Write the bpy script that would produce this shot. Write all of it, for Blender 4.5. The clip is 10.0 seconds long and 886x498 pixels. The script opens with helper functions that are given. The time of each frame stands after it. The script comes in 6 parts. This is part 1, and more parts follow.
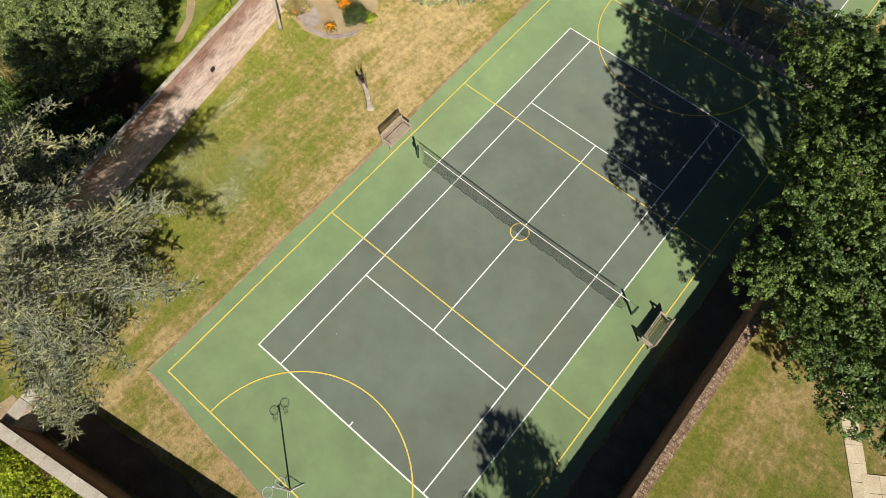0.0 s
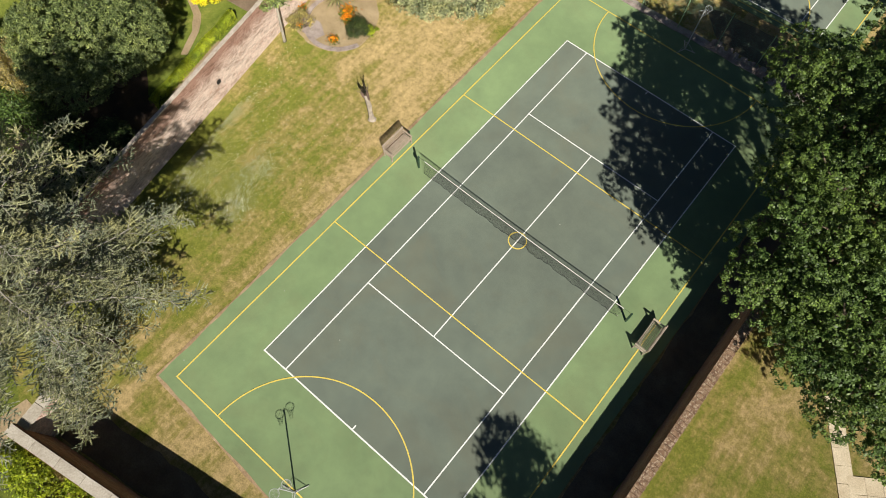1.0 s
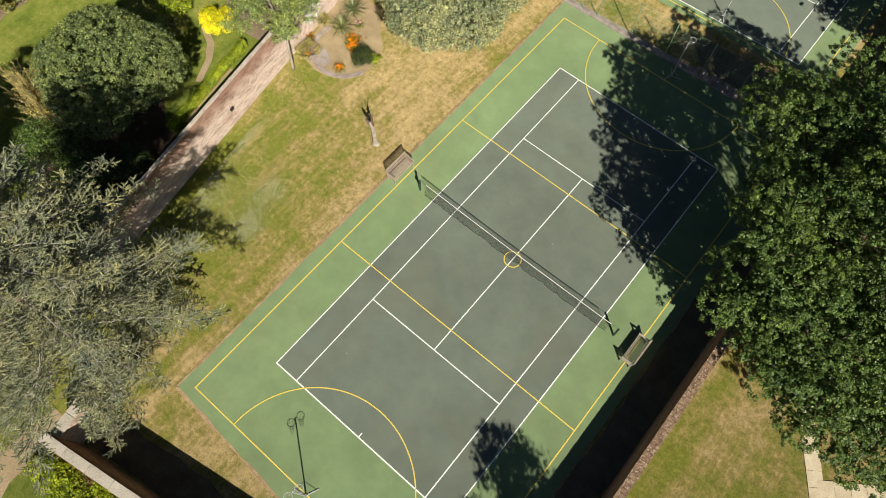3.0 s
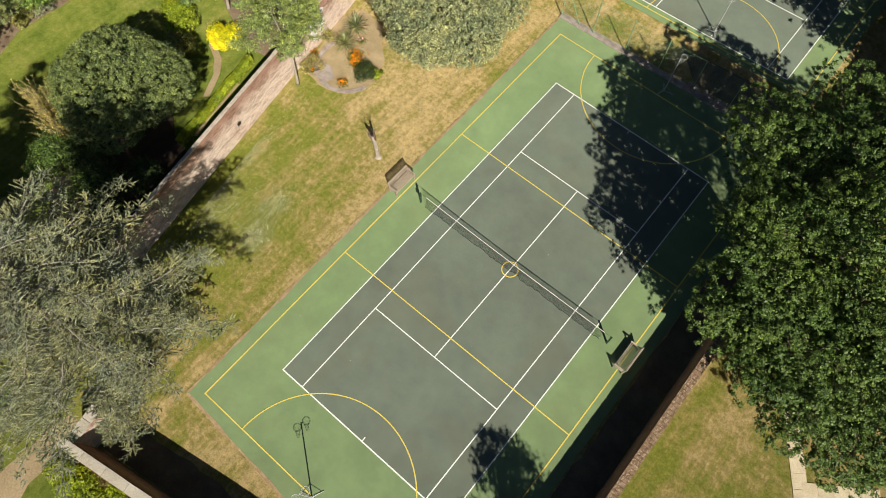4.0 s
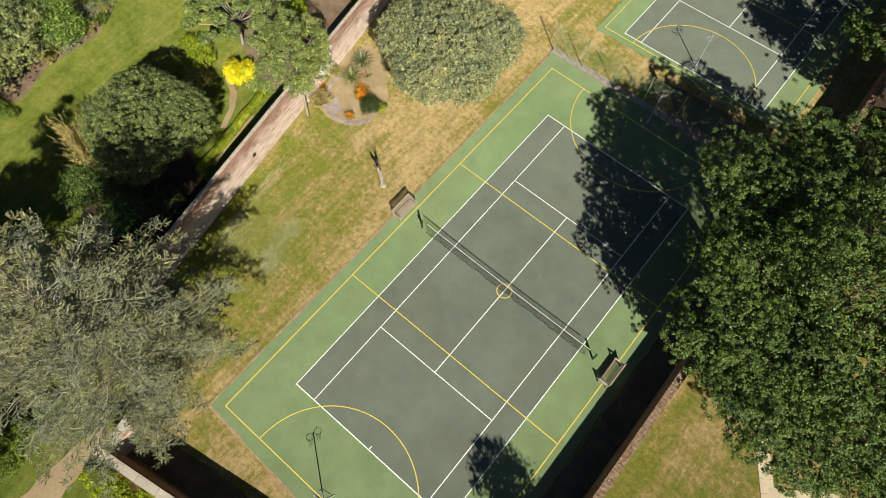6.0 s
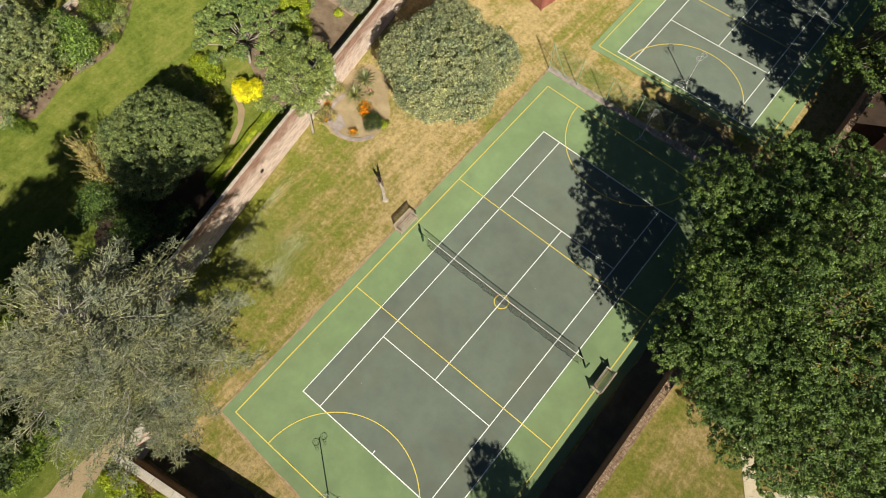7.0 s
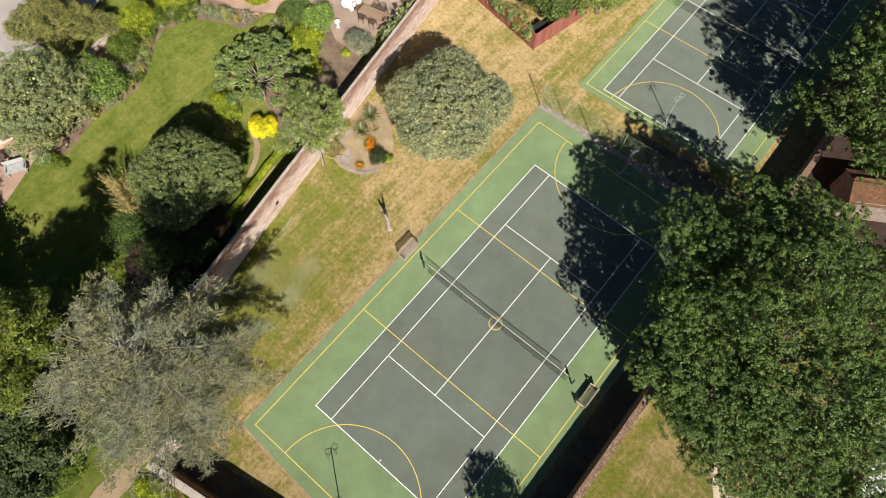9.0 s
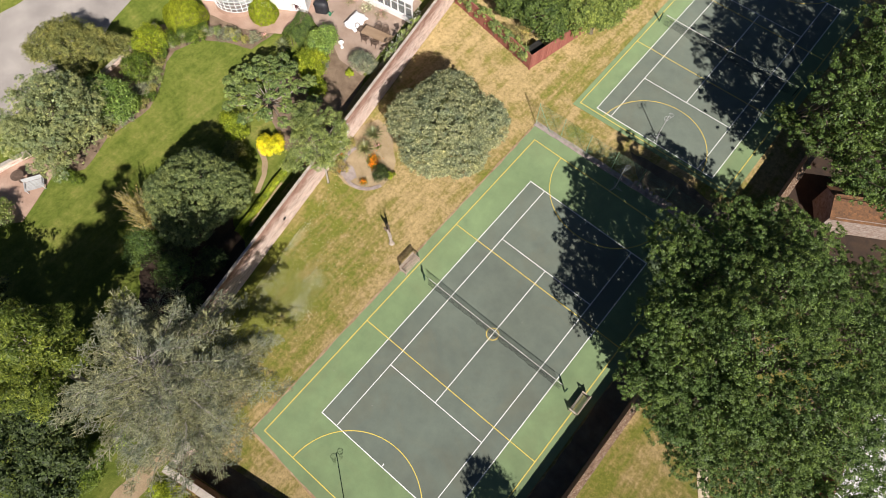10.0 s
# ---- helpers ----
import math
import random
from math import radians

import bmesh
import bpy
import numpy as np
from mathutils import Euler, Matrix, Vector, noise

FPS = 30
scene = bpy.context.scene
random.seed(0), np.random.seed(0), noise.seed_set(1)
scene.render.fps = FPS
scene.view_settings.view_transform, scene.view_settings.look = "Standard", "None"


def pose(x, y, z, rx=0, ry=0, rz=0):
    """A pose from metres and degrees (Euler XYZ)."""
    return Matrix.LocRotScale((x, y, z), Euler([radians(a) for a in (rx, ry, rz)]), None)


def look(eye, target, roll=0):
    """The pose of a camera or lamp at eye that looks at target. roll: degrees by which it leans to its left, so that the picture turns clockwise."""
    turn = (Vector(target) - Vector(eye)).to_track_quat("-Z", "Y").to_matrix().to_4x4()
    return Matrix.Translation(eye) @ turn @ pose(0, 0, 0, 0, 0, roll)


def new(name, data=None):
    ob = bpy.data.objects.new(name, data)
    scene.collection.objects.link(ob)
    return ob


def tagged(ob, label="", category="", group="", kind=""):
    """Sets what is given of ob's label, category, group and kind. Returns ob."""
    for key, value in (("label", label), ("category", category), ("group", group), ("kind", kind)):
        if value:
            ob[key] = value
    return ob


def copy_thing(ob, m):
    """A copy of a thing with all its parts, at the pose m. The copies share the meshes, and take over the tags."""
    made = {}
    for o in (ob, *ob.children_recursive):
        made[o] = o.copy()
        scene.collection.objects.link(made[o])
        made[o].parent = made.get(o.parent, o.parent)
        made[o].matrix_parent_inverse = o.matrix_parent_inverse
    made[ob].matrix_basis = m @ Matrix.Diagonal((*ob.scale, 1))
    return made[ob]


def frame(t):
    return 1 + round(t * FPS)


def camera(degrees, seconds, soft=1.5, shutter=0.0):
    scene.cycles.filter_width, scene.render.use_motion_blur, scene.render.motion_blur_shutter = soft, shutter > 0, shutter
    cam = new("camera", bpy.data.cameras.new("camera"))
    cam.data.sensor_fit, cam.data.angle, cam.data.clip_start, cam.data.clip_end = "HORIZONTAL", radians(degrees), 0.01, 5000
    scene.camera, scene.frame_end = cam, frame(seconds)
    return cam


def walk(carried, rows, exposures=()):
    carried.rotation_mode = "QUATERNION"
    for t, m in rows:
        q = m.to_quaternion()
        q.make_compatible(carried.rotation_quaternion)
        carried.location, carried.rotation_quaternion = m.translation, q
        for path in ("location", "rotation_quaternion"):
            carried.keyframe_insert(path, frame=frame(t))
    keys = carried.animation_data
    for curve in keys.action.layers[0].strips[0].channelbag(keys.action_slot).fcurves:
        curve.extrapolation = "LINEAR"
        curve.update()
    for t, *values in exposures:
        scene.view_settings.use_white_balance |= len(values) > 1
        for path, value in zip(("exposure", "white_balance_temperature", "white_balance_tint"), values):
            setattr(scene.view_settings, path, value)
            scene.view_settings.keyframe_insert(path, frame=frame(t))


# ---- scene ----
# A drone that rises straight up over the court, its gimbal held still.
cam = camera(69.38, 10.0, soft=0.6)
PATH = [
    (0.0, 5.354, -12.593, 27.771),
    (1.0, 5.344, -12.595, 28.767),
    (2.0, 5.332, -12.596, 29.873),
    (3.0, 5.318, -12.597, 31.123),
    (4.0, 5.303, -12.596, 32.538),
    (5.0, 5.286, -12.592, 34.127),
    (6.0, 5.267, -12.586, 35.893),
    (7.0, 5.246, -12.575, 37.832),
    (8.0, 5.224, -12.558, 39.942),
    (9.0, 5.200, -12.536, 42.222),
    (10.0, 5.173, -12.507, 44.677),
]
walk(cam, [(t, pose(x, y, z, 23.669, -0.662, 40.053)) for t, x, y, z in PATH],
     exposures=[(0.0, 0.43, 6500, 9), (2.0, 0.42, 6550, 9), (4.0, 0.40, 6750, 6), (7.0, 0.43, 6750, 6), (8.5, 0.49, 6500, 11), (10.0, 0.54, 6300, 16)])

# ---------- light ----------
SUN = Vector((2.86, -2.12, 3.05)).normalized()
world = bpy.data.worlds.new("sky")
scene.world = world
world.use_nodes = True
wn = world.node_tree.nodes
sky = wn.new("ShaderNodeTexSky")
sky.sky_type = "NISHITA"
sky.sun_disc = False
sky.ozone_density = 6.0
sky.sun_elevation = math.asin(SUN.z)
sky.sun_rotation = math.atan2(SUN.x, SUN.y)
wn["Background"].inputs["Strength"].default_value = 0.0245
world.node_tree.links.new(sky.outputs["Color"], wn["Background"].inputs["Color"])
lamp = bpy.data.lights.new("sun", "SUN")
lamp.energy, lamp.angle, lamp.color = 5.0, radians(0.55), (1.0, 0.93, 0.82)
sun = new("sun", lamp)
sun.matrix_world = look(SUN * 100, (0, 0, 0))


# ---------- materials ----------
def material(name, rough=0.8):
    m = bpy.data.materials.new(name)
    m.use_nodes = True
    nt = m.node_tree
    b = nt.nodes["Principled BSDF"]
    b.inputs["Roughness"].default_value = rough
    return m, nt, b


def node(nt, kind, **values):
    n = nt.nodes.new(kind)
    for k, v in values.items():
        n.inputs[k].default_value = v
    return n


def ramp(nt, fac, stops):
    r = nt.nodes.new("ShaderNodeValToRGB")
    e = r.color_ramp.elements
    while len(e) < len(stops):
        e.new(0.5)
    for el, (p, c) in zip(e, stops):
        el.position, el.color = p, (*c, 1)
    nt.links.new(fac, r.inputs["Fac"])
    return r.outputs["Color"]


def mixed(nt, fac, a, b, mode="MIX"):
    m = nt.nodes.new("ShaderNodeMix")
    m.data_type, m.blend_type = "RGBA", mode
    for sock, v in ((m.inputs["Factor"], fac), (m.inputs["A"], a), (m.inputs["B"], b)):
        if isinstance(v, (int, float)):
            sock.default_value = v
        elif isinstance(v, tuple):
            sock.default_value = (*v, 1)
        else:
            nt.links.new(v, sock)
    return m.outputs["Result"]


def noised(nt, scale, detail=4.0, vec=None, rough=0.55, distortion=0.0):
    n = node(nt, "ShaderNodeTexNoise", Scale=scale, Detail=detail, Roughness=rough, Distortion=distortion)
    if vec is not None:
        nt.links.new(vec, n.inputs["Vector"])
    return n.outputs["Fac"]


def coords(nt, scale=(1, 1, 1), rot=0.0):
    tc = nt.nodes.new("ShaderNodeTexCoord")
    mp = nt.nodes.new("ShaderNodeMapping")
    mp.inputs["Scale"].default_value = scale
    mp.inputs["Rotation"].default_value = (0, 0, rot)
    info = nt.nodes.new("ShaderNodeObjectInfo")
    shift = nt.nodes.new("ShaderNodeVectorMath")
    shift.operation = "MULTIPLY_ADD"
    nt.links.new(info.outputs["Random"], shift.inputs[0])
    shift.inputs[1].default_value = (37.0, 23.0, 11.0)
    nt.links.new(tc.outputs["Object"], shift.inputs[2])
    nt.links.new(shift.outputs[0], mp.inputs["Vector"])
    return mp.outputs["Vector"]


def bumped(nt, b, height, strength, dist=0.02):
    n = node(nt, "ShaderNodeBump", Strength=strength, Distance=dist)
    nt.links.new(height, n.inputs["Height"])
    nt.links.new(n.outputs["Normal"], b.inputs["Normal"])


def stained(name, dark, light, grain=18.0, patch=0.7, rough=0.85, bump=0.3, streak=(1, 1, 1)):
    """A plain surface with broad stains and a fine grain."""
    m, nt, b = material(name, rough)
    v = coords(nt, streak)
    broad = noised(nt, patch, 5, v)
    fine = noised(nt, grain, 4, v)
    c = ramp(nt, broad, [(0.3, dark), (0.7, light)])
    g = ramp(nt, fine, [(0.25, (0.72, 0.72, 0.72)), (0.75, (1.22, 1.22, 1.22))])
    nt.links.new(mixed(nt, 1.0, c, g, "MULTIPLY"), b.inputs["Base Color"])
    bumped(nt, b, fine, bump)
    return m


def flecked(name, dark, light, fleck):
    """Crumbling brick with pale chips of old mortar and lichen."""
    m, nt, b = material(name, 0.92)
    v = coords(nt)
    fine = noised(nt, 16.0, 6, v, 0.75)
    c = ramp(nt, noised(nt, 5.0, 5, v), [(0.35, dark), (0.65, light)])
    c = mixed(nt, ramp(nt, noised(nt, 13.0, 4, v, 0.6, 1.0), [(0.53, (0, 0, 0)), (0.6, (0.9, 0.9, 0.9))]), c, fleck)
    c = mixed(nt, 1.0, c, ramp(nt, fine, [(0.3, (0.65, 0.65, 0.65)), (0.7, (1.25, 1.25, 1.25))]), "MULTIPLY")
    nt.links.new(c, b.inputs["Base Color"])
    bumped(nt, b, fine, 0.8)
    return m


def grass_material(name, dry, green, lush, bias, mow_turn, grain=1.0):
    """Turf: dry straw, olive and green blades in patches, with the mower's lanes."""
    m, nt, b = material(name, 0.95)
    b.inputs["Specular IOR Level"].default_value = 0.15
    b.inputs["Diffuse Roughness"].default_value = 1.0
    v = coords(nt)
    broad = noised(nt, 0.2, 6, v, 0.6, 0.6)
    mid = noised(nt, 0.9, 6, v, 0.68)
    fine = noised(nt, 3.4, 7, v, 0.75)
    blades = noised(nt, 17.0, 6, v, 0.85)
    lanes = noised(nt, 1.0, 5, coords(nt, (1.3, 0.09, 1), mow_turn), 0.7)

    def add(a, bb, w):
        k = nt.nodes.new("ShaderNodeMath")
        k.operation = "MULTIPLY_ADD"
        nt.links.new(bb, k.inputs[0])
        k.inputs[1].default_value = w
        if isinstance(a, float):
            k.inputs[2].default_value = a
        else:
            nt.links.new(a, k.inputs[2])
        return k.outputs[0]

    f = add(add(add(add(bias - 1.47 - 1.0 * grain, broad, 1.4), mid, 1.1), lanes, 0.4 + 1.1 * grain), fine, 0.9 * grain)
    c = ramp(nt, f, [(0.05, lush), (0.35, green), (0.62, dry), (0.95, tuple(1.18 * x for x in dry))])
    g = ramp(nt, fine, [(0.3, (1 - 0.32 * grain, 1 - 0.3 * grain, 1 - 0.35 * grain)), (0.7, (1 + 0.24 * grain, 1 + 0.22 * grain, 1 + 0.22 * grain))])
    g2 = ramp(nt, blades, [(0.3, (0.55, 0.57, 0.55)), (0.7, (1.38, 1.37, 1.34))])
    nt.links.new(mixed(nt, 1.0, mixed(nt, 1.0, c, g, "MULTIPLY"), g2, "MULTIPLY"), b.inputs["Base Color"])
    bumped(nt, b, blades, 0.8, 0.03)
    return m, nt, b, f


def leaf_material(name, dark, light, through_light=0.3, rough=0.5, patch=0.5, gloss=0.4, cool=(0.74, 0.8, 0.8), warm=(1.24, 1.14, 0.95)):
    m, nt, b = material(name, rough)
    b.inputs["Specular IOR Level"].default_value = gloss
    geo = nt.nodes.new("ShaderNodeNewGeometry")
    c = ramp(nt, geo.outputs["Random Per Island"], [(0.0, dark), (0.75, light), (1.0, tuple(min(1, 1.35 * x) for x in light))])
    p = ramp(nt, noised(nt, patch, 3, coords(nt)), [(0.33, cool), (0.67, warm)])
    c = mixed(nt, 1.0, c, p, "MULTIPLY")
    c = mixed(nt, 1.0, c, ramp(nt, noised(nt, 3.2, 3, coords(nt)), [(0.36, (0.6, 0.63, 0.66)), (0.62, (1.32, 1.3, 1.2))]), "MULTIPLY")
    nt.links.new(c, b.inputs["Base Color"])
    t = nt.nodes.new("ShaderNodeBsdfTranslucent")
    nt.links.new(mixed(nt, 1.0, c, (1.3, 1.5, 0.6), "MULTIPLY"), t.inputs["Color"])
    s = nt.nodes.new("ShaderNodeMixShader")
    s.inputs["Fac"].default_value = through_light
    nt.links.new(b.outputs[0], s.inputs[1])
    nt.links.new(t.outputs[0], s.inputs[2])
    nt.links.new(s.outputs[0], nt.nodes["Material Output"].inputs["Surface"])
    return m


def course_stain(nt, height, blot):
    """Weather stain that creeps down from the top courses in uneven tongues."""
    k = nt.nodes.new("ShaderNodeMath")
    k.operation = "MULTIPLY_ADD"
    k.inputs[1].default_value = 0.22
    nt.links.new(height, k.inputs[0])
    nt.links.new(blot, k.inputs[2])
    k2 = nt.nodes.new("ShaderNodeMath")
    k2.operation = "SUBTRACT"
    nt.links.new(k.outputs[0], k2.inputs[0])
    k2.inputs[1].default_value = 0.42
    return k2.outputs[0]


def brick_material(name, a, c, mortar, pale, pale_at=0.58, moss=0.0):
    """Old brickwork: x along the wall, z up, in the wall's own metres; lime and weathering in patches."""
    m, nt, b = material(name, 0.92)
    tc = nt.nodes.new("ShaderNodeTexCoord")
    sep = nt.nodes.new("ShaderNodeSeparateXYZ")
    com = nt.nodes.new("ShaderNodeCombineXYZ")
    nt.links.new(tc.outputs["Object"], sep.inputs[0])
    nt.links.new(sep.outputs["X"], com.inputs["X"])
    nt.links.new(sep.outputs["Z"], com.inputs["Y"])
    br = node(nt, "ShaderNodeTexBrick", Scale=1.0)
    br.inputs["Brick Width"].default_value, br.inputs["Row Height"].default_value = 0.232, 0.078
    br.inputs["Mortar Size"].default_value, br.inputs["Mortar Smooth"].default_value = 0.008, 0.3
    br.inputs["Color1"].default_value, br.inputs["Color2"].default_value = (*a, 1), (*c, 1)
    br.inputs["Mortar"].default_value = (*mortar, 1)
    nt.links.new(com.outputs[0], br.inputs["Vector"])
    blot = noised(nt, 2.0, 9, coords(nt, (0.42, 1, 1)), 0.8, 0.6)
    fine = noised(nt, 11.0, 7, tc.outputs["Object"], 0.8)
    k = ramp(nt, blot, [(pale_at - 0.12, (0, 0, 0)), (pale_at + 0.08, (0.85, 0.85, 0.85))])
    col = mixed(nt, k, br.outputs["Color"], pale)
    dk = ramp(nt, noised(nt, 4.0, 6, coords(nt, (0.4, 1, 1)), 0.75), [(0.32, (0.5, 0.44, 0.4)), (0.52, (1, 1, 1))])
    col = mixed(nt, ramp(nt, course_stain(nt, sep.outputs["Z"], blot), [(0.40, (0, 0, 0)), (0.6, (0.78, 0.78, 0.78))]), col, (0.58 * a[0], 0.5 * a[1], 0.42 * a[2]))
    col = mixed(nt, 1.0, col, dk, "MULTIPLY")
    g = ramp(nt, fine, [(0.3, (0.42, 0.41, 0.40)), (0.7, (1.48, 1.48, 1.5))])
    col = mixed(nt, 1.0, col, g, "MULTIPLY")
    nt.links.new(col, b.inputs["Base Color"])
    h = mixed(nt, 0.5, br.outputs["Fac"], fine)
    n = node(nt, "ShaderNodeBump", Strength=0.6, Distance=-0.012)
    nt.links.new(h, n.inputs["Height"])
    nt.links.new(n.outputs["Normal"], b.inputs["Normal"])
    return m


def court_material(name, dark, light):
    """Painted tarmac: broad fading, scuffs, fine grit."""
    m, nt, b = material(name, 0.85)
    b.inputs["Specular IOR Level"].default_value = 0.25
    b.inputs["Diffuse Roughness"].default_value = 0.8
    v = coords(nt)
    broad = noised(nt, 0.13, 5, v, 0.6, 0.4)
    mid = noised(nt, 0.8, 6, v, 0.65)
    grit = noised(nt, 90.0, 2, v)
    c = ramp(nt, broad, [(0.3, dark), (0.7, light)])
    c = mixed(nt, 1.0, c, ramp(nt, mid, [(0.3, (0.88, 0.88, 0.9)), (0.7, (1.1, 1.1, 1.08))]), "MULTIPLY")
    scuff = ramp(nt, noised(nt, 2.2, 8, v, 0.75, 1.5), [(0.66, (0, 0, 0)), (0.78, (0.3, 0.3, 0.3))])
    c = mixed(nt, scuff, c, tuple(0.4 * x + 0.07 for x in dark))
    film = ramp(nt, noised(nt, 0.22, 7, v, 0.7, 0.8), [(0.5, (0, 0, 0)), (0.7, (0.35, 0.35, 0.35))])
    c = mixed(nt, film, c, (0.5 * dark[0] + 0.10, 0.5 * dark[1] + 0.08, 0.5 * dark[2] + 0.045))
    spots = node(nt, "ShaderNodeTexVoronoi", Scale=0.75)
    nt.links.new(v, spots.inputs["Vector"])
    c = mixed(nt, ramp(nt, spots.outputs["Distance"], [(0.015, (0.7, 0.7, 0.7)), (0.03, (0, 0, 0))]), c, (0.4, 0.4, 0.36))
    c = mixed(nt, 1.0, c, ramp(nt, grit, [(0.3, (0.9, 0.9, 0.9)), (0.7, (1.1, 1.1, 1.1))]), "MULTIPLY")
    nt.links.new(c, b.inputs["Base Color"])
    bumped(nt, b, grit, 0.25, 0.004)
    return m


def paint_material(name, colour, worn):
    m, nt, b = material(name, 0.7)
    v = coords(nt)
    k = ramp(nt, noised(nt, 3.0, 7, v, 0.75), [(0.36, (1, 1, 1)), (0.5, (0, 0, 0))])
    k2 = ramp(nt, noised(nt, 40.0, 3, v), [(0.4, (0.35, 0.35, 0.35)), (0.7, (0, 0, 0))])
    nt.links.new(mixed(nt, k2, mixed(nt, mixed(nt, 0.65, k, (0, 0, 0)), colour, worn), worn), b.inputs["Base Color"])
    return m


M_GROUND, g_nt, g_b, g_f = grass_material("dry_turf", (0.378, 0.286, 0.142), (0.262, 0.218, 0.076), (0.172, 0.186, 0.034), 0.42, radians(0))
M_LAWN = grass_material("green_lawn", (0.205, 0.202, 0.056), (0.145, 0.17, 0.033), (0.095, 0.128, 0.02), 0.26, radians(30), 0.55)[0]
M_COURT_GREEN = court_material("green_court_paint", (0.165, 0.235, 0.115), (0.215, 0.30, 0.15))
M_COURT_GREY = court_material("grey_green_court_paint", (0.127, 0.148, 0.119), (0.160, 0.194, 0.157))
M_WHITE_LINE = paint_material("white_line_paint", (0.82, 0.83, 0.82), (0.50, 0.53, 0.48))
M_YELLOW_LINE = paint_material("yellow_line_paint", (0.74, 0.57, 0.10), (0.50, 0.42, 0.12))
M_STONE = stained("grey_stone_block", (0.20, 0.13, 0.09), (0.36, 0.31, 0.27), 14, 3.4, 0.9, 0.6)
M_BED = stained("dry_bed_soil", (0.31, 0.235, 0.13), (0.44, 0.34, 0.205), 14, 1.4, 0.95, 0.6)
M_KERB = stained("crumbling_brown_edging", (0.24, 0.155, 0.085), (0.42, 0.31, 0.19), 22, 2.4)
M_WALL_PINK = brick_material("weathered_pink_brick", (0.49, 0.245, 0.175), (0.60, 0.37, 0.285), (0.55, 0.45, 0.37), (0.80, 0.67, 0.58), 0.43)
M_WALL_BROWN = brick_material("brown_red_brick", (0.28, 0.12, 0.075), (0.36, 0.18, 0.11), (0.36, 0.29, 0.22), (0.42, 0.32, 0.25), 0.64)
M_COPING = stained("grey_coping_stone", (0.34, 0.30, 0.245), (0.48, 0.44, 0.375), 16, 1.2)
M_COPING_OLD = stained("old_brick_coping", (0.36, 0.30, 0.25), (0.57, 0.50, 0.43), 20, 4.0, 0.9, 0.8)
M_COPING_BRICK = flecked("mossy_brick_coping", (0.11, 0.06, 0.036), (0.24, 0.15, 0.09), (0.46, 0.37, 0.27))
# Brown litter tone, lowered so the walls' shade comes out darker
M_SHADE_LITTER = stained("leaf_litter_painted_shade", (0.085, 0.066, 0.043), (0.16, 0.13, 0.08), 16, 1.2, 0.95, 0.8)
M_BARK = stained("grey_brown_bark", (0.10, 0.075, 0.05), (0.19, 0.15, 0.11), 24, 3, 0.9, 0.8, (1, 1, 0.25))
M_BARK_PALE = stained("pale_grey_bark", (0.27, 0.24, 0.19), (0.42, 0.38, 0.31), 24, 3, 0.9, 0.8, (1, 1, 0.3))
M_TWIG = stained("grey_twig_bark", (0.23, 0.21, 0.175), (0.40, 0.38, 0.335), 30, 3, 0.9, 0.3)
M_OAK = leaf_material("oak_leaf", (0.04, 0.077, 0.017), (0.109, 0.172, 0.042), 0.12, 0.5, 0.45, 0.35)
M_ROUND = leaf_material("laurel_leaf", (0.06, 0.09, 0.03), (0.20, 0.25, 0.10), 0.18, 0.5, 0.6, 0.35)
M_WHITEBEAM = leaf_material("whitebeam_leaf", (0.13, 0.155, 0.08), (0.355, 0.38, 0.24), 0.2, 0.55, 0.8, 0.35)
M_FIG = leaf_material("bright_green_leaf", (0.08, 0.125, 0.036), (0.245, 0.325, 0.115), 0.3, 0.5, 0.7, 0.4)
M_FRESH = leaf_material("fresh_green_leaf", (0.09, 0.155, 0.03), (0.27, 0.385, 0.10), 0.3, 0.5, 0.7, 0.4)
M_LIGHT_LEAF = leaf_material("light_green_leaf", (0.115, 0.16, 0.045), (0.32, 0.38, 0.145), 0.3, 0.5, 0.7, 0.4)
M_CEDAR = leaf_material("blue_cedar_needle", (0.148, 0.154, 0.103), (0.29, 0.295, 0.198), 0.06, 0.6, 0.7, 0.25, (0.82, 0.92, 1.0), (1.16, 1.12, 0.84))
M_SPRUCE = leaf_material("silver_green_needle", (0.135, 0.16, 0.072), (0.33, 0.37, 0.185), 0.15, 0.6, 0.9, 0.25, (0.72, 0.82, 0.9), (1.25, 1.15, 0.9))
M_DARK_CONIFER = leaf_material("dark_conifer_leaf", (0.02, 0.035, 0.012), (0.065, 0.095, 0.03), 0.15, 0.6, 0.6, 0.3)
M_CYPRESS = leaf_material("yellow_green_spray", (0.05, 0.085, 0.012), (0.18, 0.225, 0.04), 0.25, 0.5, 0.6, 0.3)
M_GOLD = leaf_material("golden_leaf", (0.55, 0.50, 0.02), (0.86, 0.77, 0.03), 0.25, 0.5, 1.0, 0.3)
M_LIME = leaf_material("lime_green_leaf", (0.15, 0.21, 0.014), (0.33, 0.39, 0.035), 0.3, 0.5, 1.0, 0.3)
M_TAN = leaf_material("tan_feathery_leaf", (0.27, 0.225, 0.09), (0.50, 0.42, 0.19), 0.25, 0.7, 1.0, 0.2)
M_OLIVE = leaf_material("olive_shrub_leaf", (0.14, 0.14, 0.045), (0.38, 0.36, 0.13), 0.25, 0.6, 1.0, 0.3)
M_DUSKY = leaf_material("dusky_olive_leaf", (0.10, 0.11, 0.034), (0.28, 0.29, 0.10), 0.2, 0.6, 1.0, 0.3)
M_GREYLEAF = leaf_material("silver_leaf", (0.13, 0.15, 0.10), (0.30, 0.32, 0.24), 0.2, 0.6, 1.0, 0.3)
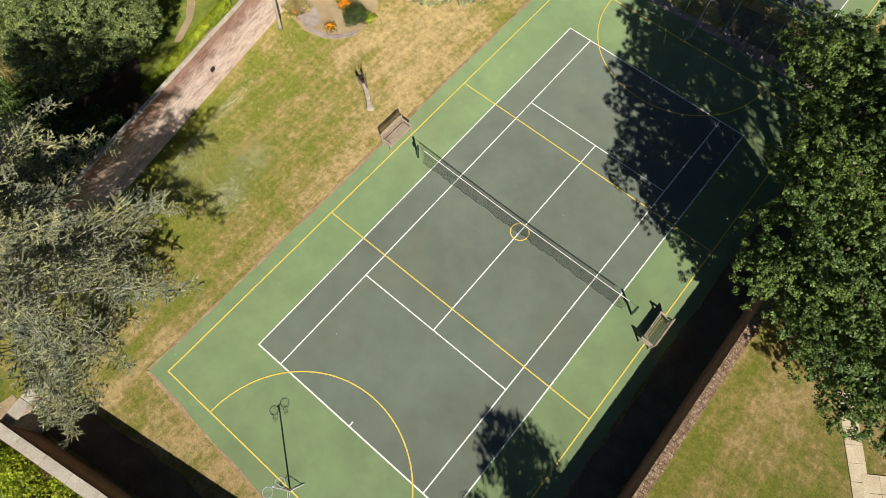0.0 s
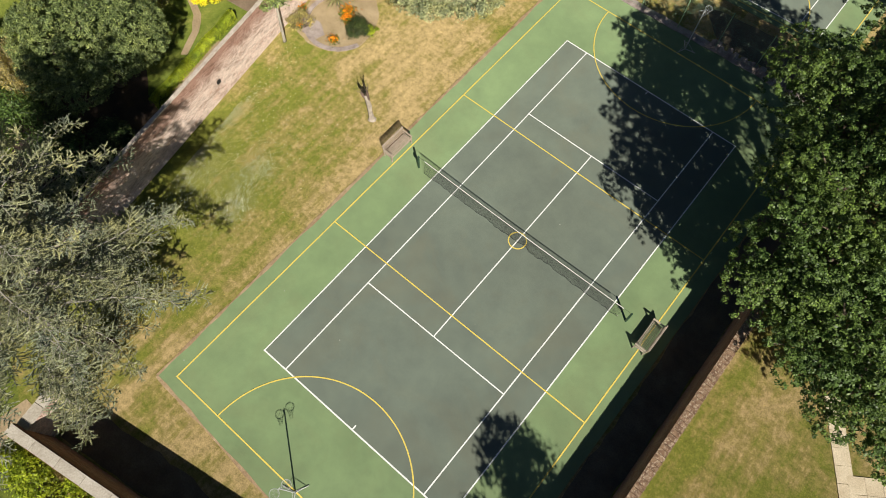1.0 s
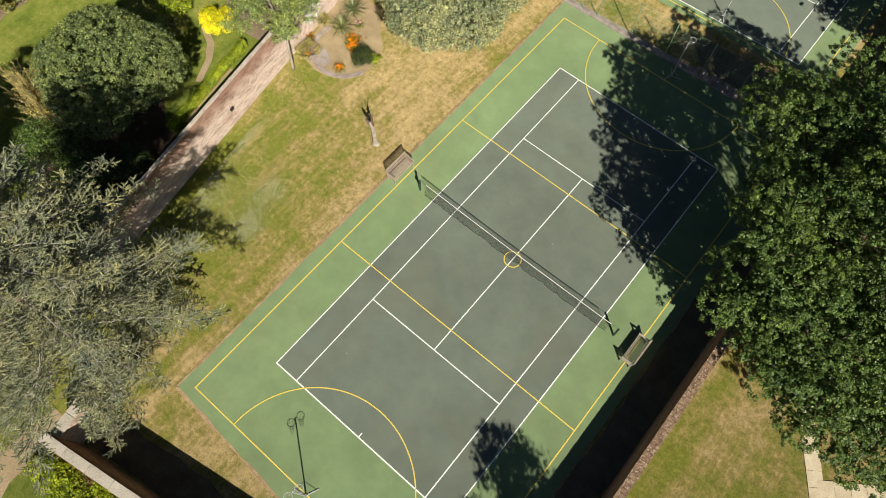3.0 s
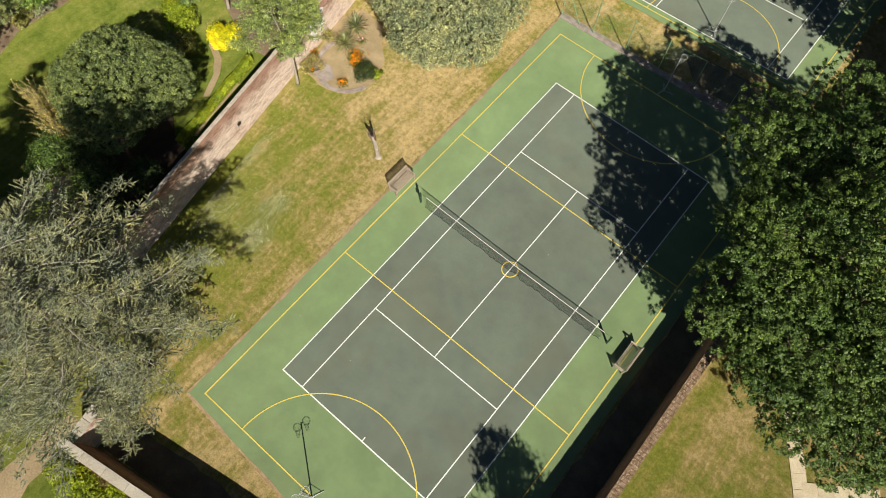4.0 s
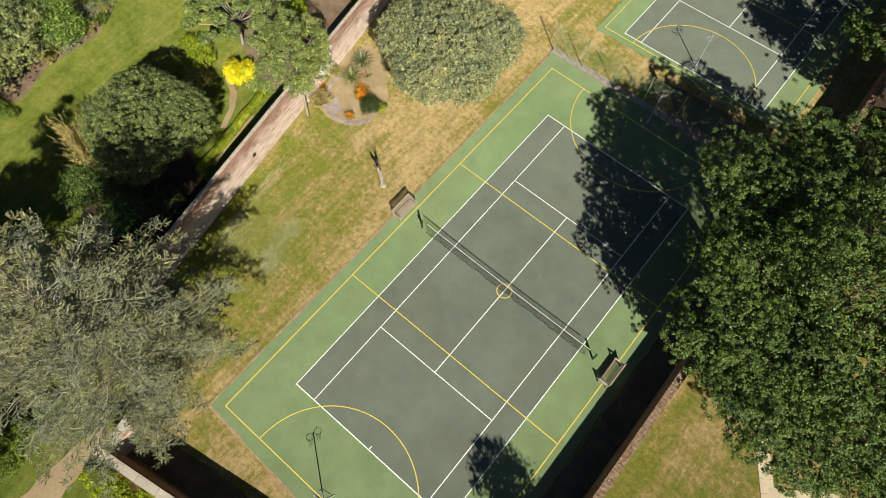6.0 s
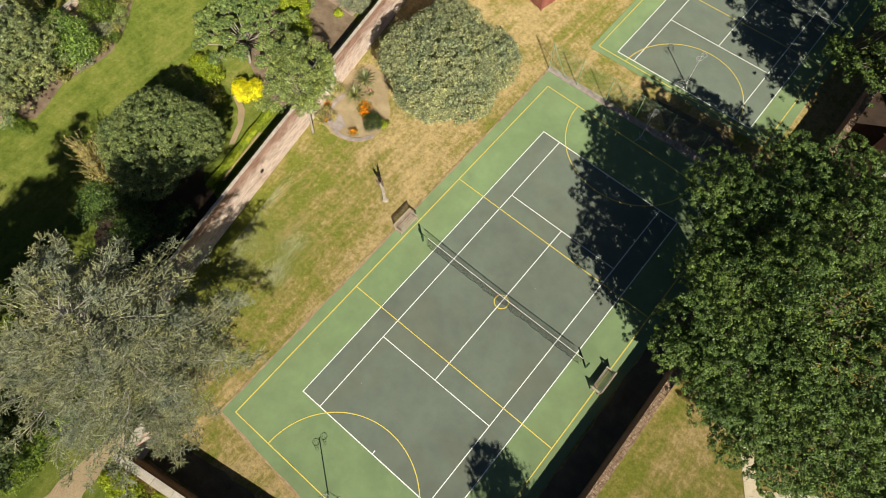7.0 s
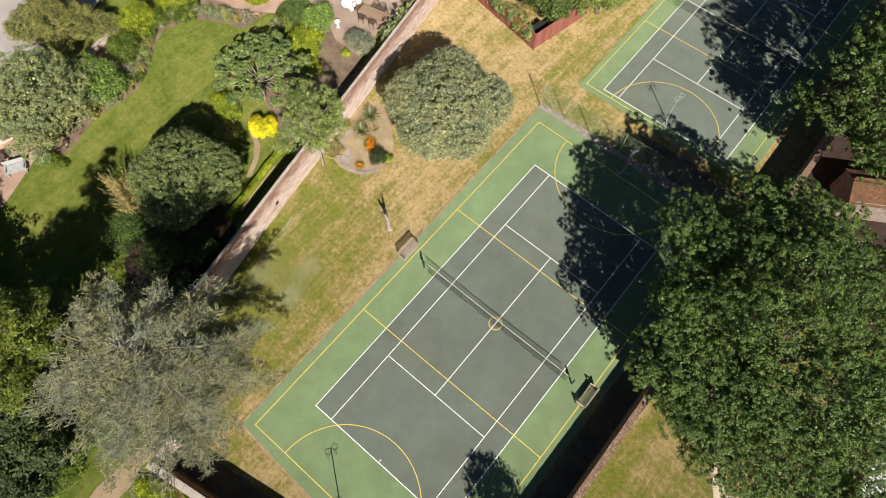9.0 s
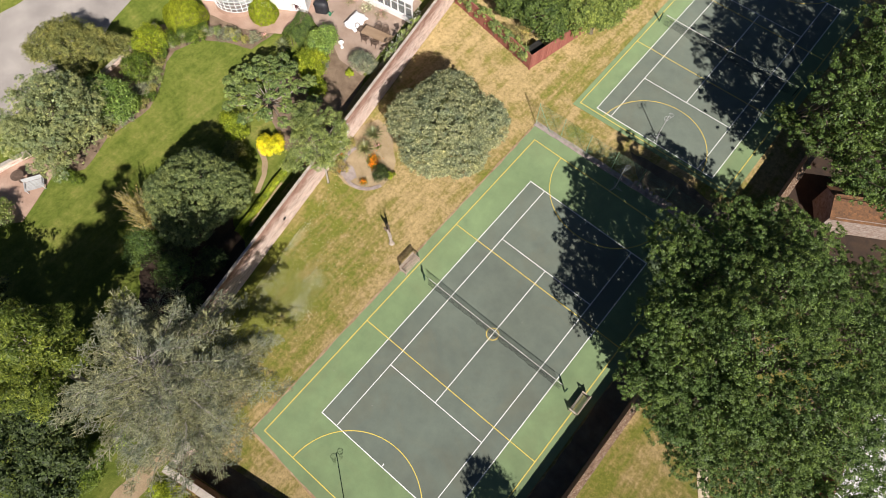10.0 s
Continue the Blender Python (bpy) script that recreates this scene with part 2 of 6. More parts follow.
M_PURPLE = leaf_material("purple_leaf", (0.035, 0.01, 0.015), (0.10, 0.03, 0.04), 0.2, 0.5, 1.0, 0.3)
M_DOME = leaf_material("clipped_yellow_green_leaf", (0.17, 0.21, 0.014), (0.30, 0.34, 0.025), 0.3, 0.6, 0.4, 0.2, (0.9, 0.94, 0.9), (1.1, 1.06, 1.0))
M_LAUREL = leaf_material("mid_green_leaf", (0.045, 0.08, 0.018), (0.13, 0.19, 0.05), 0.25, 0.5, 0.8, 0.35)
M_SPRAY = leaf_material("feathery_green_spray", (0.10, 0.15, 0.035), (0.25, 0.31, 0.09), 0.25, 0.6, 0.8, 0.25)
M_HEDGE = leaf_material("hedge_leaf", (0.05, 0.09, 0.012), (0.15, 0.21, 0.03), 0.25, 0.5, 1.0, 0.3)
M_ORANGE = leaf_material("orange_petal", (0.50, 0.13, 0.01), (0.80, 0.30, 0.015), 0.2, 0.6, 1.0, 0.2)
M_PINK = leaf_material("pink_petal", (0.50, 0.22, 0.28), (0.75, 0.50, 0.52), 0.2, 0.6, 1.0, 0.2)
M_DAISY = leaf_material("white_petal", (0.55, 0.56, 0.50), (0.80, 0.80, 0.76), 0.2, 0.6, 1.0, 0.2)
M_YUCCA = leaf_material("sword_leaf", (0.08, 0.10, 0.045), (0.27, 0.29, 0.14), 0.1, 0.4, 1.0, 0.5)
M_BLADE = leaf_material("grass_blade", (0.16, 0.15, 0.035), (0.40, 0.30, 0.11), 0.25, 0.8, 0.35, 0.15)
M_WOOD = stained("sun_bleached_teak", (0.30, 0.235, 0.175), (0.44, 0.365, 0.29), 40, 4, 0.75, 0.3, (1, 0.15, 1))
M_WOOD_DARK = stained("weathered_bench_wood", (0.25, 0.21, 0.165), (0.42, 0.36, 0.29), 40, 5, 0.75, 0.3, (1, 0.15, 1))
M_FENCE_RED = stained("red_brown_stained_timber", (0.25, 0.075, 0.055), (0.38, 0.15, 0.11), 30, 1.2, 0.8, 0.4, (1, 1, 0.12))
M_GREEN_METAL = stained("green_painted_steel", (0.02, 0.05, 0.028), (0.035, 0.075, 0.045), 20, 2, 0.45, 0.05)
M_FENCE_METAL = stained("pale_green_steel", (0.16, 0.27, 0.15), (0.24, 0.36, 0.22), 20, 2, 0.5, 0.05)
M_GALV = stained("galvanised_steel", (0.36, 0.37, 0.37), (0.50, 0.51, 0.50), 20, 2, 0.45, 0.05)
M_CORD = stained("black_net_cord", (0.012, 0.014, 0.014), (0.025, 0.026, 0.026), 40, 2, 0.9, 0.0)
M_TAPE = stained("white_net_tape", (0.62, 0.62, 0.58), (0.80, 0.80, 0.77), 30, 2, 0.8, 0.1)
M_SOIL = stained("brown_garden_soil", (0.14, 0.095, 0.06), (0.27, 0.20, 0.135), 12, 1.0, 0.95, 0.8)
# Near-black brown that stands in for deep tree shade on the ground
M_PAINTED_SHADE = stained("red_brown_painted_shade", (0.026, 0.017, 0.012), (0.06, 0.036, 0.02), 16, 1.2, 0.95, 0.8)
M_DIRT = stained("pale_dirt_track", (0.27, 0.20, 0.115), (0.38, 0.29, 0.18), 10, 0.6, 0.95, 0.5)
M_DRIVE = stained("grey_tarmac", (0.30, 0.275, 0.25), (0.44, 0.405, 0.365), 25, 0.4, 0.9, 0.3)
M_PATIO = stained("brown_patio_paving", (0.30, 0.215, 0.16), (0.42, 0.325, 0.26), 16, 0.8, 0.85, 0.3)
M_TERRACE = stained("pink_terrace_paving", (0.34, 0.22, 0.16), (0.48, 0.34, 0.26), 16, 0.8, 0.85, 0.3)
M_SLAB = stained("cream_paving_slab", (0.46, 0.38, 0.26), (0.60, 0.52, 0.38), 18, 1.3, 0.85, 0.3)
M_ROOF = stained("brown_red_roof_tile", (0.07, 0.038, 0.02), (0.19, 0.09, 0.036), 12, 1.5, 0.9, 0.6)
M_WHITE = stained("white_painted_wood", (0.72, 0.72, 0.70), (0.82, 0.82, 0.80), 20, 1.5, 0.5, 0.05)
M_POLY = stained("pale_glazed_roof", (0.60, 0.63, 0.64), (0.74, 0.76, 0.76), 6, 1.2, 0.25, 0.02)
M_CLOTH = stained("white_cloth", (0.74, 0.74, 0.74), (0.84, 0.84, 0.83), 8, 1.5, 0.9, 0.2)
M_WICKER = stained("dark_brown_wicker", (0.07, 0.045, 0.03), (0.16, 0.11, 0.08), 60, 4, 0.8, 0.5)
M_TABLE = stained("brown_table_wood", (0.28, 0.19, 0.115), (0.36, 0.26, 0.17), 30, 2, 0.5, 0.2, (0.2, 1, 1))
M_BLACK = stained("black_cover_cloth", (0.012, 0.013, 0.017), (0.035, 0.036, 0.042), 12, 3, 0.6, 0.4)
M_GREEN_PLASTIC = stained("green_plastic", (0.02, 0.15, 0.07), (0.03, 0.20, 0.10), 10, 2, 0.4, 0.05)
M_METAL_SHEET = stained("pale_corrugated_sheet", (0.42, 0.43, 0.44), (0.66, 0.65, 0.60), 9, 1.6, 0.5, 0.1)
M_ROCK = stained("grey_pink_rubble", (0.24, 0.19, 0.17), (0.42, 0.36, 0.33), 14, 2.2, 0.9, 0.8)
M_DARK = stained("dark_damp_timber", (0.015, 0.014, 0.012), (0.03, 0.028, 0.025), 14, 2, 0.9, 0.3)
M_GLASS, gl_nt, gl_b = material("window_glass", 0.05)
gl_b.inputs["Base Color"].default_value = (0.75, 0.82, 0.84, 1)
gl_b.inputs["Transmission Weight"].default_value = 0.85
gl_b.inputs["IOR"].default_value = 1.2


# ---------- mesh helpers ----------
class Shape:
    """Collects corners and faces of one mesh."""

    def __init__(self):
        self.v, self.f = [], []

    def box(self, x0, x1, y0, y1, z0, z1, m=None):
        n = len(self.v)
        for z in (z0, z1):
            for x, y in ((x0, y0), (x1, y0), (x1, y1), (x0, y1)):
                p = Vector((x, y, z))
                self.v.append(tuple(m @ p if m else p))
        for q in ((3, 2, 1, 0), (4, 5, 6, 7), (0, 1, 5, 4), (1, 2, 6, 5), (2, 3, 7, 6), (3, 0, 4, 7)):
            self.f.append([n + i for i in q])
        return self

    def prism(self, outline, z0, z1):
        """An upright slab over a polygon given counter-clockwise."""
        n, k = len(self.v), len(outline)
        self.v += [(x, y, z0) for x, y in outline] + [(x, y, z1) for x, y in outline]
        self.f.append([n + i for i in reversed(range(k))])
        self.f.append([n + k + i for i in range(k)])
        for i in range(k):
            j = (i + 1) % k
            self.f.append([n + i, n + j, n + k + j, n + k + i])
        return self

    def tube(self, pts, rads, sides=6):
        pts, rads = [Vector(p) for p in pts], [float(r) for r in rads]
        first = len(self.v)
        for i, p in enumerate(pts):
            d = (pts[min(i + 1, len(pts) - 1)] - pts[max(i - 1, 0)]).normalized()
            a = d.orthogonal().normalized() if i == 0 else (a - d * a.dot(d)).normalized()
            c = d.cross(a)
            for k in range(sides):
                w = 2 * math.pi * k / sides
                self.v.append(tuple(p + rads[i] * (a * math.cos(w) + c * math.sin(w))))
        for i in range(len(pts) - 1):
            for k in range(sides):
                j = (k + 1) % sides
                o = first + i * sides
                self.f.append([o + k, o + j, o + sides + j, o + sides + k])
        self.f.append([first + k for k in reversed(range(sides))])
        self.f.append([first + (len(pts) - 1) * sides + k for k in range(sides)])
        return self

    def ring(self, centre, r, thick, seg=20, sides=5, axis=(0, 0, 1)):
        q = Vector((0, 0, 1)).rotation_difference(Vector(axis))
        first = len(self.v)
        for i in range(seg):
            w = 2 * math.pi * i / seg
            for k in range(sides):
                u = 2 * math.pi * k / sides
                p = Vector(((r + thick * math.cos(u)) * math.cos(w), (r + thick * math.cos(u)) * math.sin(w), thick * math.sin(u)))
                self.v.append(tuple(Vector(centre) + q @ p))
        for i in range(seg):
            for k in range(sides):
                a, b = first + i * sides, first + ((i + 1) % seg) * sides
                j = (k + 1) % sides
                self.f.append([a + k, b + k, b + j, a + j])
        return self

    def lathe(self, profile, seg=16, at=(0, 0, 0)):
        """A turned body from (radius, height) pairs."""
        first = len(self.v)
        for r, z in profile:
            for i in range(seg):
                w = 2 * math.pi * i / seg
                self.v.append((at[0] + r * math.cos(w), at[1] + r * math.sin(w), at[2] + z))
        for i in range(len(profile) - 1):
            for k in range(seg):
                j = (k + 1) % seg
                a, b = first + i * seg, first + (i + 1) * seg
                self.f.append([a + k, a + j, b + j, b + k])
        self.f.append([first + k for k in reversed(range(seg))])
        self.f.append([first + (len(profile) - 1) * seg + k for k in range(seg)])
        return self

    def mesh(self, name):
        me = bpy.data.meshes.new(name)
        me.from_pydata([tuple(p) for p in self.v], [], self.f)
        me.update()
        return me


def part(name, shape, mat, parent=None, label="", smooth=False):
    me = shape.mesh(name) if isinstance(shape, Shape) else shape
    if not me.materials:
        me.materials.append(mat)
    if smooth:
        me.shade_smooth()
    ob = new(name, me)
    ob.parent = parent
    return tagged(ob, label) if label else ob


def thing(name, at, label, category, group="", kind="", turn=0.0):
    ob = new(name)
    ob.empty_display_size = 0.3
    ob.matrix_world = pose(at[0], at[1], at[2], 0, 0, turn)
    return tagged(ob, label, category, group, kind)


def quads_mesh(name, verts):
    """One mesh of loose four-cornered pieces; verts is (n, 4, 3)."""
    n = len(verts)
    me = bpy.data.meshes.new(name)
    me.vertices.add(4 * n)
    me.vertices.foreach_set("co", np.ascontiguousarray(verts, dtype=np.float32).ravel())
    me.loops.add(4 * n)
    me.loops.foreach_set("vertex_index", np.arange(4 * n, dtype=np.int32))
    me.polygons.add(n)
    me.polygons.foreach_set("loop_start", np.arange(0, 4 * n, 4, dtype=np.int32))
    me.update(calc_edges=True)
    me.validate()
    return me


def unit(a):
    return a / np.maximum(np.linalg.norm(a, axis=-1, keepdims=True), 1e-9)


def leaf_quads(rng, p, normal, size, aspect=0.55, fold=0.22, along=None):
    """Small folded leaves at p, facing normal."""
    n = len(p)
    t = rng.normal(size=(n, 3)) if along is None else along + 0.35 * rng.normal(size=(n, 3))
    normal = unit(normal)
    t = unit(t - normal * (t * normal).sum(1, keepdims=True))
    b = np.cross(normal, t)
    s = size[:, None]
    w = s * aspect * 0.5
    return np.stack([p - t * s / 2, p + b * w + normal * w * fold, p + t * s / 2, p - b * w + normal * w * fold], 1)


def on_lobes(rng, lobes, count, lowest, low, high):
    """Places near the outside of a crown's lobes, none deep inside a neighbour, with the way out."""
    c, r = lobes[:, :3], lobes[:, 3:]
    area = r[:, 0] * r[:, 1] + r[:, 0] * r[:, 2] + r[:, 1] * r[:, 2]
    pick = rng.choice(len(lobes), size=count * 4, p=area / area.sum())
    d = unit(rng.normal(size=(len(pick), 3)))
    ok = d[:, 2] > lowest
    pick, d = pick[ok], d[ok]
    p = c[pick] + r[pick] * d * (low + (high - low) * rng.random((len(pick), 1)) ** 0.6)
    keep = np.ones(len(p), bool)
    for i in range(len(lobes)):
        keep &= ~(((((p - c[i]) / (0.8 * r[i])) ** 2).sum(1) < 1) & (pick != i))
    return p[keep][:count], d[keep][:count]


def crown_points(rng, lobes, clumps, clump_r, per, inner=0.25, lowest=-0.3, flat=0.75, depth=0.3, sub=0.0):
    """Points and facings of leaves in clumps over the lobes of a crown; lobes are (x, y, z, rx, ry, rz). sub: the size of the boughs' rounded masses."""
    lobes = np.array(lobes, float)
    outer = int(clumps * (1 - inner))
    if sub:
        r = lobes[:, 3:]
        n = int(1.7 * (r[:, 0] * r[:, 1]).sum() / sub ** 2)
        c, way = on_lobes(rng, lobes, n, lowest, 1 - depth, 1.02)
        size = sub * (0.35 + 1.05 * rng.random((len(c), 1)) ** 1.4)
        mass = np.concatenate([c, size * np.array([1, 1, 0.72])], 1)
        p, d = on_lobes(rng, mass, int(outer * 0.75), -0.35, 0.8, 1.0)
        q, e = on_lobes(rng, lobes, outer - len(p), lowest, 0.86, 1.03)
        p, d = np.concatenate([p, q]), np.concatenate([d, e])
        # hollows between the boughs
        k = sum(np.sin(p @ (unit(rng.normal(size=(1, 3)))[0] * f) + 6.28 * rng.random()) for f in (1.6, 2.0, 2.4, 2.9, 3.6))
        p = p - d * np.clip(-0.6 * k - 0.3, 0, 1.3)[:, None] * min(1.0, sub)
    else:
        p, d = on_lobes(rng, lobes, outer, lowest, 1 - depth, 1.0)
    q, e = on_lobes(rng, lobes * np.array([1, 1, 1, 0.72, 0.72, 0.72]), int(clumps * inner), -0.6, 0.6, 1.0)
    p, d = np.concatenate([p, q]), np.concatenate([d, e])
    m = len(p)
    rr = clump_r * (0.6 + 0.8 * rng.random(m)) * np.where(np.arange(m) < m - len(q), 1.0, 1.6)
    idx = np.repeat(np.arange(m), per)
    o = unit(rng.normal(size=(m * per, 3)))
    o[:, 2] = np.where(o[:, 2] < -0.2, -o[:, 2], o[:, 2])
    inside = np.where(idx < m - len(q), 1.0, 1.4)
    q = p[idx] + o * rr[idx][:, None] * (0.4 + 0.6 * rng.random((m * per, 1))) * np.array([1, 1, flat])
    facing = 0.45 * o + 0.35 * d[idx] + np.array([0, 0, 0.45]) + 0.45 * rng.normal(size=(m * per, 3))
    return q, facing, p, inside


def limbs(rng, base, lobes, tips, r0, lean=(0, 0)):
    """A tapered trunk with limbs that reach into the lobes and branches on to some of the tips."""
    s = Shape()
    base = Vector(base)
    lob = np.array(lobes, float)
    mid = Vector(lob[:, :3].mean(0))
    top = Vector((base.x * 0.5 + mid.x * 0.5 + lean[0], base.y * 0.5 + mid.y * 0.5 + lean[1], base.z + (mid.z - base.z) * 0.55))
    s.tube([base, base.lerp(top, 0.08), base.lerp(top, 0.5), top], [r0 * 1.35, r0, r0 * 0.85, r0 * 0.7], 9)
    t = np.asarray(tips)
    for l in lob:
        c = Vector(l[:3])
        k = top.lerp(c, 0.5) + Vector((0, 0, -0.06 * (c - top).length))
        s.tube([top, k, c], [r0 * 0.5, r0 * 0.34, r0 * 0.2], 6)
        near = np.argsort(((t - l[:3]) ** 2).sum(1))[: max(6, len(t) // len(lob))]
        for j in rng.choice(near, size=min(len(near), 22 if len(lob) < 30 else 5), replace=False):
            e = Vector(t[j])
            a = k.lerp(c, 0.3 + 0.7 * rng.random())
            h = a.lerp(e, 0.5) + Vector(rng.normal(size=3) * 0.15)
            s.tube([a, h, e], [r0 * 0.14, r0 * 0.09, r0 * 0.03], 4)
    return s


def broadleaf(name, base, lobes, clumps, clump_r, per, leaf, mat, bark, label, category="tree", seed=1, r0=0.3, aspect=0.55, inner=0.25, lowest=-0.3, flat=0.75, depth=0.3, group="", sub=0.0, fill=0, fill_leaf=0.28):
    """A tree or tall shrub: trunk with limbs, and a crown of many small leaves; fill: larger leaves in its shady heart."""
    rng = np.random.default_rng(seed)
    ob = thing(name, base, label, category, group)
    rel = [(l[0] - base[0], l[1] - base[1], l[2] - base[2], *l[3:]) for l in lobes]
    q, facing, tips, inside = crown_points(rng, rel, clumps, clump_r, per, inner, lowest, flat, depth, sub)
    part("trunk", limbs(rng, (0, 0, -0.05), rel, tips, r0), bark, ob, smooth=True)
    size = leaf * (0.6 + 0.8 * rng.random(len(q))) * inside
    leaves = leaf_quads(rng, q, facing, size, aspect)
    if fill:
        lob = np.array(rel, float)
        pick = rng.choice(len(lob), size=fill, p=lob[:, 3] * lob[:, 4] / (lob[:, 3] * lob[:, 4]).sum())
        w = unit(rng.normal(size=(fill, 3))) * (0.2 + 0.52 * rng.random((fill, 1)) ** 0.5)
        heart = lob[pick, :3] + lob[pick, 3:] * w
        leaves = np.concatenate([leaves, leaf_quads(rng, heart, rng.normal(size=heart.shape) + np.array([0, 0, 0.6]), fill_leaf * (0.7 + 0.6 * rng.random(fill)), 0.7)])
    part("crown", quads_mesh("crown", leaves), mat, ob)
    return ob


def spray_shrub(name, at, radii, shoots, leaf, mat, label, seed=1, aspect=0.25, group=""):
    """A feathery shrub: arching shoots from the ground, clothed in narrow leaves to ragged tips."""
    rng = np.random.default_rng(seed)
    ob = thing(name, (at[0], at[1], 0), label, "shrub", group)
    s = Shape()
    pts, ways = [], []
    clumps = [(np.array([rng.normal() * radii[0] * 0.28, rng.normal() * radii[1] * 0.28, -0.03]), 0.55 + 0.45 * rng.random()) for _ in range(9)]
    for i in range(shoots):
        foot, big = clumps[rng.integers(9)]
        az, q = rng.random() * 6.283, math.sqrt(rng.random())
        ln = big * (0.7 + 0.4 * rng.random())
        tip = np.array([math.cos(az) * radii[0] * q * ln, math.sin(az) * radii[1] * q * ln, radii[2] * ln * (1.05 - 0.45 * q * q)])
        sway = rng.normal(size=2) * 0.12 * ln
        path = [foot + np.array([tip[0] * f ** 1.3 + sway[0] * math.sin(3 * f), tip[1] * f ** 1.3 + sway[1] * math.sin(3 * f), tip[2] * (f + 0.25 * f * (1 - f))]) for f in (0, 0.3, 0.55, 0.8, 1.0)]
        s.tube([tuple(p) for p in path], [0.022, 0.017, 0.012, 0.008, 0.003], 4)
        for j in range(1, 4):
            a, b = path[j], path[j + 1]
            n = int(np.linalg.norm(b - a) / 0.016)
            f = rng.random((n, 1))
            d = unit((b - a)[None])
            w = unit(rng.normal(size=(n, 3)) + 1.1 * d)
            pts.append(a * (1 - f) + b * f + w * (0.24 * (1.15 - 0.25 * j)) * rng.random((n, 1)))
            ways.append(w)
    p, w = np.concatenate(pts), np.concatenate(ways)
    p[:, 2] = np.maximum(p[:, 2], 0.02)
    part("stems", s, M_BARK_PALE, ob)
    part("foliage", quads_mesh("foliage", leaf_quads(rng, p, rng.normal(size=p.shape) + np.array([0, 0, 0.8]), leaf * (0.6 + 0.8 * rng.random(len(p))), aspect, 0.2, w * 2)), mat, ob)
    return ob


def clipped_dome(name, at, radii, n, leaf, mat, label, seed):
    """A shrub clipped to a smooth dome: stems inside a tight coat of small leaves."""
    rng = np.random.default_rng(seed)
    ob = thing(name, (at[0], at[1], 0), label, "shrub")
    d = unit(rng.normal(size=(n, 3)))
    d[:, 2] = np.abs(d[:, 2])
    lump = 1 + 0.05 * np.sin(5 * d[:, 0] + 2) * np.cos(4 * d[:, 1]) + 0.03 * np.sin(11 * d[:, 1] + 9 * d[:, 0])
    p = d * np.array(radii) * (lump * (0.86 + 0.14 * rng.random(n) ** 0.4))[:, None]
    p[:, 2] = np.maximum(p[:, 2], 0.02)
    s = Shape()
    for i in range(14):
        e = Vector(p[rng.integers(n)]) * 0.8
        s.tube([(e.x * 0.15, e.y * 0.15, -0.03), (e.x * 0.6, e.y * 0.6, e.z * 0.6), e], [0.04, 0.025, 0.01], 4)
    part("stems", s, M_BARK, ob)
    part("foliage", quads_mesh("foliage", leaf_quads(rng, p, d + 0.35 * rng.normal(size=(n, 3)), leaf * (0.6 + 0.8 * rng.random(n)), 0.6)), mat, ob)
    return ob


def bush(name, at, radii, n, leaf, mat, label, seed=1, aspect=0.6, category="shrub", spiky=0.0, flat=0.8, group="", stems=M_BARK):
    """A low shrub: stems from the ground and a rounded, uneven mass of leaves."""
    rng = np.random.default_rng(seed)
    ob = thing(name, (at[0], at[1], 0), label, category, group)
    rx, ry, rz = radii
    k = max(5, int(4 * rx * ry) + 4)
    lob = []
    for i in range(k):
        a, d = rng.random() * 6.283, 0.62 * math.sqrt(rng.random())
        lob.append((d * rx * math.cos(a), d * ry * math.sin(a), rz * (0.45 + 0.25 * rng.random()), rx * 0.5, ry * 0.5, rz * 0.42))
    clumps = max(20, n // 30)
    q, facing, tips, inside = crown_points(rng, lob, clumps, 0.22 * min(rx, ry) + 0.08, max(1, n // clumps), 0.2, -0.5, flat, 0.35)
    q[:, 2] = np.maximum(q[:, 2], 0.02)
    s = Shape()
    for j in rng.choice(len(tips), size=min(16, len(tips)), replace=False):
        e = Vector(tips[j])
        b0 = Vector((e.x * 0.15, e.y * 0.15, -0.03))
        s.tube([b0, b0.lerp(e, 0.5) + Vector((0, 0, 0.1 * rz)), e], [0.035, 0.025, 0.01], 4)
    part("stems", s, stems, ob)
    along = facing * spiky if spiky else None
    part("foliage", quads_mesh("foliage", leaf_quads(rng, q, facing if not spiky else rng.normal(size=q.shape), leaf * (0.6 + 0.8 * rng.random(len(q))), aspect, 0.2, along)), mat, ob)
    return ob


# ---------- ground and courts ----------
# Greener turf where the west wall's foot keeps damp: a soft bias by place.
g_tc = g_nt.nodes.new("ShaderNodeTexCoord")
g_gr = g_nt.nodes.new("ShaderNodeVectorMath")
g_gr.operation = "DISTANCE"

g_gr.inputs[1].default_value = (-15.6, -4.4, 0)
g_sc = g_nt.nodes.new("ShaderNodeVectorMath")
g_sc.operation = "MULTIPLY"
g_sc.inputs[1].default_value = (1.0, 0.5, 0)
g_nt.links.new(g_tc.outputs["Object"], g_sc.inputs[0])
g_mr = g_nt.nodes.new("ShaderNodeMapRange")
g_nt.links.new(g_sc.outputs["Vector"], g_gr.inputs[0])
g_mr.inputs["From Min"].default_value, g_mr.inputs["From Max"].default_value = 1.5, 8.4
g_mr.inputs["To Min"].default_value, g_mr.inputs["To Max"].default_value = -0.43, 0.15
g_nt.links.new(g_gr.outputs["Value"], g_mr.inputs["Value"])
g_add = g_nt.nodes.new("ShaderNodeMath")
g_nt.links.new(g_f, g_add.inputs[0])
g_nt.links.new(g_mr.outputs[0], g_add.inputs[1])
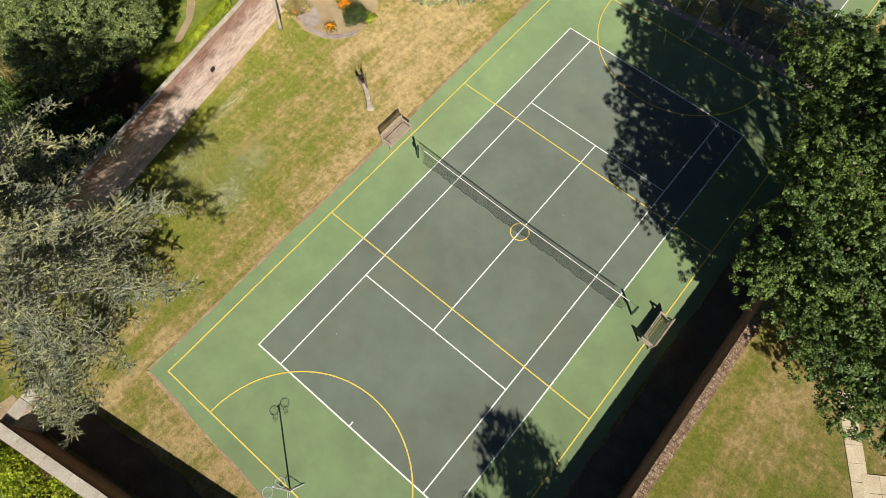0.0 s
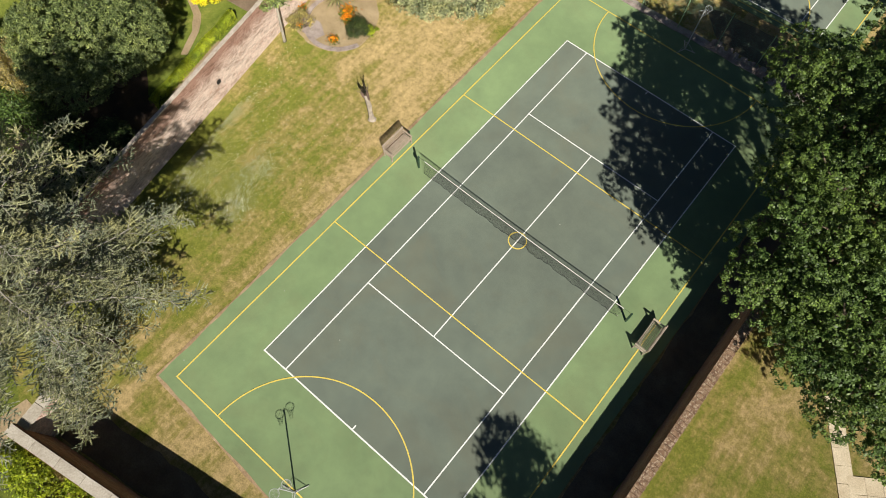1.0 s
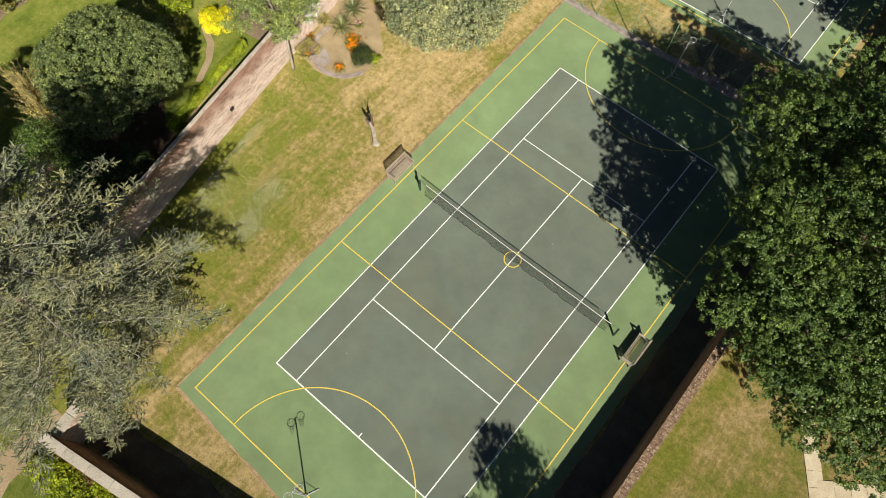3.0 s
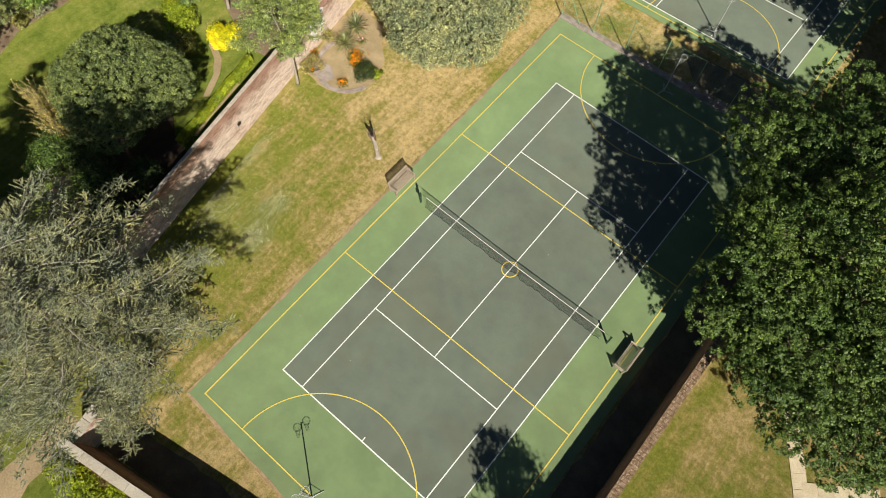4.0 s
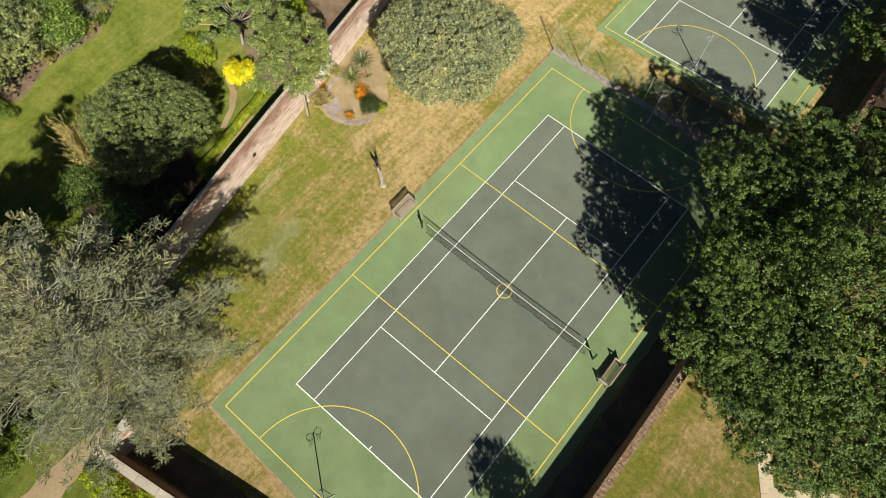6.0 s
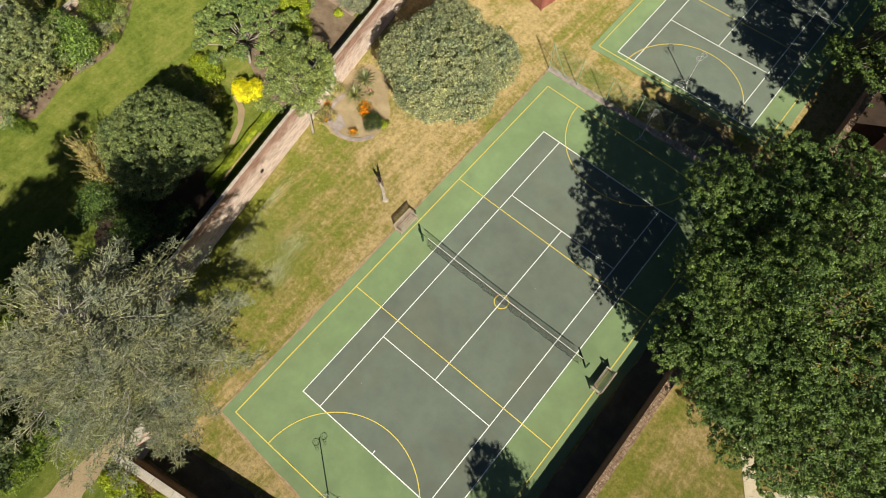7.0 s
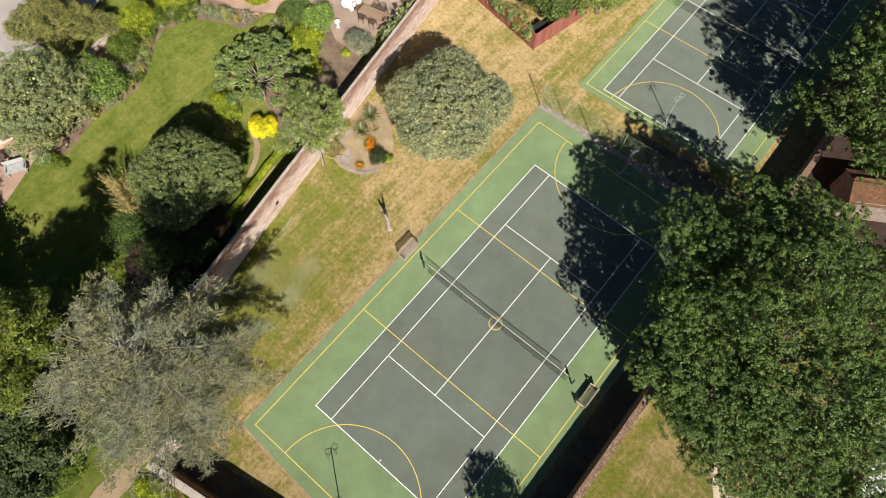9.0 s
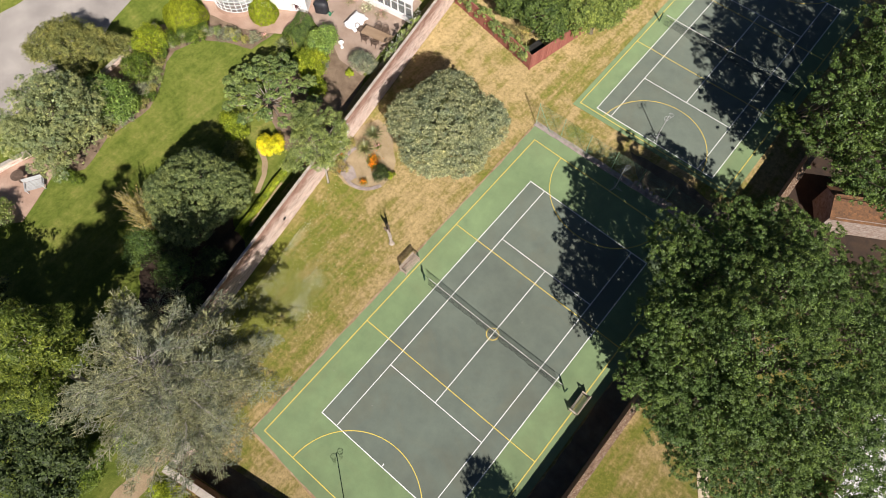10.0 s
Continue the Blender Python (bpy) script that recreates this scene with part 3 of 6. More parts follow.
# Greener again along the foot of the east wall
g_sep = g_nt.nodes.new("ShaderNodeSeparateXYZ")
g_nt.links.new(g_tc.outputs["Object"], g_sep.inputs[0])
g_me = g_nt.nodes.new("ShaderNodeMapRange")
g_me.inputs["From Min"].default_value, g_me.inputs["From Max"].default_value = 9.0, 12.0
g_me.inputs["To Min"].default_value, g_me.inputs["To Max"].default_value = 0.0, -0.3
g_nt.links.new(g_sep.outputs["X"], g_me.inputs["Value"])
g_mf = g_nt.nodes.new("ShaderNodeMapRange")
g_mf.inputs["From Min"].default_value, g_mf.inputs["From Max"].default_value = 11.8, 13.4
g_mf.inputs["To Min"].default_value, g_mf.inputs["To Max"].default_value = 0.0, 0.12
g_nt.links.new(g_sep.outputs["X"], g_mf.inputs["Value"])
g_add2, g_add3 = g_nt.nodes.new("ShaderNodeMath"), g_nt.nodes.new("ShaderNodeMath")
g_nt.links.new(g_add.outputs[0], g_add2.inputs[0])
g_nt.links.new(g_me.outputs[0], g_add2.inputs[1])
g_nt.links.new(g_add2.outputs[0], g_add3.inputs[0])
g_nt.links.new(g_mf.outputs[0], g_add3.inputs[1])
# and on the damp corner below the south wall
g_ms = g_nt.nodes.new("ShaderNodeMapRange")
g_ms.inputs["From Min"].default_value, g_ms.inputs["From Max"].default_value = -15.5, -11.5
g_ms.inputs["To Min"].default_value, g_ms.inputs["To Max"].default_value = -0.12, 0.0
g_nt.links.new(g_sep.outputs["Y"], g_ms.inputs["Value"])
g_add4 = g_nt.nodes.new("ShaderNodeMath")
g_nt.links.new(g_add3.outputs[0], g_add4.inputs[0])
g_nt.links.new(g_ms.outputs[0], g_add4.inputs[1])
# and in a worn strip beside the court
g_mc = g_nt.nodes.new("ShaderNodeMapRange")
g_mc.inputs["From Min"].default_value, g_mc.inputs["From Max"].default_value = -11.2, -9.2
g_mc.inputs["To Min"].default_value, g_mc.inputs["To Max"].default_value = 0.0, -0.07
g_nt.links.new(g_sep.outputs["X"], g_mc.inputs["Value"])
g_add5 = g_nt.nodes.new("ShaderNodeMath")
g_nt.links.new(g_add4.outputs[0], g_add5.inputs[0])
g_nt.links.new(g_mc.outputs[0], g_add5.inputs[1])
for link in list(g_nt.links):
    if link.from_socket == g_f and link.to_node.bl_idname == "ShaderNodeValToRGB":
        g_nt.links.new(g_add5.outputs[0], link.to_socket)

sheet = Shape()
sheet.v, sheet.f = [(-1500, -1500, -0.03), (1500, -1500, -0.03), (1500, 1500, -0.03), (-1500, 1500, -0.03)], [[0, 1, 2, 3]]
tagged(part("ground", sheet, M_GROUND), "dry straw-coloured grass with green patches", "grass", kind="structure")


def flat(name, outline, z, mat, label, category, thick=0.05):
    area = sum(a[0] * b[1] - b[0] * a[1] for a, b in zip(outline, outline[1:] + outline[:1]))
    ob = part(name, Shape().prism(outline if area > 0 else outline[::-1], z - thick, z), mat)
    return tagged(ob, label, category, kind="structure")


def wavy(outline, step=0.7, amp=0.12, seed=0):
    """The outline with softly uneven sides."""
    out = []
    for (x0, y0), (x1, y1) in zip(outline, outline[1:] + outline[:1]):
        d = math.hypot(x1 - x0, y1 - y0)
        k = max(1, int(d / step))
        for i in range(k):
            x, y = x0 + (x1 - x0) * i / k, y0 + (y1 - y0) * i / k
            w = noise.noise((x * 0.9, y * 0.9, seed)) * amp * 2
            out.append((x - (y1 - y0) / d * w, y + (x1 - x0) / d * w))
    return out


def line(x0, y0, x1, y1, w, z, shear):
    """A painted line between two points, as a thin raised strip."""
    d = Vector((x1 - x0, y1 - y0, 0)).normalized()
    n = Vector((-d.y, d.x, 0)) * w / 2
    e = d * w / 2
    s = Shape()
    a, b = Vector((x0, y0, 0)) - e, Vector((x1, y1, 0)) + e
    s.prism([(p.x, p.y + shear * p.x) for p in (a - n, b - n, b + n, a + n)], 0.0, z)
    return s


def arc(cx, cy, r, a0, a1, w, z, shear, seg=48):
    s = Shape()
    for i in range(seg + 1):
        a = a0 + (a1 - a0) * i / seg
        for rr in (r - w / 2, r + w / 2):
            x, y = cx + rr * math.cos(a), cy + rr * math.sin(a)
            s.v.append((x, y + shear * x, z))
    s.f = [[2 * i, 2 * i + 1, 2 * i + 3, 2 * i + 2] for i in range(seg)]
    return s


def court(name, cy, green, shear, net_x, net_y0, net_cy, net_third, goal_r, label, B=11.885):
    """A tennis court with a netball court painted over it: green apron, grey-green playing area, lines."""
    ob = tagged(part(name, Shape().prism(green, -0.06, 0.0), M_COURT_GREEN), label, "tennis court", kind="structure")
    X, S, V = 5.485, 4.115, 6.4
    inner = Shape().prism([(x, cy + y + shear * x) for x, y in ((-X, -B), (X, -B), (X, B), (-X, B))], -0.02, 0.004)
    part("playing_area", inner, M_COURT_GREY, ob, "grey-green painted playing area")
    z = 0.0065
    rows = [(-X, -B, X, -B, 0.068), (-X, B, X, B, 0.068), (-X, -B, -X, B, 0.06), (X, -B, X, B, 0.06), (-S, -B, -S, B, 0.06), (S, -B, S, B, 0.06),
            (-S, -V, S, -V, 0.06), (-S, V, S, V, 0.06), (0, -V, 0, V, 0.06), (0, -B, 0, -B + 0.22, 0.06), (0, B - 0.22, 0, B, 0.06)]
    for i, (x0, y0, x1, y1, w) in enumerate(rows):
        part("white_line", line(x0, cy + y0, x1, cy + y1, w, z + 0.00025 * i, shear), M_WHITE_LINE, ob)
    z = 0.0105
    N = net_x
    y0, y1, c = net_y0, 2 * net_cy - net_y0, net_cy
    for i, a in enumerate(((-N, y0, N, y0), (-N, y1, N, y1), (-N, y0, -N, y1), (N, y0, N, y1), (-N, c - net_third, N, c - net_third), (-N, c + net_third, N, c + net_third))):
        part("yellow_line", line(*a, 0.06, z + 0.00025 * i, shear), M_YELLOW_LINE, ob)
    part("yellow_arc", arc(0, y0, goal_r, 0, math.pi, 0.06, z + 0.002, shear), M_YELLOW_LINE, ob)
    part("yellow_arc", arc(0, y1, goal_r, math.pi, 2 * math.pi, 0.06, z + 0.002, shear), M_YELLOW_LINE, ob)
    part("yellow_circle", arc(0, c, 0.45, 0, 2 * math.pi, 0.06, z + 0.002, shear), M_YELLOW_LINE, ob)
    return ob


COURT_1 = [(-8.3, -15.8), (8.5, -16.6), (8.5, 16.9), (-8.45, 16.4)]
COURT_2 = [(-7.3, 20.25), (7.55, 20.95), (7.55, 47.3), (-7.3, 46.7)]
court("court_near", 0.0, COURT_1, 0.0, 7.6, -15.25, 0.0, 5.083, 4.9, "painted hard court with white tennis and yellow netball lines")
court("court_far", 33.05, COURT_2, 0.035, 6.88, 21.02, 34.05, 4.25, 4.55, "smaller painted hard court half shaded by trees", 11.62)


def edging(a, b, w, z, mat, label):
    d = (Vector((*b, 0)) - Vector((*a, 0))).normalized()
    n = Vector((d.y, -d.x, 0)) * w
    k = -n.normalized() * 0.05
    out = [(a[0] + k.x, a[1] + k.y), (a[0] + n.x, a[1] + n.y), (b[0] + n.x, b[1] + n.y), (b[0] + k.x, b[1] + k.y)]
    return flat("court_edging", wavy(out, 0.13, 0.035, 21), z, mat, label, "edging", 0.09)


edging((8.5, -16.6), (-8.3, -15.8), -0.08, 0.004, M_KERB, "narrow crumbling brown edging along the court")
edging((-8.3, -15.8), (-8.45, 16.4), -0.09, 0.004, M_KERB, "narrow crumbling brown edging along the court")
edging((-8.55, 16.4), (8.5, 16.9), -0.45, 0.05, M_ROCK, "broken concrete strip under the wire fence")

# Rubble heaped on the strip's shaded end
rng = np.random.default_rng(5)
rub = Shape()
for i in range(70):
    x = 1.0 + 5.2 * rng.random()
    y = 16.75 + 0.02 * x + 0.5 * rng.random()
    m = pose(x, y, 0.06, *(rng.random(3) * 60))
    a, b, c = 0.06 + 0.12 * rng.random(3)
    rub.box(-a, a, -b, b, -c * 0.7, c * 0.7, m)
tagged(part("rubble", rub, M_ROCK), "grey-pink rubble lying along the court's end", "rubble", kind="stuff")

# Garden beyond the west wall
flat("garden_lawn", [(-18.0, -12), (-22.2, 10.5), (-24.5, 24), (-50, 30), (-60, -5), (-50, -32), (-19, -32)], -0.018, M_LAWN, "mown green garden lawn", "lawn", 0.01)
LAWN_EDGE = [(-34.6, -12.2), (-33.4, -10.4), (-33.8, -8.7), (-34.4, -7.4), (-34.1, -5.3), (-34.1, -3.2), (-35.2, -1.0), (-36.8, 0.8), (-37.1, 2.1), (-36.6, 4.3), (-34.5, 5.7), (-32.2, 6.6)]
flat("flower_bed", wavy(LAWN_EDGE + [(-32.0, 9.4), (-39.0, 7.0), (-40.5, 3.0), (-39.8, -3.0), (-41, -8), (-37.5, -12.0)], 0.8, 0.1, 3), -0.008, M_SOIL, "brown soil border with mixed planting", "flower bed", 0.02)
flat("flower_bed", wavy([(-22.6, 10.9), (-25.6, 10.9), (-27.7, 12.1), (-28.6, 8.0), (-27.6, 3.5), (-25.5, 2.5), (-22.5, 1.4), (-20.2, 1.6), (-20.5, 3.0), (-21.8, 9.0)], 0.8, 0.15, 5), -0.008, M_SOIL, "brown soil bed along the garden wall", "flower bed", 0.02)
flat("garden_path", wavy([(-24.3, -0.2), (-23.1, -0.75), (-22.3, -1.6), (-21.5, -3.1), (-21.2, -2.9), (-21.95, -1.35), (-22.85, -0.4), (-24.15, 0.15)], 0.5, 0.05, 31), -0.004, M_DIRT, "narrow trodden earth path between lawn and hedge", "path", 0.02)
flat("soil_strip", wavy([(-20.9, -1.1), (-20.65, -2.4), (-20.35, -4.0), (-19.9, -5.5), (-19.5, -5.3), (-19.95, -3.9), (-20.25, -2.2), (-20.45, -1.1)], 0.5, 0.05, 32), -0.003, M_DIRT, "bare soil strip along the low hedge", "flower bed", 0.02)
# Dark sheet that paints the shade below the laurel and shrubs
flat("leaf_mould", wavy([(-18.3, -6.8), (-19.9, -6.4), (-22.0, -5.2), (-25.0, -7.0), (-24.5, -12.0), (-20.0, -16.0), (-16.2, -15.0)], 0.7, 0.2, 6), -0.008, M_PAINTED_SHADE, "dark ground painted as shade under the evergreen tree", "leaf litter", 0.02)
flat("drive_verge", wavy([(-52.4, -6.5), (-51.9, -2.0), (-60.0, -1.0), (-60.0, -9.0)], 0.8, 0.15, 8), -0.004, M_LAWN, "green verge beyond the driveway", "grass", 0.02)
flat("driveway", wavy([(-39.9, -8.2), (-44.0, 0.6), (-44.9, 4.2), (-47, 12), (-75, 10), (-60, -20), (-43.0, -13.0)], 1.5, 0.15, 7), -0.008, M_DRIVE, "grey tarmac driveway", "driveway", 0.02)
flat("terrace", wavy([(-39.9, 7.6), (-38.1, 6.9), (-33.9, 7.9), (-31.4, 9.6), (-30.9, 12.2), (-31.4, 16.0), (-40, 14)], 0.8, 0.1, 9), 0.01, M_TERRACE, "pinkish terrace before the house", "terrace", 0.05)
flat("patio", [(-31.0, 12.5), (-27.6, 11.9), (-25.6, 10.8), (-22.9, 10.8), (-24.4, 20.5), (-31.2, 20.5)], 0.014, M_PATIO, "brown paved patio by the conservatory", "patio", 0.05)
flat("grass_verge", wavy([(-17.0, -18.5), (-10.2, -21.0), (-4.0, -22.2), (-4.0, -34.0), (-20.0, -34.0)], 0.8, 0.15, 10), -0.026, M_LAWN, "rough green grass outside the wall", "grass", 0.01)
flat("dirt_path", wavy([(-13.2, -31), (-12.3, -25.5), (-12.2, -22.8), (-11.9, -20.2), (-11.2, -20.2), (-10.9, -22.8), (-10.3, -25), (-11.0, -31)], 0.6, 0.15, 11), -0.02, M_DIRT, "pale trodden dirt path", "path", 0.02)
# Strips at the wall feet: litter with the walls' shade put into its colour
flat("litter_strip", wavy([(8.62, -16.4), (10.25, -17.2), (10.25, 19.5), (3.0, 20.0), (-1.0, 19.4), (1.0, 17.6), (8.62, 17.4)], 0.6, 0.12, 15), -0.02, M_SHADE_LITTER, "leaf litter along the brick wall, coloured darker to deepen its shade", "leaf litter", 0.012)
flat("litter_strip", wavy([(-9.4, -20.2), (-9.6, -18.6), (-5.0, -17.8), (8.4, -17.1), (10.0, -17.2)], 0.6, 0.12, 16), -0.02, M_SHADE_LITTER, "leaf litter along the brick wall, coloured darker to deepen its shade", "leaf litter", 0.012)
# Tree shade east of the wall, painted as a dark ground patch
flat("litter_strip", wavy([(10.7, 16.5), (27, 15), (30, 46), (10.7, 46)], 0.9, 0.15, 17), -0.02, M_PAINTED_SHADE, "dark ground painted as shade under the trees", "leaf litter", 0.012)
flat("seat_terrace", [(-38.6, -15.6), (-37.4, -12.2), (-35.2, -11.5), (-33.9, -14.6), (-33.2, -16.4), (-35.5, -19.0)], 0.01, M_TERRACE, "small pink paved seating terrace", "terrace", 0.05)


# ---------- walls ----------
def wall(name, a, b, thick, height, mat, cope_mat, label, cope_len=0.9, over=0.05, cope_h=0.09, coped=True):
    """A brick wall whose outer face runs from a to b; its thickness lies to the left of that way. Coping stones are its pieces."""
    d = Vector((b[0] - a[0], b[1] - a[1], 0))
    n = d.length
    ob = part(name, Shape().box(0, n, 0, thick, -0.1, height), mat)
    ob.matrix_world = Matrix.Translation((a[0], a[1], 0)) @ Matrix.Rotation(math.atan2(d.y, d.x), 4, "Z")
    tagged(ob, label, "wall", kind="structure")
    if not coped:
        return ob
    k = int(n / cope_len)
    w = n / k
    meshes = []
    rnd = random.Random(len(name))
    for i in range(5):
        j = [rnd.uniform(-0.012, 0.012) for _ in range(8)]
        s = Shape()
        x0, x1, y0, y1 = 0.003, w - 0.003, -over, thick + over
        s.v = [(x0, y0 + j[0], 0), (x1, y0 + j[1], 0), (x1, y1 + j[2], 0), (x0, y1 + j[3], 0),
               (x0 + 0.006, y0 + 0.02 + j[0], cope_h + j[4]), (x1 - 0.01, y0 + 0.02 + j[1], cope_h + j[5]), (x1 - 0.01, y1 - 0.02 + j[2], cope_h + j[6]), (x0 + 0.01, y1 - 0.02 + j[3], cope_h + j[7])]
        s.f = [[3, 2, 1, 0], [4, 5, 6, 7], [0, 1, 5, 4], [1, 2, 6, 5], [2, 3, 7, 6], [3, 0, 4, 7]]
        me = s.mesh("coping_stone")
        me.materials.append(cope_mat)
        meshes.append(me)
    for i in range(k):
        c = new("coping_stone", meshes[rnd.randrange(5)])
        c.parent = ob
        c.location = (i * w, 0, height + 0.002)
    return ob


wall("wall_west", (-14.88, -17.65), (-23.34, 28.42), 0.19, 2.78, M_WALL_PINK, M_COPING_OLD, "tall old pink brick wall with pale lime patches and rough brick coping", 0.5, 0.015, 0.07)
wall("wall_south", (12.0, -17.0), (-10.0, -20.96), -0.5, 2.35, M_WALL_BROWN, M_COPING, "brown brick wall with a pale flat stone coping", 1.3)
wall("wall_south_return", (-9.55, -20.8), (-9.95, -18.7), 0.45, 2.0, M_WALL_PINK, M_COPING, "short pink brick return at the wall's end", 0.7)
wall("wall_east", (10.25, -24.0), (10.25, 50.0), -0.38, 2.38, M_WALL_BROWN, M_COPING_BRICK, "long brown brick wall with mossy weathered brick coping", 0.24, 0.0, 0.05)
wall("garden_wall", (-39.5, -3.6), (-40.3, 2.9), 0.25, 0.45, M_WALL_PINK, M_COPING, "low pink garden wall with stone coping", 0.6)
wall("garden_wall_return", (-40.3, 2.9), (-38.4, 2.0), -0.25, 0.45, M_WALL_PINK, M_COPING, "low pink garden wall with stone coping", 0.6)

# A small dark vent in the west wall
vent = Shape()
vent.box(-0.13, 0.13, -0.05, 0.02, -0.10, 0.10)
vo = part("wall_vent", vent, M_DARK)
vo.matrix_world = Matrix.Translation((-17.49, -3.41, 1.15)) @ Matrix.Rotation(math.atan2(46.07, -8.46), 4, "Z")
lime = Shape()
rnd = random.Random(4)
for i in range(26):
    u, w = 22.0 + 1.3 * rnd.random(), 0.8 + 1.7 * rnd.random()
    a, b = 0.12 + 0.22 * rnd.random(), 0.10 + 0.22 * rnd.random()
    n0, k = len(lime.v), 9
    for q in range(k):
        g = 2 * math.pi * q / k
        r = 0.75 + 0.35 * rnd.random()
        lime.v.append((u + a * r * math.cos(g), -0.004 - 0.0006 * i, w + b * r * math.sin(g)))
    lime.f.append([n0 + q for q in range(k)])
lo = part("whitewash_patch", lime, M_CLOTH)
lo.matrix_world = Matrix.Translation((-14.88, -17.65, 0)) @ Matrix.Rotation(math.atan2(46.07, -8.46), 4, "Z")
tagged(lo, "ragged patch of old whitewash on the brick wall", "whitewash", kind="structure")
tagged(vo, "small dark square vent in the brick wall", "vent")


# ---------- court furniture ----------
def tennis_net(at, shear, half, seed, label):
    ob = thing("tennis_net", at, label, "net", "tennis nets", turn=math.degrees(math.atan(shear)))
    for x in (-half, half):
        p = part("post", Shape().lathe([(0.055, -0.02), (0.055, 1.04), (0.04, 1.07)], 10, (x, 0, 0)), M_GREEN_METAL, ob, "dark green steel post")
        part("winder", Shape().box(x - 0.05, x + 0.05, -0.11, -0.05, 0.62, 0.82), M_GREEN_METAL, p)
    a, b = -half + 0.42, half - 0.42
    top = lambda x: 0.914 + 0.13 * (abs(x) / half) ** 1.6
    low = lambda x: 0.03
    drag = lambda x: -0.09 + 0.12 * noise.noise((x * 1.3, seed, 0)) + 0.07 * noise.noise((x * 4.2, seed, 2))
    fold = lambda x, f: drag(x) * (1 - f) ** 2.2
    s = Shape()
    n = int((b - a) / 0.05)
    for i in range(n + 1):
        x = a + (b - a) * i / n
        s.tube([(x, fold(x, f), low(x) * (1 - f) + top(x) * f) for f in (0, 0.12, 0.3, 0.6, 1)], [0.0026] * 5, 3)
    for j in range(20):
        f = j / 19
        pts = [(x, fold(x, f), low(x) * (1 - f) + top(x) * f) for x in (a + (b - a) * i / 120 for i in range(121))]
        s.tube(pts, [0.0026 if j else 0.009] * 121, 3)
    part("netting", s, M_CORD, ob, "black cord netting with a sagging hem")
    t = Shape()
    xs = [a + (b - a) * i / 40 for i in range(41)]
    for x in xs:
        t.v += [(x, -0.012, top(x) - 0.04), (x, -0.008, top(x) + 0.01), (x, 0.008, top(x) + 0.01), (x, 0.012, top(x) - 0.04)]
    for i in range(40):
        o = 4 * i
        t.f += [[o, o + 4, o + 5, o + 1], [o + 1, o + 5, o + 6, o + 2], [o + 2, o + 6, o + 7, o + 3]]
    part("headband", t, M_TAPE, ob, "white canvas headband")
    for x0, x1 in ((-half, a), (half, b)):
        part("cable", Shape().tube([(x0, 0, 1.04), (x1, 0, top(x1))], [0.006] * 2, 4), M_CORD, ob)
    return ob


tennis_net((-0.03, 0.0, 0), 0.0, 6.42, 1, "black tennis net with white headband between green posts")
tennis_net((0.0, 33.05, 0), 0.035, 6.6, 7, "black tennis net with white headband, half in shade")


def netball_post(at, turn, side):
    """A freestanding post with two rings and a splayed foot."""
    ob = thing("netball_post", at, "slim grey steel netball post with two rings on a splayed foot", "netball post", "netball posts", turn=turn)
    part("pole", Shape().tube([(0, 0, 0.02), (0, 0, 3.05)], [0.032, 0.032], 8), M_GALV, ob)
    for x, y in ((0.0, 0.27), (0.09, -0.25)):
        r = part("ring", Shape().ring((x, y, 3.02), 0.19, 0.012, 22), M_GALV, ob)
        d = Vector((x, y, 0)).normalized()
        net = Shape()
        for q in range(12):
            g, g2 = q * math.pi / 6, (q + 1) * math.pi / 6
            net.tube([(x + 0.19 * math.cos(g), y + 0.19 * math.sin(g), 3.02), (x + 0.11 * math.cos(g2), y + 0.11 * math.sin(g2), 2.82), (x + 0.07 * math.cos(g), y + 0.07 * math.sin(g), 2.62)], [0.0022] * 3, 3)
            net.tube([(x + 0.19 * math.cos(g2), y + 0.19 * math.sin(g2), 3.02), (x + 0.11 * math.cos(g), y + 0.11 * math.sin(g), 2.82), (x + 0.07 * math.cos(g2), y + 0.07 * math.sin(g2), 2.62)], [0.0022] * 3, 3)
        part("goal_net", net, M_GALV, r, "thin grey cord goal net")
        part("ring_arm", Shape().tube([(0, 0, 3.02), (x - d.x * 0.19, y - d.y * 0.19, 3.02)], [0.014, 0.014], 5), M_GALV, r)
    for a in (35, 145, 270):
        w = math.radians(a)
        q = (0.62 * math.cos(w), side * 0.62 * math.sin(w))
        part("foot", Shape().tube([(0, 0, 0.05), (q[0], q[1], 0.03)], [0.022, 0.022], 6), M_GALV, ob)
        part("brace", Shape().tube([(0, 0, 0.55), (q[0] * 0.8, q[1] * 0.8, 0.05)], [0.012, 0.012], 5), M_GALV, ob)
    return ob


netball_post((-0.05, -15.28, 0), -22, -1)
netball_post((0.0, 15.75, 0), -22, 1)
netball_post((-0.02, 21.95, 0), -22, -1)


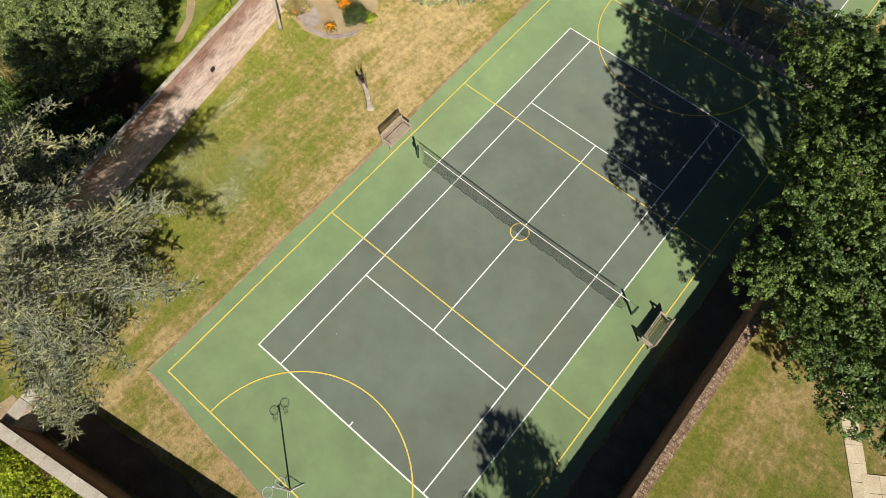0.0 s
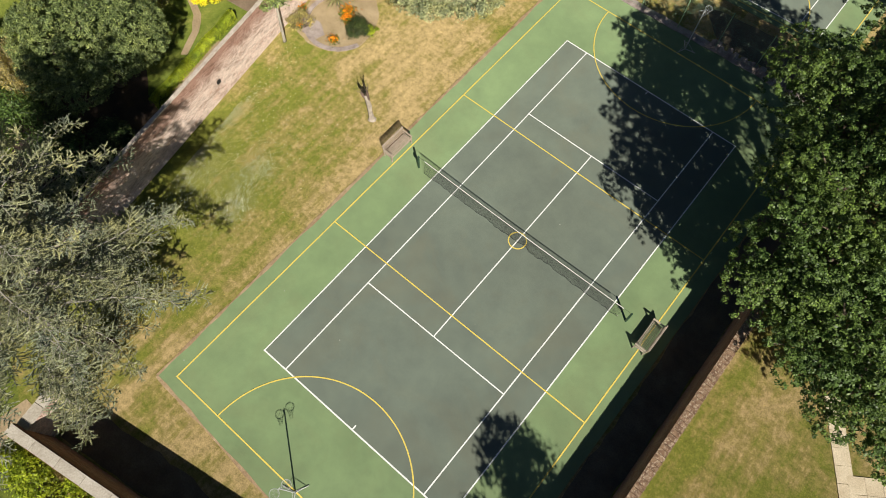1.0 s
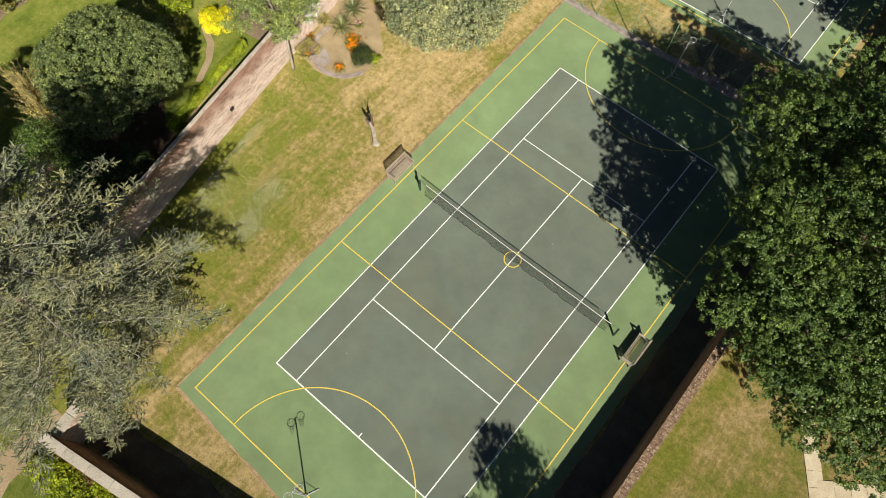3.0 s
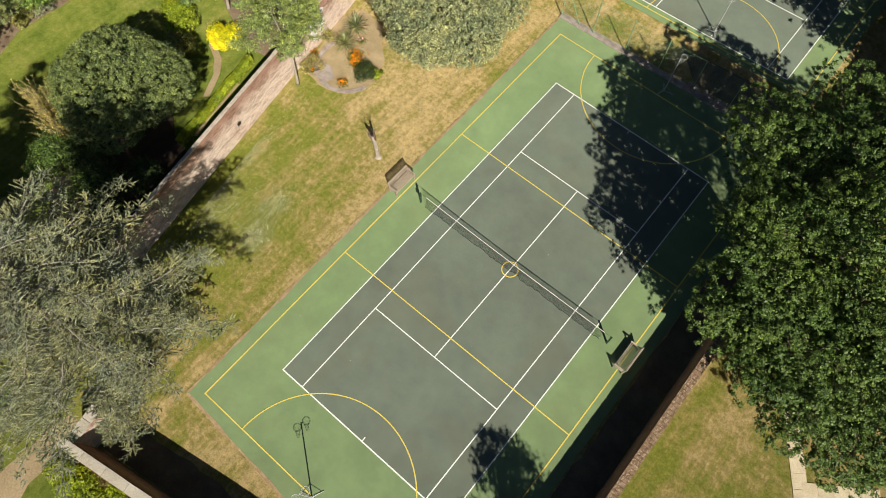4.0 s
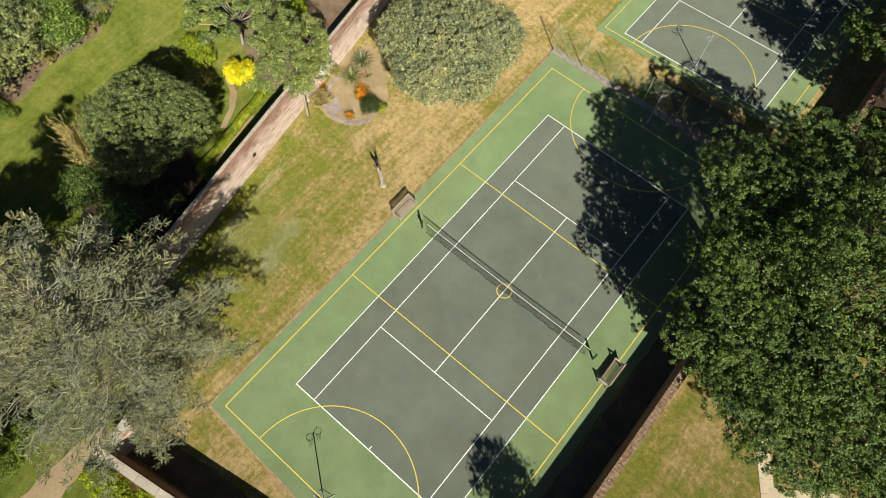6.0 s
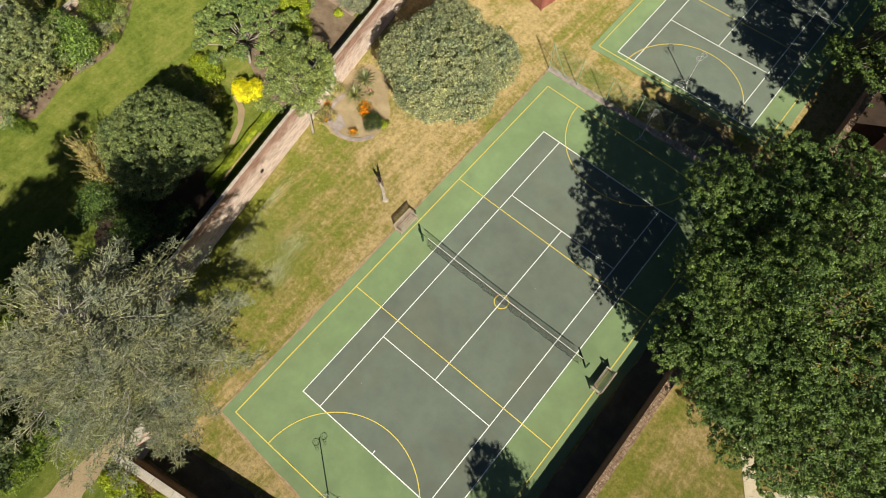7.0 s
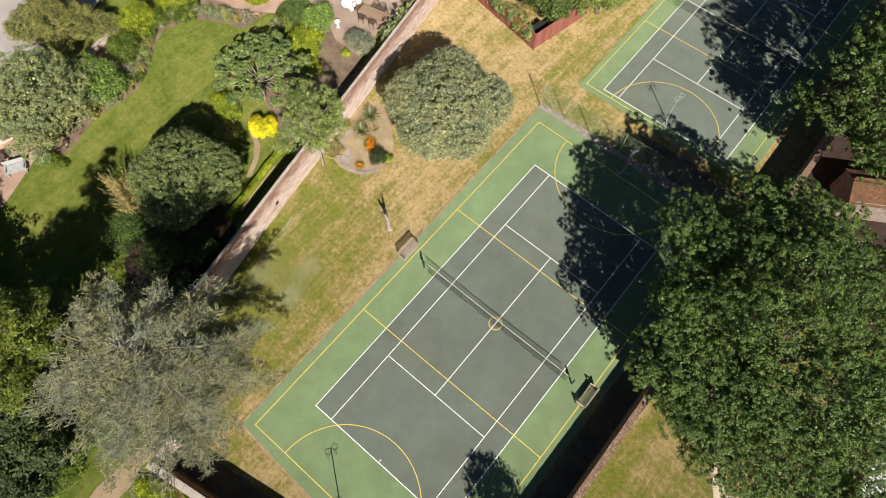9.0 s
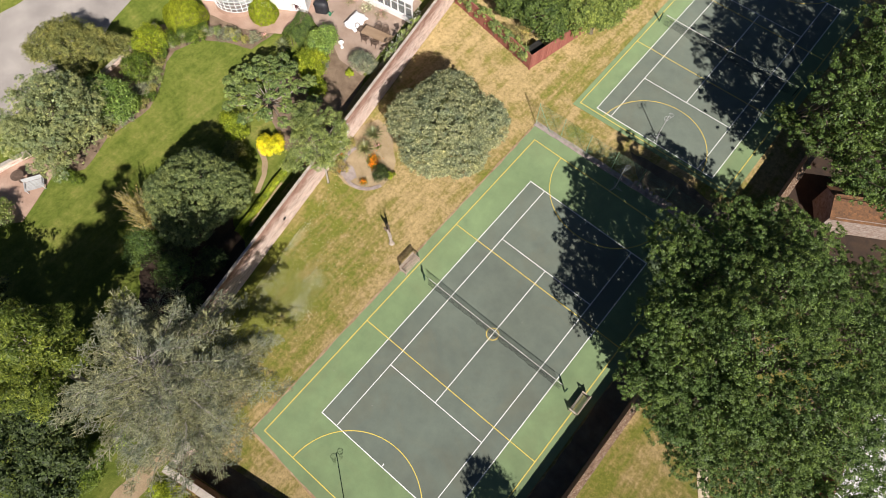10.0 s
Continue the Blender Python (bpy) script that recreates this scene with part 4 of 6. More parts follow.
def bench(at, turn, mat, lattice, label):
    """A garden bench, its front towards local -y. Back slats run along, or form a lattice."""
    ob = thing("garden_bench", at, label, "bench", "benches by the court", turn=turn)
    W = 0.76
    for x in (-W, W):
        part("back_leg", Shape().tube([(x, 0.24, 0.0), (x, 0.25, 0.42), (x, 0.33, 0.92)], [0.036, 0.036, 0.03], 4), mat, ob)
        part("front_leg", Shape().box(x - 0.03, x + 0.03, -0.30, -0.24, 0, 0.62), mat, ob)
        part("armrest", Shape().box(x - 0.042, x + 0.042, -0.33, 0.28, 0.62, 0.655), mat, ob)
        part("side_rail", Shape().box(x - 0.02, x + 0.02, -0.25, 0.25, 0.33, 0.40), mat, ob)
    part("front_rail", Shape().box(-W, W, -0.29, -0.26, 0.33, 0.41), mat, ob)
    n, wide = (7, 0.034) if lattice else (7, 0.05)
    for i in range(n):
        y = -0.28 + 0.53 * i / n
        part("seat_slat", Shape().box(-W + 0.01, W - 0.01, y, y + wide, 0.41, 0.432), mat, ob)
    if lattice:
        for i in range(15):
            x = -W + 0.06 + (2 * W - 0.12) * i / 14
            part("seat_bar", Shape().box(x - 0.016, x + 0.016, -0.28, 0.22, 0.396, 0.412), mat, ob)
    back = lambda f: 0.255 + 0.075 * f
    part("top_rail", Shape().box(-W - 0.02, W + 0.02, back(1) - 0.02, back(1) + 0.025, 0.84, 0.93), mat, ob)
    if lattice:
        for z in (0.47, 0.535, 0.60, 0.665, 0.73):
            f = (z - 0.47) / 0.4
            part("back_rail", Shape().box(-W, W, back(f) - 0.014, back(f) + 0.014, z, z + 0.03), mat, ob)
        for i in range(15):
            x = -W + 0.05 + (2 * W - 0.1) * i / 14
            part("back_slat", Shape().box(x - 0.024, x + 0.024, back(0.3) - 0.016, back(0.3) + 0.012, 0.47, 0.75), mat, ob)
        for x in (-0.26, 0.26):
            part("back_slat", Shape().box(x - 0.03, x + 0.03, back(0.8) - 0.014, back(0.8) + 0.014, 0.75, 0.86), mat, ob)
    else:
        for f in (0.04, 0.34, 0.64):
            part("back_slat", Shape().box(-W, W, back(f) - 0.012, back(f) + 0.012, 0.50 + 0.40 * f, 0.565 + 0.40 * f), mat, ob)
        part("centre_strut", Shape().box(-0.03, 0.03, 0.25, 0.29, 0.42, 0.86), mat, ob)
    return ob


bench((-8.0, 0.12, 0.0), 90, M_WOOD, False, "sun-bleached slatted wooden bench at the court's edge")
bench((7.62, -0.12, 0.0), -90, M_WOOD_DARK, True, "weathered grey bench with a lattice back and seat")

# Wire fence at the court's far end
fence = thing("chain_link_fence", (0, 0, 0), "tall chain-link fence on pale green steel posts", "fence")
F0, F1, FH = Vector((-8.5, 16.62, 0)), Vector((8.6, 17.15, 0)), 2.75
fd = (F1 - F0)
for i in range(8):
    p = F0 + fd * (i / 7)
    part("fence_post", Shape().tube([(p.x, p.y, -0.1), (p.x, p.y, FH)], [0.03, 0.03], 8), M_FENCE_METAL, fence)
for p0, p1 in ((F0 + fd * 0.085, F0), (F1 - fd * 0.085, F1)):
    part("strut", Shape().tube([(p0.x, p0.y, 0.0), (p1.x, p1.y, FH - 0.25)], [0.024, 0.024], 6), M_FENCE_METAL, fence)
for z in (0.1, FH / 2, FH - 0.05):
    part("line_wire", Shape().tube([F0 + Vector((0, 0, z)), F1 + Vector((0, 0, z))], [0.004, 0.004], 4), M_FENCE_METAL, fence)
wires = Shape()
L = fd.length
pitch, span = 0.085, FH - 0.1
k = int((L + span) / pitch)
for i in range(k):
    for s in (1, -1):
        a = i * pitch if s > 0 else i * pitch - span
        za, zb = 0.05, FH - 0.05
        x0, x1 = (a - span, a) if s > 0 else (a + span, a)
        q0, q1 = max(0, min(L, x0)), max(0, min(L, x1))
        if abs(q0 - q1) < 0.02:
            continue
        z0 = za + (zb - za) * (q0 - x0) / (x1 - x0)
        z1 = za + (zb - za) * (q1 - x0) / (x1 - x0)
        pa, pb = F0 + fd * (q0 / L), F0 + fd * (q1 / L)
        wires.tube([(pa.x, pa.y, z0), (pb.x, pb.y, z1)], [0.0016, 0.0016], 3)
part("wire_mesh", wires, M_FENCE_METAL, fence, "thin green diamond wire mesh")


# Red timber fence round the plot behind
def panel_fence(a, b, height, label):
    d = Vector((b[0] - a[0], b[1] - a[1], 0))
    n = d.length
    ob = thing("timber_fence", (a[0], a[1], 0), label, "fence", "red timber fences", turn=math.degrees(math.atan2(d.y, d.x)))
    k = max(1, round(n / 1.83))
    w = n / k
    rnd = random.Random(3)
    for i in range(k + 1):
        part("fence_post", Shape().box(i * w - 0.045, i * w + 0.045, -0.045, 0.045, -0.05, height + 0.06), M_FENCE_RED, ob)
    m = int((w - 0.1) / 0.125)
    board = Shape().box(0, (w - 0.1) / m + 0.01, -0.02, -0.005, 0.06, height).mesh("board")
    board.materials.append(M_FENCE_RED)
    for i in range(k):
        p = part("panel", Shape().box(i * w + 0.045, (i + 1) * w - 0.045, 0.012, 0.05, 0.06, 0.13), M_FENCE_RED, ob)
        for j in range(m):
            b = new("board", board)
            b.parent = p
            b.location = (i * w + 0.05 + (w - 0.1) * j / m, 0.012 if j % 2 else 0.0, rnd.uniform(-0.012, 0.012))
        for z in (0.3, height * 0.55, height - 0.25):
            part("rail", Shape().box(i * w + 0.045, (i + 1) * w - 0.045, 0.01, 0.05, z, z + 0.07), M_FENCE_RED, p)
        part("cap_rail", Shape().box(i * w + 0.03, (i + 1) * w - 0.03, -0.04, 0.05, height + 0.014, height + 0.045), M_FENCE_RED, p)
    return ob


panel_fence((-12.3, 20.75), (-10.85, 28.2), 1.75, "red-brown stained timber fence with upright boards")
panel_fence((-22.0, 22.4), (-12.36, 20.75), 1.75, "red-brown stained timber fence overgrown with climbers")
bin_s = Shape().box(-0.7, 0.7, -0.45, 0.45, 0, 1.05)
so = part("compost_bay", bin_s, M_DARK)
so.matrix_world = pose(-12.9, 22.3, 0, 0, 0, 78)
tagged(so, "dark timber compost bay inside the fence corner", "compost bin")


# ---------- buildings ----------
def tiled_shed(at, turn, length, depth, eave, ridge, label):
    ob = thing("outbuilding", at, label, "building", turn=turn)
    body = part("wall", Shape().box(0, length, 0, depth, -0.1, eave), M_STONE, ob, "grey weathered stone wall")
    blocks = []
    for w in (0.34, 0.42, 0.5):
        me = Shape().box(0.008, w - 0.008, -0.02, 0.02, 0.008, 0.222).mesh("stone_block")
        me.materials.append(M_STONE)
        blocks.append((w, me))
    rb = random.Random(9)
    for r in range(10):
        x = -0.2 * rb.random()
        while x < length - 0.5:
            w, me = rb.choice(blocks)
            if x >= 0:
                t = new("stone_block", me)
                t.parent = body
                t.location = (x, -0.012 * rb.random(), r * 0.232)
            x += w
    for x in (0.0, length):
        g, n0 = Shape(), 0
        g.v += [(x, 0, eave), (x, depth, eave), (x, depth / 2, ridge - 0.08), (x + 0.2 * (1 if x == 0 else -1), 0, eave), (x + 0.2 * (1 if x == 0 else -1), depth, eave), (x + 0.2 * (1 if x == 0 else -1), depth / 2, ridge - 0.08)]
        g.f += [[n0, n0 + 1, n0 + 2], [n0 + 5, n0 + 4, n0 + 3], [n0, n0 + 3, n0 + 4, n0 + 1], [n0 + 1, n0 + 4, n0 + 5, n0 + 2], [n0 + 2, n0 + 5, n0 + 3, n0]]
        part("gable", g, M_STONE, ob)
    rf = part("roof", Shape().box(-0.1, length + 0.1, depth / 2 - 0.12, depth / 2 + 0.12, ridge - 0.02, ridge + 0.07), M_ROOF, ob, "brown-red tiled roof")
    rows = 14
    tile = Shape().box(0, 0.245, 0, 0.36, 0, 0.018)
    me = tile.mesh("roof_tile")
    me.materials.append(M_ROOF)
    slope = math.atan2(ridge - eave, depth / 2)
    run = math.hypot(ridge - eave, depth / 2) + 0.2
    cols = int(length / 0.25) + 1
    rest = Shape()
    for side in (1, -1):
        for r in range(rows):
            for c in range(cols):
                s = run * (r / rows) - 0.2
                y = s * math.cos(slope) if side > 0 else depth - s * math.cos(slope)
                z = eave + s * math.sin(slope) + 0.02
                m = pose(-0.08 + c * 0.25 + (0.125 if r % 2 else 0), y, z + 0.016 * random.random(), math.degrees(slope) * side - 4 * side, 0, 0) @ (Matrix() if side > 0 else pose(0, -0.36, 0))
                if side > 0 and c < 21:
                    t = new("roof_tile", me)
                    t.parent = rf
                    t.matrix_basis = m
                else:
                    rest.box(0, 0.245, 0, 0.36, 0, 0.018, m)
    tagged(part("tile_field", rest, M_ROOF, rf), kind="stuff")
    return ob


tiled_shed((13.97, 22.8, 0), 31, 8.0, 2.6, 2.2, 3.0, "low stone outbuilding with a brown-red tiled roof")

shed = thing("metal_shed", (23.2, 2.5, 0), "shed with a pale corrugated metal roof", "shed", turn=6)
part("wall", Shape().box(0, 6, 0, 9.5, -0.1, 2.3), M_FENCE_RED, shed, "brown timber wall")
part("fascia", Shape().box(-0.14, -0.06, -0.1, 9.6, 2.2, 2.44), M_FENCE_RED, shed)
for i in range(13):
    y = -0.1 + i * 0.75
    s = Shape()
    for j in range(9):
        yy = y + 0.742 * j / 8
        z = 2.40 + (0.035 if j % 2 else 0)
        s.v += [(-0.15, yy, z), (6.2, yy, z + 0.55)]
    s.f = [[2 * j, 2 * j + 1, 2 * j + 3, 2 * j + 2] for j in range(8)]
    part("roof_sheet", s, M_METAL_SHEET, shed)

# Conservatory against the west wall
cons = thing("conservatory", (-29.3, 17.0, 0), "white-framed lean-to conservatory by the brick wall", "conservatory", turn=9)
CL, CD, CH = 6.0, 4.0, 2.25
part("dwarf_wall", Shape().box(0, CL, 0, 0.2, -0.05, 0.55).box(0, 0.2, 0.2, CD, -0.05, 0.55), M_WHITE, cons, "low white painted wall")
for i in range(9):
    x = i * CL / 8
    part("mullion", Shape().box(x - 0.05, x + 0.05, 0.04, 0.16, 0.55, CH), M_WHITE, cons)
    if i < 8:
        w = part("window", Shape().box(x + 0.05, x + CL / 8 - 0.05, 0.08, 0.12, 0.62, 0.70), M_WHITE, cons)
        part("pane", Shape().box(x + 0.06, x + CL / 8 - 0.06, 0.095, 0.105, 0.70, CH - 0.1), M_GLASS, w)
        part("transom", Shape().box(x + 0.05, x + CL / 8 - 0.05, 0.07, 0.13, 1.6, 1.66), M_WHITE, w)
part("eaves_beam", Shape().box(-0.05, CL + 0.05, -0.04, 0.18, CH, CH + 0.14), M_WHITE, cons)
for i in range(8):
    x = i * CL / 7
    part("rafter", Shape().tube([(x, -0.1, CH + 0.14), (x, CD, CH + 1.2)], [0.05, 0.05], 4), M_WHITE, cons)
    if i < 7:
        s = Shape()
        s.v = [(x + 0.04, 0, CH + 0.16), (x + CL / 7 - 0.04, 0, CH + 0.16), (x + CL / 7 - 0.04, CD, CH + 1.22), (x + 0.04, CD, CH + 1.22)]
        s.v += [(a, b, c + 0.012) for a, b, c in s.v]
        s.f = [[3, 2, 1, 0], [4, 5, 6, 7], [0, 1, 5, 4], [1, 2, 6, 5], [2, 3, 7, 6], [3, 0, 4, 7]]
        part("roof_pane", s, M_POLY, cons)
part("back_wall", Shape().box(-0.2, CL + 0.2, CD, CD + 0.3, -0.05, 4.5), M_WHITE, cons)

# House corner with a curved bay window
house = thing("house", (-36.4, 8.5, 0), "house with a white curved lattice bay window", "house", turn=32)
part("wall", Shape().box(-6, 6.5, 1.0, 6.0, -0.05, 5.5), M_WHITE, house, "white rendered wall")
part("roof", Shape().box(-6.4, 6.9, 0.6, 6.4, 5.5, 5.75), M_ROOF, house)
bay = part("bay_base", Shape().prism([(2.0 * math.cos(a), 1.0 + 1.5 * math.sin(a)) for a in [math.pi + math.pi * i / 12 for i in range(13)]], 0, 0.5), M_TERRACE, house)
bay_w = part("bay_window", Shape().prism([(2.05 * math.cos(a), 1.0 + 1.55 * math.sin(a)) for a in [math.pi + math.pi * i / 12 for i in range(13)]], 2.5, 2.75), M_WHITE, house)
for i in range(13):
    a = math.pi + math.pi * i / 12
    x, y = 1.95 * math.cos(a), 1.0 + 1.45 * math.sin(a)
    part("glazing_bar", Shape().tube([(x, y, 0.5), (x, y, 2.5)], [0.04, 0.04], 4), M_WHITE, bay_w)
for z in (0.52, 0.9, 1.3, 1.7, 2.1):
    part("glazing_bar", Shape().tube([(1.95 * math.cos(math.pi + math.pi * i / 12), 1.0 + 1.45 * math.sin(math.pi + math.pi * i / 12), z) for i in range(13)], [0.03] * 13, 4), M_WHITE, bay_w)
pn = Shape()
for i in range(13):
    a = math.pi + math.pi * i / 12
    pn.v += [(1.9 * math.cos(a), 1.0 + 1.4 * math.sin(a), 0.5), (1.9 * math.cos(a), 1.0 + 1.4 * math.sin(a), 2.5)]
pn.f = [[2 * i, 2 * i + 2, 2 * i + 3, 2 * i + 1] for i in range(12)]
part("bay_glass", pn, M_GLASS, bay_w)

# Cream paving slabs
slab_path = thing("slab_path", (0, 0, 0), "cream paving slab path across dry grass", "path", kind="structure")
sl = Shape().box(0.008, 0.737, 0.008, 0.737, -0.04, 0.02)
sl_me = sl.mesh("paving_slab")
sl_me.materials.append(M_SLAB)
for i in range(12):
    t = new("paving_slab", sl_me)
    t.parent = slab_path
    t.matrix_basis = pose(15.15 + 0.425 * i, 2.85 - 0.612 * i, -0.012 + 0.004 * random.random(), 0, 0, -55 + random.uniform(-0.6, 0.6)) @ pose(0, 0, 0)
for r in range(2):
    for i in range(5):
        t = new("paving_slab", sl_me)
        t.parent = slab_path
        t.matrix_basis = pose(17.45 + 0.612 * i + 0.425 * r, 0.35 + 0.425 * i - 0.612 * r, -0.012 + 0.004 * random.random(), 0, 0, 34.8 + random.uniform(-0.6, 0.6)) @ pose(0, -0.75, 0)


# ---------- trees ----------
OAK = [(10.7, 3.2, 7.0, 2.5, 2.6, 2.9), (13.9, 2.4, 7.2, 2.9, 2.8, 2.9), (17.4, 2.2, 7.2, 3.0, 2.8, 2.9), (9.9, 6.0, 8.0, 2.8, 2.8, 2.9), (8.15, 8.9, 8.2, 2.9, 2.9, 2.6), (9.0, 11.9, 8.2, 2.9, 2.8, 2.6), (11.8, 13.6, 8.2, 3.0, 2.8, 2.7), (9.8, 14.0, 7.6, 2.2, 2.0, 2.0),
       (12.9, 5.6, 11.2, 3.3, 3.3, 2.5), (12.4, 9.4, 10.6, 3.3, 3.3, 2.5), (16.8, 4.8, 10.9, 3.3, 3.3, 2.6), (16.8, 9.4, 10.2, 3.5, 3.5, 2.6), (15.8, 13.2, 8.6, 3.2, 2.8, 2.4), (20.6, 4.0, 7.6, 3.0, 3.2, 2.5), (20.6, 8.4, 8.4, 3.0, 3.5, 2.6), (19.8, 12.4, 8.0, 3.0, 3.2, 2.4),
       (10.3, 2.7, 7.0, 1.7, 1.7, 1.8), (9.3, 4.9, 7.8, 2.2, 2.0, 2.2), (11.0, 2.5, 6.0, 1.7, 1.6, 1.6), (21.8, 1.6, 6.2, 2.4, 2.2, 2.0), (19.4, 15.6, 7.4, 1.9, 1.7, 1.8), (12.1, 1.6, 4.9, 1.8, 1.6, 1.6), (11.6, 2.2, 5.7, 1.5, 1.5, 1.6), (14.2, 0.9, 4.7, 2.0, 1.8, 1.6), (16.9, 0.7, 4.8, 2.0, 1.9, 1.7), (19.8, 1.4, 5.0, 2.2, 2.0, 1.8), (15.6, 3.6, 4.8, 2.4, 2.2, 1.6), (18.8, 4.4, 5.0, 2.4, 2.4, 1.7),
       (7.4, 9.4, 8.2, 2.8, 2.8, 2.3), (9.2, 5.3, 9.1, 2.5, 2.6, 2.2), (10.3, 3.0, 8.2, 2.4, 2.5, 2.2), (12.2, 1.9, 7.7, 2.4, 2.3, 2.0), (13.6, 1.1, 6.6, 2.2, 2.0, 1.8), (10.2, 2.1, 6.0, 2.3, 1.9, 1.7)]
broadleaf("oak_tree", (13.4, 7.2, 0), OAK, 13500, 0.15, 36, 0.084, M_OAK, M_BARK, "large spreading oak with dense deep green leaves", seed=11, r0=0.55, aspect=0.66, depth=0.3, inner=0.2, lowest=-0.45, sub=0.88, fill=56000, fill_leaf=0.14)
OAK_FAR = [(9.6, 29.5, 11.4, 3.0, 3.0, 2.4), (9.9, 26.6, 10.4, 2.9, 2.9, 2.4), (10.7, 24.7, 9.2, 2.7, 2.6, 2.3), (10.4, 23.9, 7.6, 2.3, 1.8, 1.8), (12.6, 22.5, 7.6, 2.4, 1.9, 1.8), (14.8, 22.5, 7.6, 2.3, 2.0, 1.8), (6.9, 25.0, 6.2, 1.0, 1.1, 0.8), (8.3, 24.2, 6.6, 1.3, 1.2, 1.0),
           (13.2, 28.2, 12.4, 3.4, 3.4, 2.4), (16.6, 25.6, 9.2, 3.0, 3.0, 2.4), (17.2, 29.6, 11.0, 3.4, 3.4, 2.6), (20.0, 26.6, 8.6, 2.8, 2.8, 2.4), (13.6, 32.4, 12.4, 3.4, 3.2, 2.5), (10.6, 33.2, 12.2, 3.2, 3.0, 2.4), (17.6, 34.0, 11.4, 3.2, 3.2, 2.5), (11.0, 36.8, 12.2, 3.2, 3.0, 2.4), (14.6, 37.2, 12.4, 3.2, 3.2, 2.4), (11.8, 40.8, 12.0, 3.2, 3.2, 2.4), (13.0, 44.6, 11.8, 3.4, 3.2, 2.5),
           (17.5, 37.5, 9.0, 3.4, 3.4, 3.0), (15.0, 41.0, 9.0, 3.2, 3.2, 3.0), (18.4, 41.5, 10.0, 3.4, 3.4, 2.8), (20.5, 31.5, 9.0, 3.2, 3.4, 3.0), (13.0, 35.0, 8.4, 3.0, 3.0, 2.5), (14.0, 26.0, 8.4, 3.0, 3.0, 2.4)]
broadleaf("oak_tree", (13.0, 29.5, 0), OAK_FAR, 4400, 0.23, 40, 0.115, M_OAK, M_BARK, "dense oak over the far court's edge", seed=12, r0=0.5, aspect=0.62, depth=0.3, inner=0.2, sub=1.0, lowest=-0.45, fill=52000, fill_leaf=0.2)
broadleaf("tree", (15.4, -15.6, 0), [(13.6, -14.2, 8.2, 1.1, 1.1, 1.3), (15.3, -14.2, 8.0, 1.2, 1.2, 1.5), (16.4, -15.6, 7.6, 1.7, 1.7, 1.6), (14.6, -16.6, 6.4, 1.7, 1.7, 1.6), (13.4, -16.4, 6.6, 0.9, 0.9, 1.0)], 150, 0.5, 80, 0.16, M_OAK, M_BARK, "leafy tree outside the wall that shades the court", seed=13, r0=0.25)
broadleaf("laurel_tree", (-22.4, -6.6, 0), [(-22.3, -6.5, 4.0, 3.0, 2.9, 2.7), (-21.2, -5.2, 3.8, 2.1, 2.0, 2.1), (-23.4, -5.7, 3.8, 2.1, 2.1, 2.1), (-21.7, -8.4, 3.6, 2.2, 2.1, 2.1), (-23.6, -7.8, 3.6, 2.1, 2.1, 2.1)],
          2300, 0.19, 36, 0.115, M_ROUND, M_BARK, "round dense evergreen tree with small glossy leaves", seed=14, r0=0.25, aspect=0.42, lowest=-0.75, depth=0.16, flat=0.8, fill=3000, fill_leaf=0.22)
broadleaf("whitebeam_tree", (-12.3, 8.9, 0), [(-12.2, 9.0, 5.3, 3.4, 3.2, 2.5), (-14.2, 8.0, 4.6, 2.3, 2.2, 2.0), (-10.1, 8.2, 4.5, 2.3, 2.3, 2.0), (-11.9, 6.7, 4.2, 2.3, 1.9, 1.9), (-13.2, 11.0, 4.9, 2.4, 2.2, 2.1), (-10.4, 10.8, 4.8, 2.4, 2.2, 2.1)],
          3000, 0.24, 30, 0.115, M_WHITEBEAM, M_BARK, "round whitebeam with grey-green leaves on the dry lawn", seed=15, r0=0.22, aspect=0.5, lowest=-0.7, depth=0.34, fill=4000, fill_leaf=0.22)
rnd = random.Random(61)
PLATES = []
for i in range(30):
    a, q = i * 2.39996, math.sqrt((i + 0.5) / 30)
    w = 0.45 + 0.3 * rnd.random()
    PLATES.append((-25.5 + 3.7 * q * math.cos(a) + rnd.uniform(-0.3, 0.3), 3.3 + 3.3 * q * math.sin(a) + rnd.uniform(-0.3, 0.3), 4.5 - 1.7 * q * q + rnd.uniform(-0.35, 0.35), w, w, 0.36))
broadleaf("apple_tree", (-25.6, 2.7, 0), PLATES, 1300, 0.13, 34, 0.11, M_FIG, M_BARK_PALE, "open spreading tree with flat leafy tiers on pale forked limbs", seed=16, r0=0.11, aspect=0.65, inner=0.05, lowest=-0.15, depth=0.3, flat=0.6)
broadleaf("robinia_tree", (-17.75, 1.35, 0), [(-17.7, 1.0, 6.4, 1.4, 1.4, 1.3), (-17.2, 2.4, 6.5, 1.3, 1.3, 1.2), (-18.7, 2.2, 6.2, 1.4, 1.3, 1.2), (-16.7, 0.9, 6.0, 1.1, 1.1, 1.1), (-17.9, -0.3, 5.7, 1.1, 1.1, 1.0), (-17.2, 1.7, 4.3, 1.0, 1.0, 1.3), (-16.7, 2.6, 4.8, 0.9, 0.9, 1.0), (-17.5, 1.4, 3.4, 0.9, 0.9, 1.0)],
          520, 0.26, 66, 0.095, M_LIGHT_LEAF, M_BARK_PALE, "slender light-leaved tree against the brick wall", seed=17, r0=0.09, aspect=0.45, inner=0.2, lowest=-0.4, depth=0.4, sub=0.55)
